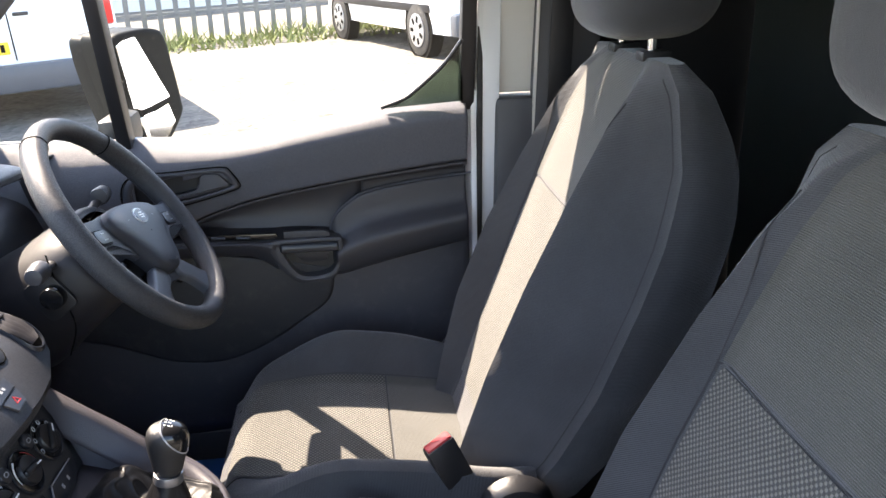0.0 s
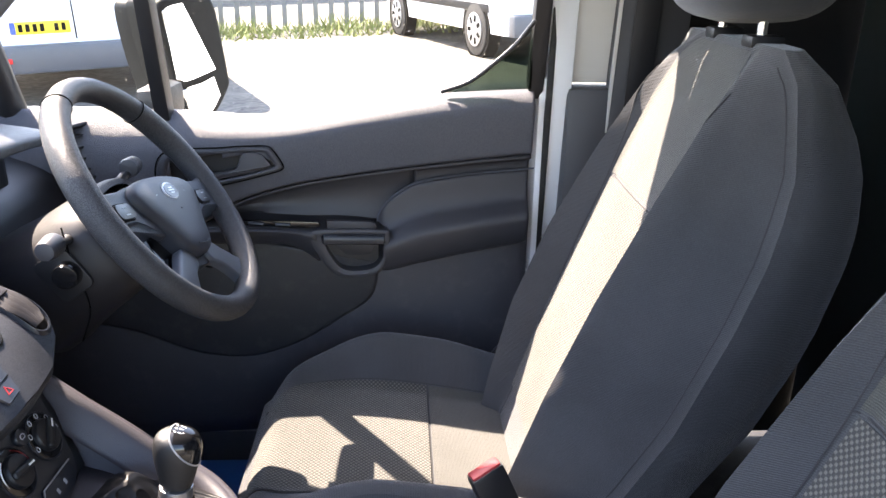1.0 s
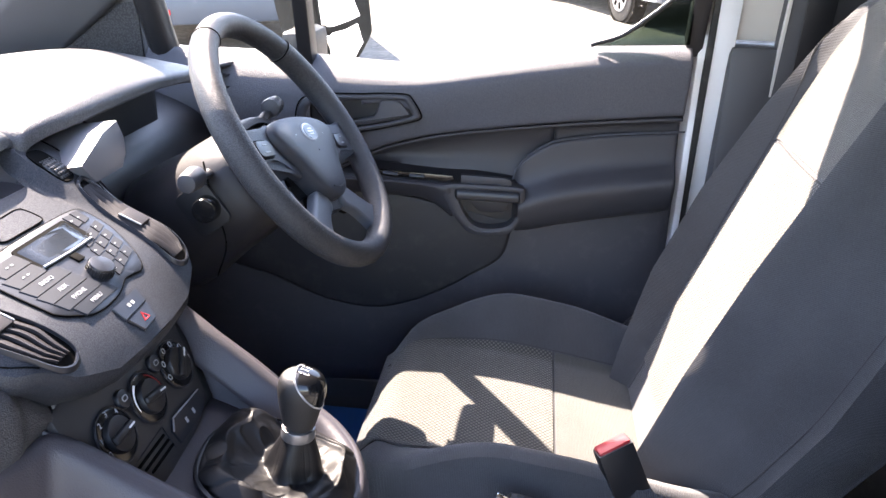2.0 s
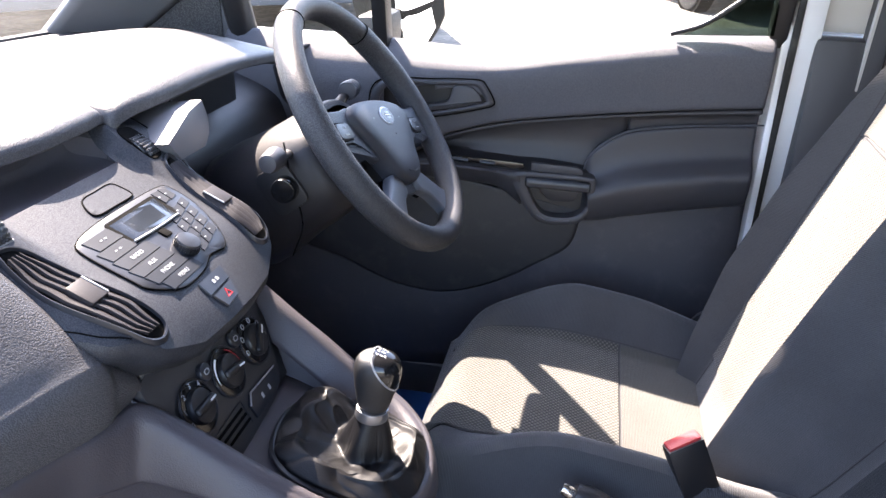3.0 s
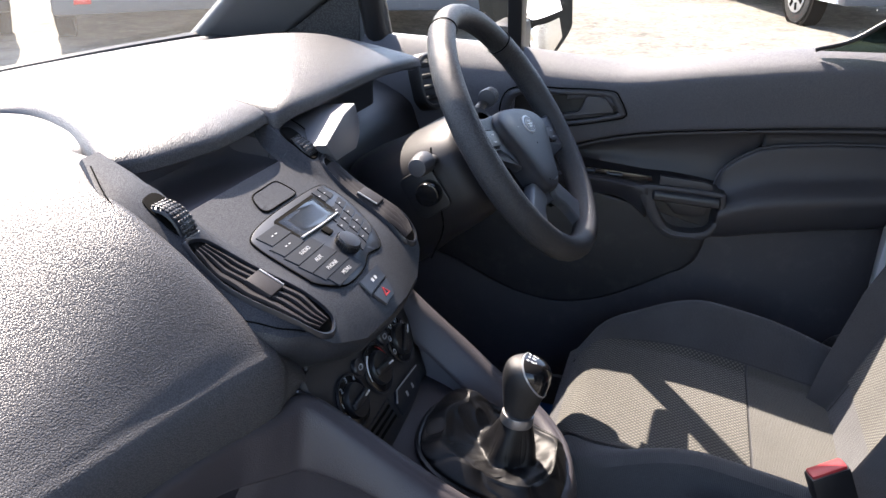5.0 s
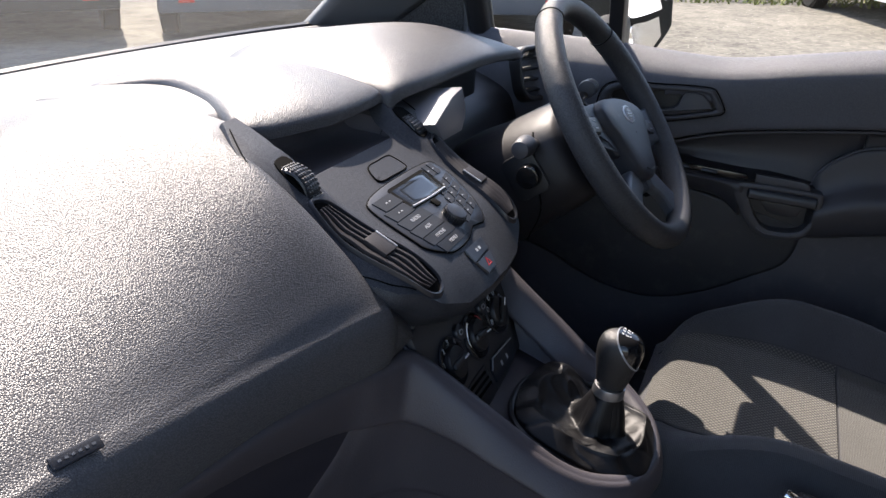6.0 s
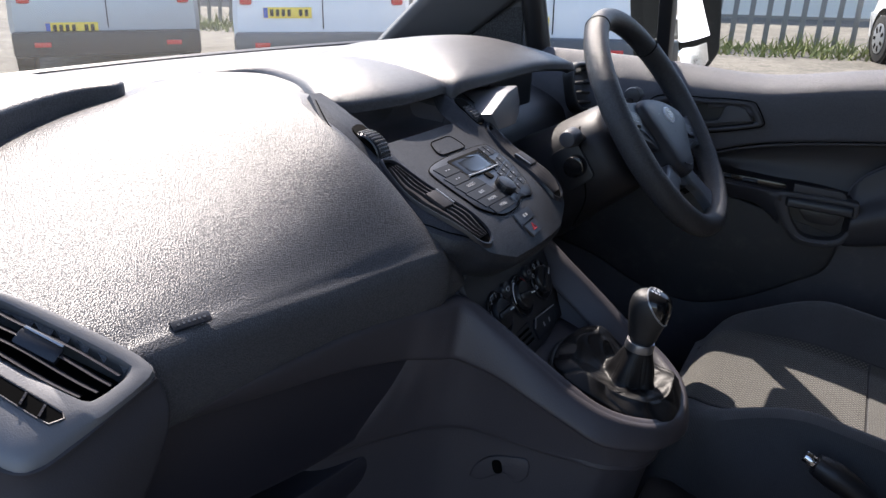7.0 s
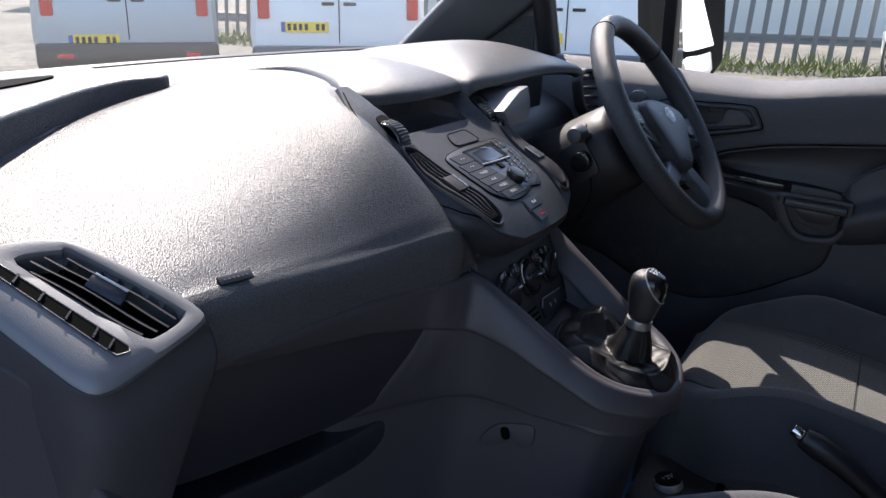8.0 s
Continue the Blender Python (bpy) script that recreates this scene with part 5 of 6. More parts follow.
stack_plate("display", [(-0.026, -0.040), (0.058, -0.040), (0.052, -0.008), (-0.026, -0.011)], 0.001, 0.0040, DISPLAY, radio, "unlit grey display", 4, False)
part("display_lip", tube([tuple(stack_point(a, b, 0.0045)) for a, b in spline([(-0.028, -0.010), (0.012, -0.0075), (0.053, -0.007)], 16)], 0.0014, 8), SILVER, radio, "bright lip under the display")
part("port", box((0.011, 0.011, 0.003), stack_m(0.012, 0.001, 0.003), 0.001), VOID, radio, "small socket")
kb = cyl(0.0135, 0.0125, 0.011, stack_m(0.010, 0.027, 0.006), 40, 0.002)
kn = part("volume_knob", kb, SATIN, radio, "round volume knob")
for k in range(28):
    a = 2 * math.pi * k / 28
    part("grip", box((0.0014, 0.0014, 0.008), stack_m(0.010, 0.027, 0.005) @ pose(0.0134 * math.cos(a), 0.0134 * math.sin(a), 0, 0, 0, math.degrees(a))), BLACK, kn, smooth=False)


def text(name, body, size, m, material, parent):
    cu = bpy.data.curves.new(name, "FONT")
    cu.body, cu.size, cu.align_x, cu.align_y = body, size, "CENTER", "CENTER"
    cu.extrude = 0.0002
    tmp = bpy.data.objects.new(name, cu)
    scene.collection.objects.link(tmp)
    me = bpy.data.meshes.new_from_object(tmp.evaluated_get(bpy.context.evaluated_depsgraph_get()))
    bpy.data.objects.remove(tmp)
    me.transform(m)
    return link_mesh(name, me, material, parent, smooth=False)


def stack_button(outline, word="", size=0.006, bars=0, name="button"):
    o = np.array(outline, float)
    c = o.mean(0)
    ob = stack_plate(name, c + (o - c) * 0.975, 0.002, 0.0036, RADIO_KEY, radio, "", len(o), False)
    m = stack_m(*c, 0.0040)
    if word:
        text("lettering", word, size, m, GREYMARK, ob)
    for k in range(bars):
        part("mark", box((0.003, 0.0014, 0.0004), m @ pose(-0.004 + 0.007 * k, 0, 0)), GREYMARK, ob, smooth=False)
    return ob


for k, (w, lo_b, hi_b, l0, r0) in enumerate((("", -0.040, -0.022, -0.072, -0.030), ("", -0.0215, -0.0055, -0.076, -0.030), ("RADIO", -0.005, 0.0105, -0.076, -0.016), ("AUX", 0.011, 0.0255, -0.075, -0.014), ("PHONE", 0.026, 0.0395, -0.071, -0.010), ("MENU", 0.040, 0.053, -0.063, -0.002))):
    stack_button([(l0, lo_b), (r0, lo_b), (r0 + 0.003, hi_b), (l0 + 0.004, hi_b)], w, 0.0064, 0 if w else 2)
for i in range(3):
    for j in range(4):
        a0, b0 = 0.040 + 0.017 * i - 0.006 * j, -0.012 + 0.0145 * j - 0.004 * i
        stack_button([(a0, b0), (a0 + 0.015, b0 - 0.003), (a0 + 0.012, b0 + 0.0095), (a0 - 0.003, b0 + 0.0125)], "", bars=1, name="key")
for k in range(2):
    stack_button([(0.063 + 0.014 * k, -0.046), (0.075 + 0.012 * k, -0.045), (0.074 + 0.013 * k, -0.028), (0.062 + 0.013 * k, -0.026)], "", bars=1)
hz = stack_plate("lock_button", [(-0.030, 0.064), (0.016, 0.064), (0.011, 0.079), (-0.030, 0.080)], 0.003, 0.0026, SATIN, dash, "central locking button", 4, False)
for k in range(2):
    part("mark", box((0.004, 0.004, 0.0005), stack_m(-0.012 + 0.007 * k, 0.072, 0.0029)), GREYMARK, hz, smooth=False)
hz = stack_plate("hazard_button", [(-0.028, 0.082), (0.010, 0.081), (0.001, 0.097), (-0.022, 0.098)], 0.003, 0.0026, SATIN, dash, "hazard light button", 4, False)
tri = ring([(-0.0055, -0.004), (0.0055, -0.004), (0, 0.0055)], [(-0.0034, -0.0028), (0.0034, -0.0028), (0, 0.0032)], 0.0006, stack_m(-0.009, 0.089, 0.0031), 0.0002)
part("red_triangle", tri, RED, hz, "red warning triangle", smooth=False)
LID = [(-0.006, -0.082), (0.020, -0.084), (0.043, -0.084), (0.049, -0.078), (0.050, -0.062), (0.043, -0.057), (0.010, -0.057), (-0.014, -0.058), (-0.018, -0.066)]
lid = stack_plate("tray_lid", LID, 0.002, 0.0012, STACK, dash, "small flush square lid in the tray", 48)
stack_line("lid_groove", LID, 0.0009, VOID, lid, 0.0012, True, 60)

# heater panel under the stack
HO, HN = Vector((-0.398, 0, 0.825)), Vector((0.88, 0, 0.475))
HM = axes(HO, Vector((0, 1, 0)), Vector((-0.475, 0, 0.88)), HN)
heat = part("heater_panel", prism([tuple(p) for p in spline([(-0.118, 0.060), (0.0, 0.066), (0.104, 0.060), (0.099, 0.020), (0.090, -0.022), (0.076, -0.052), (0.048, -0.066), (-0.012, -0.072), (-0.062, -0.072), (-0.094, -0.045), (-0.112, 0.010)], 60, closed=True)], 0.02, HM, 0.003), PANEL, dash, "black heater control panel")
for k, a in enumerate((-0.074, -0.007, 0.060)):
    d = HM @ pose(a, 0.001, 0.002)
    dial = part("heater_dial", cyl(0.0270, 0.0262, 0.004, d, 48, 0.0012), GLOSS, heat, "black rotary heater dial")
    part("dial_ring", tube([tuple(d @ Vector((0.0275 * math.cos(t), 0.0275 * math.sin(t), 0.001))) for t in np.linspace(0, 2 * math.pi, 48, endpoint=False)], 0.0013, 6, closed=True), SATIN, dial)
    gdir = (0, -8, 40)[k]
    part("dial_core", cyl(0.0195, 0.0180, 0.007, d @ pose(0, 0, 0.0045), 40, 0.002), BLACK, dial, "raised dial centre")
    gb2 = box((0.035, 0.0090, 0.007), d @ pose(0, 0, 0.0090, 0, 0, gdir), 0.004, 3)
    part("dial_grip", gb2, BLACK, dial, "bar grip across the dial")
    part("dial_line", box((0.010, 0.0018, 0.0008), d @ pose(0, 0, 0.0128, 0, 0, gdir) @ pose(0.011, 0, 0)), WHITEMARK, dial, smooth=False)
    if k == 0:
        for j, w in enumerate("01234"):
            an = radians(200 - 38 * j)
            text("figure", w, 0.0085, d @ pose(0.0232 * math.cos(an), 0.0232 * math.sin(an), 0.0026), GREYMARK, dial)
    elif k == 1:
        for c0, c1, m_ in ((190, 118, WHITEMARK), (62, -10, RED)):
            part("temperature_arc", tube([tuple(d @ Vector((0.0232 * math.cos(t), 0.0232 * math.sin(t), 0.0022))) for t in np.linspace(radians(c0), radians(c1), 18)], np.linspace(0.0004, 0.0014, 18), 6), m_, dial)
    else:
        for j in range(6):
            an = radians(190 - 40 * j)
            part("dial_symbol", ring([(0.0030 * math.cos(t), 0.0036 * math.sin(t)) for t in np.linspace(0, 6.283, 12, endpoint=False)], [(0.0018 * math.cos(t), 0.0024 * math.sin(t)) for t in np.linspace(0, 6.283, 12, endpoint=False)], 0.0005, d @ pose(0.0232 * math.cos(an), 0.0232 * math.sin(an), 0.0026), 0.0001), GREYMARK, dial, smooth=False)
for a, b in ((-0.040, 0.021), (0.029, 0.021)):
    bt = part("heater_button", cyl(0.0105, 0.0095, 0.006, HM @ pose(a, b, 0.003), 24, 0.002), SATIN, heat, "round heater button")
    part("mark", ring(rounded(0.009, 0.006, 0.0028, 4), rounded(0.0066, 0.0038, 0.0018, 4), 0.0006, HM @ pose(a, b, 0.0064)), GREYMARK, bt, smooth=False)
for k in range(3):
    part("panel_slot", box((0.056 - 0.004 * k, 0.0026, 0.002), HM @ pose(-0.046 + 0.004 * k, -0.040 - 0.0075 * k, 0.0006)), VOID, heat, smooth=False)
part("slot_lip", tube([tuple(HM @ Vector(p)) for p in ((-0.078, -0.062, 0.001), (-0.078, -0.035, 0.001), (-0.014, -0.033, 0.001), (-0.014, -0.060, 0.001))], 0.0008, 6), SATIN, heat)
psw = part("panel_switch", prism([(0.004, -0.036), (0.066, -0.039), (0.066, -0.056), (0.050, -0.062), (-0.004, -0.062), (-0.006, -0.045)], 0.005, HM @ pose(0, 0, 0.003), 0.0012), SATIN, heat, "switch beside the slot")
part("switch_edge", tube([tuple(HM @ Vector(p)) for p in ((-0.006, -0.046, 0.0036), (0.005, -0.0355, 0.0036), (0.066, -0.0385, 0.0036))], 0.0010, 6), SILVER, psw, "bright switch edge")
for k in range(2):
    part("mark", box((0.004, 0.006, 0.0004), HM @ pose(0.022 + 0.018 * k, -0.050, 0.0033)), GREYMARK, psw, smooth=False)

# ---- centre console ----
con = thing("centre_console", "grey plastic centre console running down from the dash", "console", at=(-0.3, 0, 0.4))
# apron: one strip from under the dash pad round the gear lever, its crease below
APRON = [((lip + 0.003, y, 0.866), (lip - 0.004, y, cr)) for y, lip, cr in LIPS[:-1]]
HALF = [((-0.418, 0.134, 0.860), (-0.412, 0.150, 0.797)), ((-0.378, 0.125, 0.834), (-0.364, 0.142, 0.784)), ((-0.336, 0.119, 0.806), (-0.324, 0.138, 0.766)), ((-0.290, 0.111, 0.775), (-0.285, 0.131, 0.747)),
        ((-0.255, 0.103, 0.756), (-0.246, 0.122, 0.727)), ((-0.224, 0.087, 0.743), (-0.215, 0.098, 0.717)), ((-0.197, 0.055, 0.732), (-0.189, 0.060, 0.707))]
APRON += [((-0.438, -0.182, 0.863), (-0.440, -0.188, 0.806)), ((-0.430, -0.156, 0.861), (-0.428, -0.168, 0.801))]
APRON += [((a[0], -a[1], a[2]), (b[0], -b[1], b[2])) for a, b in HALF] + [((-0.184, 0, 0.726), (-0.174, 0, 0.702))] + HALF[::-1]
mid_c = np.array((-0.33, 0.0, 0.0))
rows = []
for k, (tp_, cr_) in enumerate(APRON):
    tp_, cr_ = np.array(tp_), np.array(cr_)
    if k < len(LIPS) - 1:
        out, inner = np.array((1.0, 0, 0)), tp_ + (-0.02, 0, 0.006)
    else:
        out = (tp_ + cr_) / 2 - mid_c
        if abs(tp_[1]) > 0.105:
            out = np.array((1.6 if tp_[1] < -0.17 else 0.9 if tp_[1] < -0.15 else 0.45 if abs(tp_[1]) > 0.13 else 0.12, math.copysign(0.7 if tp_[1] < -0.15 else 1.0, tp_[1]), 0.0))
        out[2] = 0.0
        out /= np.linalg.norm(out)
        inner = tp_ - out * 0.030 - (0, 0, 0.034)
    rows.append([tuple(inner), tuple(tp_ - out * 0.012 - (0, 0, 0.006)), tuple(tp_ - out * 0.004), tuple(tp_ + out * 0.002 - (0, 0, 0.002)), tuple(tp_ * 0.85 + cr_ * 0.15 + out * 0.005), tuple(tp_ * 0.5 + cr_ * 0.5 + out * 0.005), tuple(tp_ * 0.12 + cr_ * 0.88 + out * 0.003), tuple(cr_ + out * 0.0005), tuple(cr_ - out * 0.008 + (0, 0, 0.003))])
solid("console_apron", sheet(rows, 40, 140), CONSOLE, con, 0.004, "grey plastic rim of the console")
# side panel below the crease, sweeping out towards the footwell
SIDE = [((-0.500, -0.196, 0.812), (-0.530, -0.230, 0.752), (-0.560, -0.270, 0.690), (-0.60, -0.285, 0.655), (-0.64, -0.30, 0.36)),
        ((-0.462, -0.192, 0.809), (-0.480, -0.232, 0.752), (-0.506, -0.262, 0.700), (-0.537, -0.270, 0.655), (-0.60, -0.28, 0.36)),
        ((-0.446, -0.180, 0.806), (-0.458, -0.200, 0.752), (-0.478, -0.214, 0.700), (-0.498, -0.216, 0.655), (-0.55, -0.22, 0.36)),
        ((-0.428, -0.164, 0.801), (-0.436, -0.160, 0.752), (-0.446, -0.162, 0.700), (-0.455, -0.160, 0.655), (-0.50, -0.165, 0.36)),
        ((-0.396, -0.141, 0.793), (-0.402, -0.136, 0.752), (-0.408, -0.132, 0.700), (-0.414, -0.129, 0.655), (-0.45, -0.135, 0.36)),
        ((-0.324, -0.131, 0.768), (-0.330, -0.126, 0.730), (-0.336, -0.121, 0.690), (-0.342, -0.119, 0.655), (-0.37, -0.125, 0.36)),
        ((-0.247, -0.110, 0.730), (-0.250, -0.108, 0.710), (-0.256, -0.106, 0.680), (-0.262, -0.104, 0.655), (-0.30, -0.11, 0.36)),
        ((-0.222, -0.089, 0.718), (-0.224, -0.088, 0.700), (-0.228, -0.088, 0.675), (-0.236, -0.086, 0.650), (-0.28, -0.09, 0.36)),
        ((-0.199, -0.056, 0.710), (-0.201, -0.055, 0.690), (-0.206, -0.054, 0.665), (-0.216, -0.052, 0.645), (-0.265, -0.055, 0.36)),
        ((-0.188, 0.0, 0.706), (-0.191, 0.0, 0.685), (-0.198, 0.0, 0.660), (-0.208, 0.0, 0.640), (-0.26, 0.0, 0.36)),
        ((-0.199, 0.056, 0.710), (-0.201, 0.055, 0.690), (-0.206, 0.054, 0.665), (-0.216, 0.052, 0.645), (-0.265, 0.055, 0.36)),
        ((-0.246, 0.115, 0.729), (-0.250, 0.110, 0.710), (-0.256, 0.106, 0.680), (-0.262, 0.104, 0.655), (-0.30, 0.11, 0.36)),
        ((-0.396, 0.141, 0.793), (-0.402, 0.136, 0.752), (-0.408, 0.132, 0.700), (-0.414, 0.129, 0.655), (-0.45, 0.135, 0.36)),
        ((-0.50, 0.15, 0.82), (-0.50, 0.145, 0.752), (-0.50, 0.14, 0.700), (-0.50, 0.14, 0.655), (-0.55, 0.14, 0.36))]
solid("console_side", sheet(SIDE, 30, 120), CONSOLE, con, 0.004, "smooth grey side of the console")
rows = [[(x, y * w, z) for x, z, w in ((-0.42, 0.772, 1), (-0.37, 0.762, 1), (-0.31, 0.746, 0.98), (-0.25, 0.728, 0.85), (-0.215, 0.719, 0.65), (-0.197, 0.714, 0.4))] for y in (-0.10, -0.05, 0, 0.05, 0.10)]
solid("console_floor", sheet(rows, 24, 8), CONSOLE, con, 0.006)
rows = [[(-0.452, q * 0.11, 0.93), (-0.43, q * 0.112, 0.872), (-0.398, q * 0.104, 0.815), (-0.374, q * 0.09, 0.768)] for q in (-1.0, -0.4, 0.4, 1.0)]
solid("stack_pedestal", sheet(rows, 16, 10), BLACK, con, 0.004, "dark backing behind the heater panel")
for q in (-1, 1):
    rows = [[(-0.49, q * 0.130, 0.90), (-0.43, q * 0.128, 0.868), (-0.378, q * 0.1215, 0.833), (-0.336, q * 0.1155, 0.805), (-0.29, q * 0.1075, 0.774), (-0.255, q * 0.099, 0.755), (-0.225, q * 0.084, 0.741)],
            [(-0.49, q * 0.118, 0.85), (-0.43, q * 0.115, 0.83), (-0.392, q * 0.108, 0.80), (-0.35, q * 0.103, 0.775), (-0.30, q * 0.094, 0.755), (-0.262, q * 0.086, 0.740), (-0.232, q * 0.074, 0.730)],
            [(-0.49, q * 0.108, 0.79), (-0.43, q * 0.10, 0.78), (-0.40, q * 0.096, 0.765), (-0.36, q * 0.09, 0.752), (-0.31, q * 0.082, 0.742), (-0.27, q * 0.074, 0.731), (-0.24, q * 0.064, 0.722)]]
    solid("inner_cheek", sheet(rows, 30, 14), CONSOLE, con, 0.004, "grey inner face beside the heater panel")
hk = axes((-0.360, -0.1235, 0.650), (0.955, 0.13, 0.27), (-0.27, 0.0, 0.96), (0.13, -0.99, 0.03))
HOOK = [(-0.040, -0.010), (-0.026, 0.006), (-0.008, 0.014), (0.016, 0.014), (0.036, 0.010), (0.036, -0.004), (0.028, -0.016), (0.014, -0.020), (0.008, -0.012), (0.0, -0.006), (-0.014, -0.012), (-0.030, -0.016)]
hr = part("hook_recess", prism([tuple(p) for p in spline(HOOK, 60, closed=True)], 0.012, hk @ pose(0, 0, 0.001), 0.002), CONSOLE, con, "flush bag hook flap")
part("flap_groove", tube([tuple(hk @ Vector((x, y, 0.0))) for x, y in spline(HOOK, 60, closed=True)], 0.0007, 6, closed=True), DASH_LOW, hr)
# near-black patch paints the shade of the notch
part("hook_notch", prism(rounded(0.012, 0.018, 0.005, 4, -0.002, 0.002), 0.004, hk @ pose(0, 0, 0.0022)), VOID, hr, smooth=False)
# gaiter and lever
gear = thing("gear_lever", "black leather gear lever with chrome collar", "gear lever", at=(-0.26, 0, 0.74))
AG = np.linspace(0, 2 * math.pi, 220, endpoint=False)


def near(a, c, w):
    """A soft hump of width w round the angle c."""
    return math.exp(-(math.remainder(a - c, 2 * math.pi) / w) ** 2)


# the bag stands up as an uneven crest round a hollow, with a tight sleeve rising out of it
spokes_ = []
for a in AG:
    p3 = Vector((1.3 * math.cos(a), 1.3 * math.sin(a), 0.4))
    wob = noise.noise(p3 * 1.6)
    tall = near(a, 2.55, 0.52)
    crest = 0.020 + 0.005 * wob + 0.026 * tall + 0.010 * near(a, 0.25, 0.45) + 0.006 * near(a, 4.1, 0.5)
    rc = 0.83 + 0.06 * wob - 0.10 * tall - 0.06 * near(a, 0.25, 0.5)
    hollow = 0.011 + 0.004 * noise.noise(p3 * 2.3 + Vector((5, 1, 2))) + 0.010 * tall
    sl = 0.40 + 0.04 * math.cos(4 * a + 0.6) + 0.05 * near(a, 2.2, 0.4)
    pts = [(1.0, -0.004), (1.05, 0.006), (1.03, 0.5 * crest), (rc + 0.05, crest - 0.002), (rc, crest), (rc - 0.05, crest - 0.004), (0.62 * rc + 0.38 * sl, 0.55 * crest + 0.45 * hollow), (sl + 0.05, hollow), (sl - 0.015, hollow + 0.003), (0.335 + 0.03 * math.cos(4 * a + 0.6), 0.030), (0.265 + 0.02 * math.cos(4 * a + 0.6), 0.047), (0.205, 0.062)]
    spokes_.append(spline(pts, 84))
loops = []
for i, f in enumerate(np.linspace(0, 1, 84)):
    lp = []
    for a, sp_ in zip(AG, spokes_):
        rr_, zz_ = sp_[i]
        bag = 1 - float(smoothstep(0.45, 0.72, f))
        p3 = Vector((1.3 * math.cos(a), 1.3 * math.sin(a), 1.8 * f))
        line = max(0.0, 1 - abs(noise.noise(p3 * 1.25 + Vector((7.7, 2.2, 0.5)))) * 7) ** 2
        soft = noise.noise(p3 * 1.9 + Vector((3.1, 0.4, 1.7)))
        sq = 1 + 0.13 * abs(math.sin(2 * a)) ** 2 * (1 - f)
        r = 0.074 * (rr_ + bag * float(smoothstep(0, 0.12, f)) * (0.05 * soft - 0.045 * line) - (1 - bag) * 0.03 * line * (1 - f)) * sq
        x = -0.264 + 0.024 * f + r * math.cos(a)
        lp.append((x, 0.95 * r * math.sin(a), 0.744 + zz_ * 0.88 + bag * 0.002 * soft - 0.33 * (x + 0.264) * (1 - f)))
    loops.append(lp)
part("gaiter", grid_bm(np.array(loops), closed_u=True), LEATHER, gear, "creased black leather gaiter", angle=75)
part("gaiter_ring", tube([(-0.264 + 0.078 * math.cos(a) * (1 + 0.09 * math.sin(2 * a) ** 2), 0.074 * math.sin(a) * (1 + 0.09 * math.sin(2 * a) ** 2), 0.741 - 0.026 * math.cos(a)) for a in np.linspace(0, 2 * math.pi, 64, endpoint=False)], 0.0045, 8, closed=True), BLACK, gear, "black surround of the gaiter")
lean = pose(-0.240, -0.002, 0.798, 0, 6, 0)
part("collar", cyl(0.0180, 0.0172, 0.012, lean @ pose(0, 0, 0.002), 32, 0.002), COLLAR, gear, "brushed metal collar")
lp = []
for z, r in ((0.006, 0.014), (0.012, 0.0175), (0.025, 0.0205), (0.042, 0.024), (0.056, 0.0255), (0.068, 0.0235), (0.075, 0.017), (0.078, 0.008), (0.0785, 0.001)):
    lp.append((z, r))
lp = [(0.95 * z, 0.91 * r) for z, r in spline(lp, 26)]
loops = [[tuple(lean @ Vector((r * 1.05 * math.cos(a), r * 0.92 * math.sin(a), z))) for a in np.linspace(0, 2 * math.pi, 36, endpoint=False)] for z, r in lp]
kn = part("knob", grid_bm(np.array(loops), closed_u=True), KNOB, gear, "grained black gear knob")
cap_ = grid_bm(np.array([[tuple(Vector((r * 1.05 * math.cos(a) * 1.035, r * 0.92 * math.sin(a) * 1.035, z + 0.0006))) for a in np.linspace(0, 2 * math.pi, 72, endpoint=False)] for z, r in spline(lp, 60)]), closed_u=True)
CUTN = Vector((0.78, 0.0, 0.62)).normalized()
bmesh.ops.bisect_plane(cap_, geom=cap_.verts[:] + cap_.edges[:] + cap_.faces[:], plane_co=Vector((0.006, 0, 0.059)), plane_no=CUTN, clear_inner=True)
rimv = [v.co.copy() for v in cap_.verts if abs((v.co - Vector((0.006, 0, 0.059))).dot(CUTN)) < 1e-5]
side_ = CUTN.cross(Vector((0, 1, 0)))
cen = sum(rimv, Vector()) / len(rimv)
rimv.sort(key=lambda p: math.atan2((p - cen).y, (p - cen).dot(side_)))
cap_.transform(lean)
part("knob_cap", cap_, GLOSS, kn, "gloss cap with shift pattern")
part("bright_edge", tube([tuple(lean @ Vector(p)) for p in spline([tuple(p) for p in rimv[::max(1, len(rimv) // 24)]], 72, closed=True)], 0.0010, 6, closed=True), SILVER, kn, "thin bright edge")
capm = lean @ pose(0.0070, 0, 0.0736, 0, 22, 0) @ Matrix.Translation((0, 0, -0.0076))
for i in range(3):
    part("shift_line", box((0.011, 0.0011, 0.0006), capm @ pose(0, -0.006 + 0.006 * i, 0.0082 - 0.0006 * abs(i - 1))), WHITEMARK, kn, smooth=False)
part("shift_line", box((0.0011, 0.0125, 0.0006), capm @ pose(0, 0, 0.0083)), WHITEMARK, kn, smooth=False)
for i in range(3):
    for j in (-1, 1):
        part("gear_figure", box((0.0025, 0.0016, 0.0006), capm @ pose(j * 0.0085, -0.006 + 0.006 * i, 0.0072 - 0.0005 * abs(i - 1))), WHITEMARK, kn, smooth=False)

# ---- steering wheel and column ----
WC, WT = Vector((-0.335, 0.3655, 1.008)), 35.7
wn_ = Vector((math.cos(radians(WT)), 0, math.sin(radians(WT))))
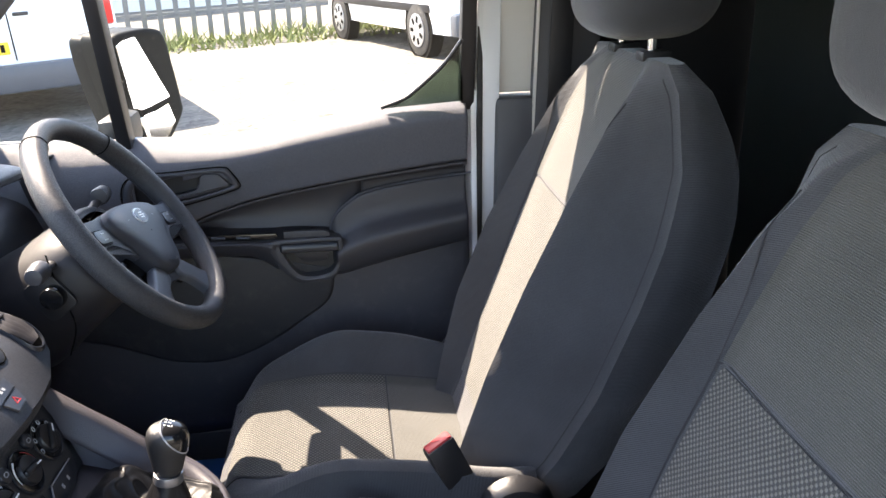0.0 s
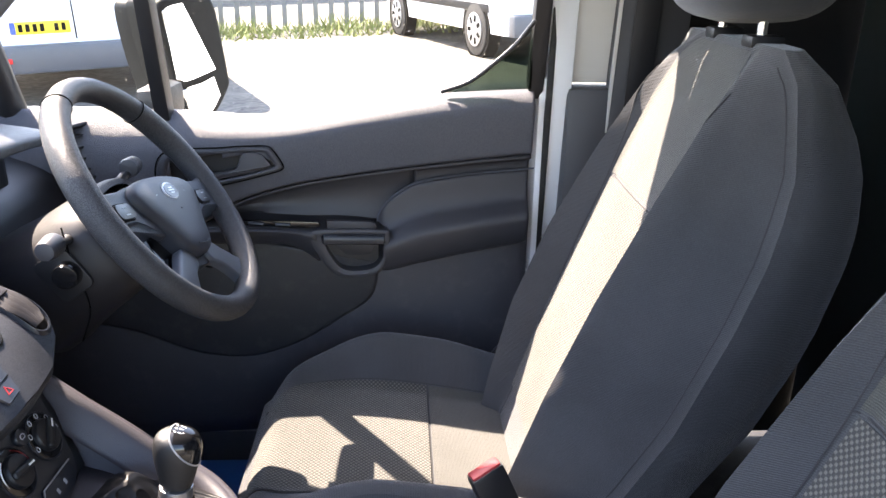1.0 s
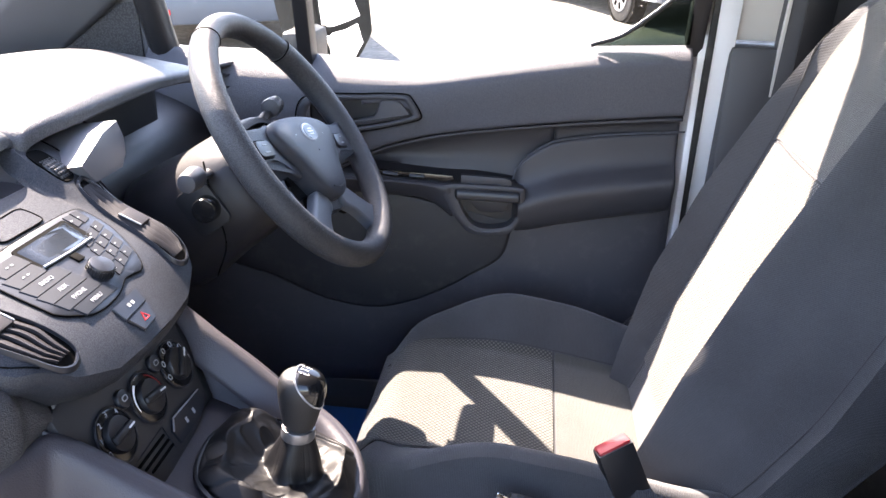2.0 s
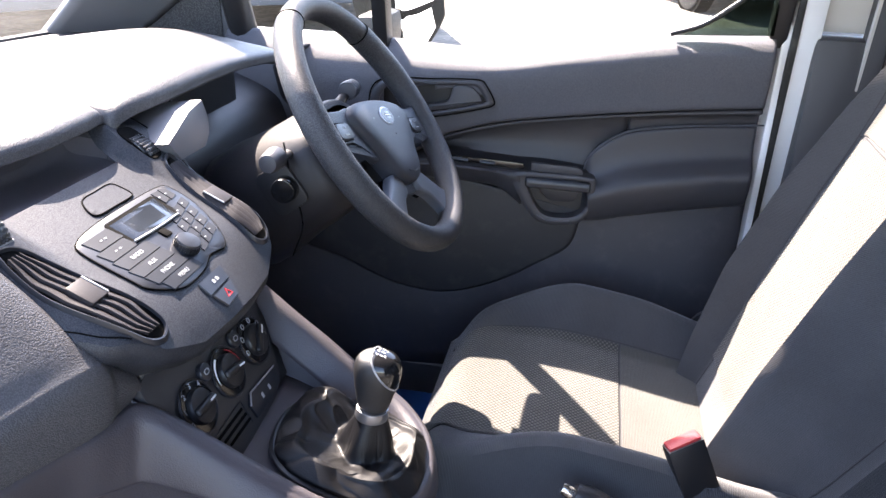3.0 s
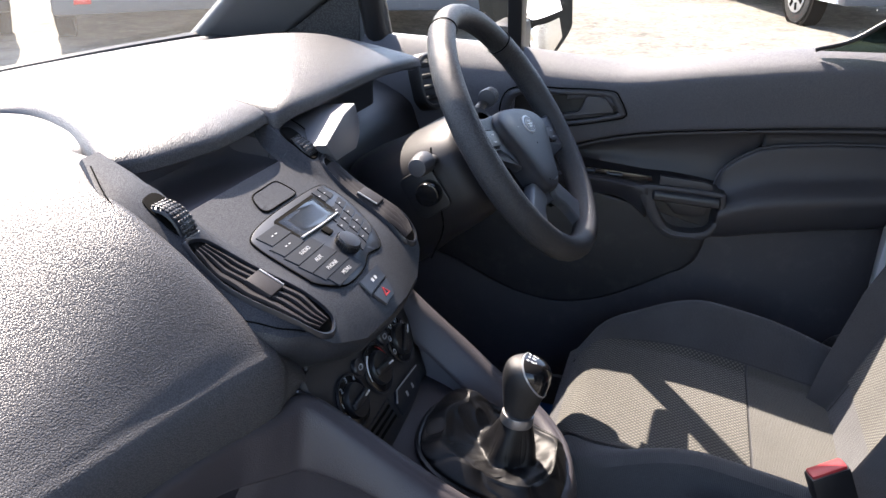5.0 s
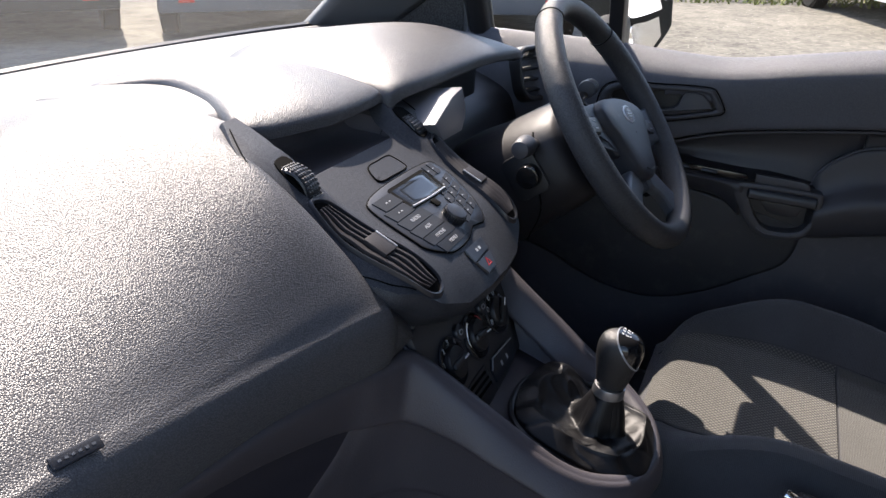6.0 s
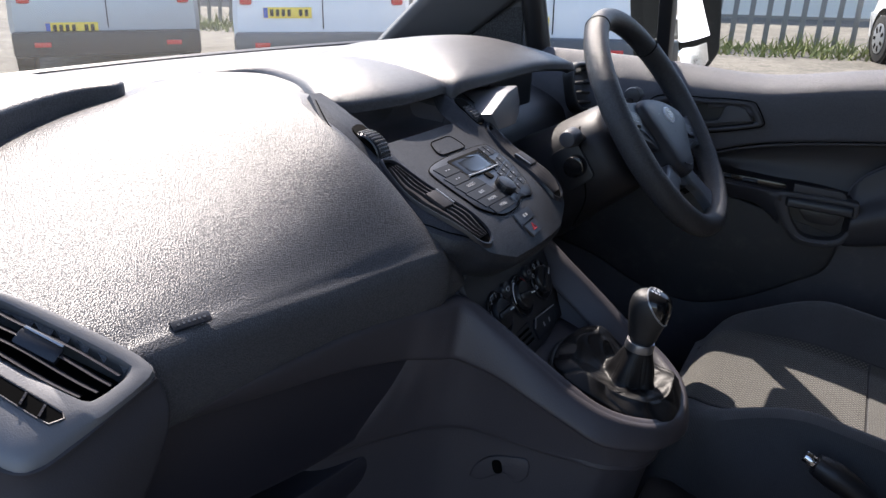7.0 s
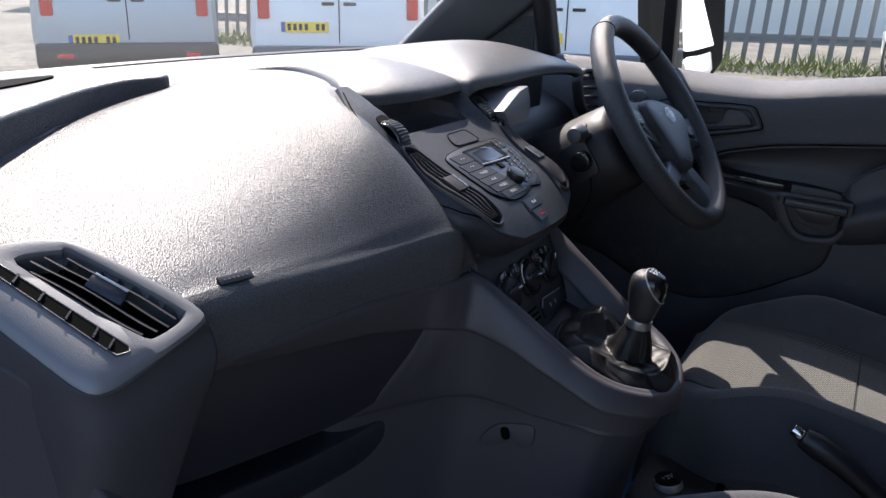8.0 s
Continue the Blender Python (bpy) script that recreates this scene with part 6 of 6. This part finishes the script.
WM = axes(WC, Vector((0, 1, 0)), Vector((-wn_.z, 0, wn_.x)), wn_)
wheel = thing("steering_wheel", "black three-spoke steering wheel with grained rim", "steering wheel", at=tuple(WC))


def rim_piece(a0, a1, r, material, label=""):
    pth = [tuple(WM @ Vector((0.179 * math.cos(a), 0.179 * math.sin(a), 0.0))) for a in np.linspace(a0, a1, 60)]
    return part("rim", tube(pth, r, 16, flat=1.12, up=tuple(wn_)), material, wheel, label)


WR = WM @ pose(0, 0, 0, 0, 0, -14)
rim_piece(radians(41), radians(111), 0.0160, RIMMAT, "grained upper rim")
rim_piece(radians(111), radians(401), 0.0170, RIMMAT, "grained rim")
for a in (41, 111):
    p = [tuple(WM @ Vector((0.179 * math.cos(radians(a)) + 0.0172 * math.cos(t) * math.cos(radians(a)), 0.179 * math.sin(radians(a)) + 0.0172 * math.cos(t) * math.sin(radians(a)), 0.0192 * math.sin(t)))) for t in np.linspace(0, 2 * math.pi, 24, endpoint=False)]
    part("rim_joint", tube(p, 0.0009, 5, closed=True), VOID, wheel)
hub_half = [(0.0, 0.031), (0.045, 0.0285), (0.078, 0.022), (0.093, 0.009), (0.086, -0.012), (0.070, -0.032), (0.053, -0.056), (0.038, -0.080), (0.018, -0.092)]
hubo = hub_half + [(0.0, -0.094)] + [(-x, y) for x, y in hub_half[:0:-1]]
ho_ = spline(hubo, 90, closed=True)
hc_ = np.array((0.0, -0.026))
loops = []
for sc, h in ((0.99, -0.030), (1.01, -0.006), (1.0, 0.006), (0.97, 0.0105), (0.90, 0.0135), (0.6, 0.016), (0.3, 0.0165), (0.02, 0.0165)):
    loops.append([tuple(WR @ Vector((*(hc_ + (p - hc_) * sc), h))) for p in ho_])
pad = part("hub_pad", grid_bm(np.array(loops), closed_u=True), HUB, wheel, "smooth blue-black hub pad", angle=60)
EMBLEM = mat("emblem_blue", (0.03, 0.05, 0.10), 0.25, vary=0.1)
part("emblem", prism([(0.0205 * math.cos(a), 0.0135 * math.sin(a)) for a in np.linspace(0, 2 * math.pi, 36, endpoint=False)], 0.003, WR @ pose(0.0, 0.002, 0.0178), 0.001), SILVER, pad, "silver oval emblem")
part("emblem_field", prism([(0.0178 * math.cos(a), 0.0110 * math.sin(a)) for a in np.linspace(0, 2 * math.pi, 36, endpoint=False)], 0.001, WR @ pose(0.0, 0.002, 0.0185)), EMBLEM, pad)
for k in range(3):
    part("emblem_bar", box((0.018 - 0.006 * abs(k - 1), 0.0020, 0.0006), WR @ pose(0.0, 0.006 - 0.004 * k, 0.0189)), SILVER, pad, smooth=False)
for q in (-1, 1):
    part("pad_mark", box((0.013, 0.0012, 0.0006), WR @ pose(q * 0.040, 0.0, 0.0158, 0, 0, -8 * q)), GREYMARK, pad, smooth=False)
part("airbag_word", box((0.016, 0.007, 0.0006), WR @ pose(0.0, -0.072, 0.0142)), SATIN, pad, smooth=False)
part("pad_lip", tube([tuple(WR @ Vector((x, y, 0.0155))) for x, y in spline([(-0.018, -0.080), (0.0, -0.083), (0.018, -0.080)], 14)], 0.0009, 6), SATIN, pad)
for q in (-1, 1):
    sp = spline([(q * 0.070, 0.022), (q * 0.10, 0.021), (q * 0.140, 0.020), (q * 0.168, 0.024), (q * 0.172, 0.0), (q * 0.165, -0.034), (q * 0.148, -0.032), (q * 0.118, -0.029), (q * 0.096, -0.036), (q * 0.074, -0.052), (q * 0.060, -0.052), (q * 0.064, -0.02)], 70, closed=True)
    spk = part("spoke", prism([tuple(p) for p in sp], 0.010, WR @ pose(0, 0, 0.002), 0.005, 3), HUB, wheel, "dark side spoke")
    part("spoke_switch", prism(rounded(0.040, 0.022, 0.009, 6, q * 0.124, -0.010), 0.005, WR @ pose(0, 0, 0.006), 0.002), SATIN, spk, "rocker switch")
    part("switch_groove", ring(rounded(0.044, 0.026, 0.011, 6, q * 0.124, -0.010), rounded(0.041, 0.023, 0.0095, 6, q * 0.124, -0.010), 0.002, WR @ pose(0, 0, 0.0026)), VOID, spk)
    for k in range(2):
        part("switch_line", box((0.010, 0.0016, 0.0006), WR @ pose(q * 0.124, -0.005 - 0.010 * k, 0.0063)), GREYMARK, spk, smooth=False)
    inner = [(q * 0.050, -0.040), (q * 0.078, -0.046), (q * 0.086, -0.085), (q * 0.070, -0.112), (q * 0.030, -0.095), (q * 0.040, -0.07)]
    part("spoke_web", prism(inner, 0.014, WR @ pose(0, 0, -0.016), 0.004), GLOSS, wheel, "recessed dark web")
    low = spline([(q * 0.022, -0.090), (q * 0.044, -0.076), (q * 0.070, -0.092), (q * 0.098, -0.112), (q * 0.118, -0.122), (q * 0.106, -0.140), (q * 0.078, -0.158), (q * 0.066, -0.140), (q * 0.046, -0.118), (q * 0.024, -0.106)], 50, closed=True)
    part("lower_spoke", prism([tuple(p) for p in low], 0.014, WR @ pose(0, 0, 0.001), 0.005, 3), SPOKE, wheel, "grey lower spoke")
part("spoke_centre", prism([(-0.040, -0.070), (0.040, -0.070), (0.028, -0.108), (-0.028, -0.108)], 0.016, WR @ pose(0, 0, -0.006), 0.005), HUB, wheel)
col = thing("steering_column", "black steering column shroud with stalks", "steering column", at=(-0.45, 0.376, 0.93))
loops = []
for d, rx_, ry_ in ((-0.050, 0.080, 0.058), (-0.058, 0.104, 0.070), (-0.09, 0.114, 0.076), (-0.15, 0.114, 0.080), (-0.24, 0.10, 0.085), (-0.25, 0.01, 0.01)):
    loops.append([tuple(WM @ Vector((rx_ * math.copysign(abs(math.cos(a)) ** 0.75, math.cos(a)), -0.006 + ry_ * math.copysign(abs(math.sin(a)) ** 0.75, math.sin(a)), d))) for a in np.linspace(0, 2 * math.pi, 40, endpoint=False)])
part("shroud", grid_bm(np.array([spline([l[i] for l in loops], 18) for i in range(40)]), closed_v=True), SHROUD, col, "dark column shroud")
STALKS = (([(-0.08, 0.032, -0.088), (-0.11, 0.035, -0.087), (-0.145, 0.039, -0.083), (-0.160, 0.040, -0.081)], -90), ([(0.05, 0.045, -0.075), (0.075, 0.050, -0.062), (0.098, 0.055, -0.050), (0.104, 0.057, -0.046)], 90))
for way_, turn_ in STALKS:
    sk = part("stalk", tube(spline([tuple(WM @ Vector(p)) for p in way_], 16), 0.0085, 10, flat=0.7), BLACK, col, "black column stalk")
    ex, ey, ez = way_[-1]
    part("stalk_end", cyl(0.0150, 0.0125, 0.034, WM @ pose(ex, ey, ez, 0, turn_, 0), 24, 0.006), DOORMID, sk, "grey stalk end")
part("shroud_seam", tube(spline([tuple(WM @ Vector((-0.119, y, d))) for y, d in ((0.05, -0.075), (0.0, -0.10), (-0.05, -0.12), (-0.08, -0.16))], 16), 0.0011, 6), VOID, col)
part("lock_plate", prism(rounded(0.05, 0.062, 0.010, 5), 0.004, WM @ pose(-0.122, 0.002, -0.115, 0, -90, 0), 0.001), BLACK, col, "dark plate round the lock")
part("ignition_lock", cyl(0.018, 0.016, 0.02, WM @ pose(-0.127, 0.000, -0.108, 0, -90, 0), 24, 0.003), GLOSS, col, "ignition lock")

# ---- handbrake, buckle, floor things ----
hb = thing("handbrake", "black handbrake lever with bright release button", "handbrake", at=(0.1, 0.09, 0.55))
part("lever", tube(spline([(0.22, 0.09, 0.50), (0.12, 0.09, 0.575), (0.03, 0.09, 0.635), (-0.02, 0.09, 0.657)], 20), [0.014] * 10 + list(np.linspace(0.014, 0.018, 6)) + [0.018, 0.017, 0.016, 0.014], 14), BLACK, hb)
part("button", cyl(0.009, 0.008, 0.016, Matrix.Translation((-0.028, 0.09, 0.661)) @ pose(0, 0, 0, 0, -62, 0), 20, 0.002), CHROME, hb, "chrome release button")
bk = thing("seat_belt_buckle", "black seat belt buckle with red release button", "seat belt buckle", at=(0.14, 0.155, 0.6))
bm_ = Matrix.Translation((0.118, 0.158, 0.672)) @ pose(0, 0, 0, 0, -24, 0) @ pose(0, 0, 0, 0, 0, 20)
part("buckle_body", box((0.048, 0.026, 0.075), bm_, 0.006), BLACK, bk)
part("release_button", box((0.042, 0.020, 0.012), bm_ @ pose(0, 0, 0.034), 0.003), RED, bk, "red release button")
part("buckle_stalk", tube([(0.13, 0.16, 0.64), (0.15, 0.16, 0.56), (0.16, 0.165, 0.47)], 0.011, 10), BLACK, bk)
tray = thing("lower_console", "black lower console tray with power socket", "console", at=(-0.05, 0, 0.45))
part("tray_body", box((0.22, 0.16, 0.14), Matrix.Translation((-0.12, 0.075, 0.46)), 0.02), BLACK, tray)
part("power_socket", cyl(0.022, 0.020, 0.012, Matrix.Translation((-0.178, 0.068, 0.534)) @ pose(0, 0, 0, 0, -12, 0), 32, 0.003), SILVER, tray, "round power socket cover")
sc_ = part("socket_face", cyl(0.019, 0.019, 0.004, Matrix.Translation((-0.179, 0.068, 0.541)) @ pose(0, 0, 0, 0, -12, 0), 32), GLOSS, tray)
text("lettering", "12V", 0.012, Matrix.Translation((-0.1795, 0.068, 0.5435)) @ pose(0, 0, 0, 0, -12, 55), GREYMARK, sc_)
part("card_slot", box((0.012, 0.07, 0.03), Matrix.Translation((-0.11, 0.075, 0.522)), 0.003), VOID, tray)
PRINT = mat("pale_blue_print", (0.08, 0.28, 0.6), 0.5, vary=0.08)
mt = thing("floor_mat", "blue printed paper floor mat", "floor mat", at=(-0.1, -0.1, 0.36))
part("mat_sheet", box((0.34, 0.56, 0.004), Matrix.Translation((-0.33, 0.42, 0.352)), 0.001), BLUE, mt)
for k in range(8):
    part("print_bar", box((0.030, 0.016, 0.001), Matrix.Translation((-0.235, 0.20 + 0.03 * k, 0.3555))), PRINT, mt, smooth=False)

# ---- windscreen ----
ws = thing("windscreen", "clear raked windscreen with a black edge", "windscreen", kind="structure", at=(-0.8, 0, 1.3))
rows = []
for y in (-0.68, -0.4, 0, 0.4, 0.68):
    k = (y / 0.68) ** 2
    rows.append([(-1.065 + 0.07 * k, y, 1.036), (-0.86 + 0.07 * k, y * 0.97, 1.24), (-0.61 + 0.06 * k, y * 0.93, 1.44), (-0.38 + 0.04 * k, y * 0.89, 1.60)])
pane = solid("windscreen_glass", sheet(rows, 20, 20), PANE_HAZY, ws, 0.0)
pane.visible_shadow = False
bl = spline([r[0] for r in rows], 40) + np.array((0.022, 0, 0.014))
part("lower_gasket", tube(bl, 0.009, 8), BLACK, ws, "black edge of the windscreen")

# ---- yard: vans, fence ----


def van(at, heading, paint, label, high=1.0, glazed=False, length=4.6, plate=(-0.30, 0.78), lamp=0.87):
    """A panel van, its rear face at the origin looking along +y' turned by heading; stands on z = 0."""
    v = thing("parked_van", label, "van", "parked vans")
    W, H, z0 = 0.93, 1.95 * high, 0.32
    M = Matrix.Translation(at) @ pose(0, 0, 0, 0, -math.degrees(RISE_X), 0) @ pose(0, 0, 0, math.degrees(RISE_Y), 0, 0) @ pose(0, 0, 0, 0, 0, heading)
    # local: x across, -y rear face outwards, +y forward
    secs = []
    for y, top, wid in ((0.0, H - 0.10, 0.90), (0.05, H - 0.02, 0.95), (0.3, H, 0.97), (length * 0.55, H, 0.97), (length * 0.68, H - 0.08, 0.96), (length * 0.80, 1.28, 0.95), (length * 0.97, 1.02, 0.90), (length, 0.75, 0.80)):
        lp = []
        for x, z in ((-wid, z0), (-wid - 0.02, z0 + 0.35), (-wid, top * 0.58), (-wid * 0.93, top - 0.16), (-wid * 0.80, top - 0.02), (0, top + 0.015), (wid * 0.80, top - 0.02), (wid * 0.93, top - 0.16), (wid, top * 0.58), (wid + 0.02, z0 + 0.35), (wid, z0)):
            lp.append((x, y, max(z, z0)))
        secs.append(lp)
    bm = loft_closed(secs)
    bm.transform(M)
    part("body", bm, paint, v, angle=35)
    part("rear_bumper", box((1.9, 0.16, 0.26), M @ pose(0, -0.06, 0.44), 0.04), BLACK if paint is SILVERPAINT else SPOKE, v, "grey rear bumper")
    part("door_gap", box((0.012, 0.01, H - 0.75), M @ pose(0, -0.002, 0.60 + (H - 0.75) / 2)), VOID, v, smooth=False)
    pl = part("number_plate", box((0.52, 0.012, 0.115), M @ pose(plate[0], -0.012, plate[1]), 0.004), PLATE, v, "yellow number plate")
    for k in range(7):
        if k != 4:
            part("plate_bar", box((0.036, 0.004, 0.07), M @ pose(plate[0] - 0.17 + 0.062 * k, -0.019, plate[1])), VOID, pl, smooth=False)
    part("plate_band", box((0.045, 0.004, 0.105), M @ pose(plate[0] - 0.235, -0.019, plate[1])), PLATE_BLUE, pl, smooth=False)
    for q in (-1, 1):
        part("tail_light", box((0.13, 0.08, 0.42), M @ pose(q * lamp, 0.0, 1.06), 0.03), TAIL, v, "red tail light")
        part("reflector", box((0.16, 0.02, 0.05), M @ pose(q * 0.66, -0.145, 0.44), 0.008), TAIL, v, "small red reflector")
        part("door_handle", box((0.14, 0.02, 0.035), M @ pose(q * 0.12, -0.012, 1.02), 0.01), BLACK, v)
        part("rear_window", box((0.62, 0.01, 0.42), M @ pose(q * 0.38, 0.012, H - 0.48) @ pose(0, 0, 0, -6, 0, 0), 0.004), CARGLASS if glazed else paint, v)
        part("side_window", box((0.01, 0.9, 0.42), M @ pose(q * 0.945, length * 0.66, 1.42 * high) @ pose(0, 0, 0, 0, -7 * q, 0), 0.004), CARGLASS, v)
        part("side_moulding", box((0.02, length * 0.7, 0.10), M @ pose(q * 0.985, length * 0.45, 0.62), 0.01), BLACK, v)
        for y in (0.85, length - 0.85):
            arch = M @ pose(q * 0.90, y, 0.34, 0, 90, 0)
            part("wheel_arch", cyl(0.40, 0.40, 0.17, M @ pose(q * 0.90, y, 0.36, 0, 90, 0), 36), VOID, v)
            w = part("wheel", cyl(0.33, 0.33, 0.2, arch @ pose(0, 0, q * 0.0), 40, 0.03), RUBBER, v, "black tyre")
            part("rim", cyl(0.215, 0.20, 0.03, arch @ pose(0, 0, q * 0.096), 36, 0.01), SILVER, w, "silver wheel trim")
            for k in range(7):
                part("rim_hole", box((0.05, 0.085, 0.02), arch @ pose(0, 0, q * 0.108, 0, 0, k * 360 / 7) @ pose(0, 0.14, 0), 0.008), VOID, w, smooth=False)
    return v


def stand(x, y):
    return (x, y, ground_z(x, y))


van(stand(-3.08, 7.42), 22, WHITEPAINT, "white panel van, rear doors towards the yard, yellow plate", plate=(-0.30, 0.72))
van(stand(-5.46, 6.62), 38, WHITEPAINT, "white panel van with red tail lights and yellow plate", plate=(-0.38, 0.77), lamp=0.82)
van(stand(-7.45, 5.42), 50, SILVERPAINT, "pale silver glazed van with dark bumper", glazed=True, plate=(-0.36, 0.60), lamp=0.80)
van(stand(2.2, 9.4), 20, WHITEPAINT, "white van with silver wheel trims parked across the yard")
van(stand(9.5, 2.6), 105, WHITEPAINT, "white van parked farther along the yard")

fence = thing("fence", "galvanised palisade fence along the yard edge", "fence", at=stand(0, 13))
FA, FB = Vector((-16, 12.0, 0)), Vector((16, 16.5, 0))
fdir = (FB - FA).normalized()
pale_me = None
n_pales = 120
ang = math.degrees(math.atan2(fdir.y, fdir.x))
for k in range(n_pales):
    p = FA + (FB - FA) * (k + 0.5) / n_pales
    if pale_me is None:
        bmp = box((0.085, 0.02, 2.0), Matrix.Translation((0, 0, 1.05)))
        bmp = box((0.02, 0.03, 2.0), Matrix.Translation((0, -0.012, 1.05)), bm=bmp)
        pale_me = bpy.data.meshes.new("pale")
        bmp.to_mesh(pale_me)
        bmp.free()
        pale_me.materials.append(STEEL)
    ob = new("pale", pale_me)
    ob.parent = fence
    ob.matrix_parent_inverse = Matrix.Translation(-fence.location)
    ob.matrix_basis = Matrix.Translation((p.x, p.y, ground_z(p.x, p.y))) @ pose(0, 0, 0, random.uniform(-0.6, 0.6), random.uniform(-0.6, 0.6), ang)
for z in (0.5, 1.7):
    c = (FA + FB) / 2
    part("rail", box(((FB - FA).length, 0.045, 0.045), Matrix.Translation((c.x, c.y + 0.04, ground_z(c.x, c.y) + z)) @ pose(0, 0, 0, 0, 0, ang) @ pose(0, 0, 0, 0, -math.degrees(math.atan(RISE_X * fdir.x + RISE_Y * fdir.y)), 0)), STEEL, fence, "flat steel rail", smooth=False)

# grass and weeds at the foot of the fence
GRASS = mat("grass", (0.19, 0.22, 0.065), 0.8, vary=0.4, blotch=1.5, dirt=0.5, dirt_colour=(0.36, 0.29, 0.13))
rng = np.random.default_rng(3)
N = 9000
s = rng.random(N)
off = -0.15 - 1.5 * rng.random(N) ** 1.7
px = FA.x + (FB.x - FA.x) * s + off * -fdir.y
py = FA.y + (FB.y - FA.y) * s + off * fdir.x
h = (0.07 + 0.22 * rng.random(N) ** 2) * (0.6 + 0.7 * np.sin(px * 1.7) ** 2)
a = rng.random(N) * 6.283
lx, ly = 0.6 * h * rng.normal(size=N), 0.6 * h * rng.normal(size=N)
wd = 0.012 + 0.012 * rng.random(N)
gz = GROUND + RISE_X * px + RISE_Y * py
v = np.empty((N, 3, 3))
v[:, 0] = np.c_[px + wd * np.cos(a), py + wd * np.sin(a), gz]
v[:, 1] = np.c_[px - wd * np.cos(a), py - wd * np.sin(a), gz]
v[:, 2] = np.c_[px + lx, py + ly, gz + h]
me = bpy.data.meshes.new("grass")
me.from_pydata(v.reshape(-1, 3).tolist(), [], np.arange(3 * N).reshape(-1, 3).tolist())
tagged(link_mesh("grass", me, GRASS, smooth=False), "rough green and dry grass under the fence", "grass", kind="stuff")
# long pale wall behind the fence
WALLM = mat("pale_wall", (0.84, 0.80, 0.72), 0.9, grain=0.5, grain_size=40, vary=0.15, blotch=0.5)
tagged(part("backdrop", box((60, 0.4, 5.0), Matrix.Translation((0, 24, 2.6)) @ pose(0, 0, 0, 0, 0, ang), 0.02), WALLM), "long pale building wall behind the fence", "wall", kind="structure")
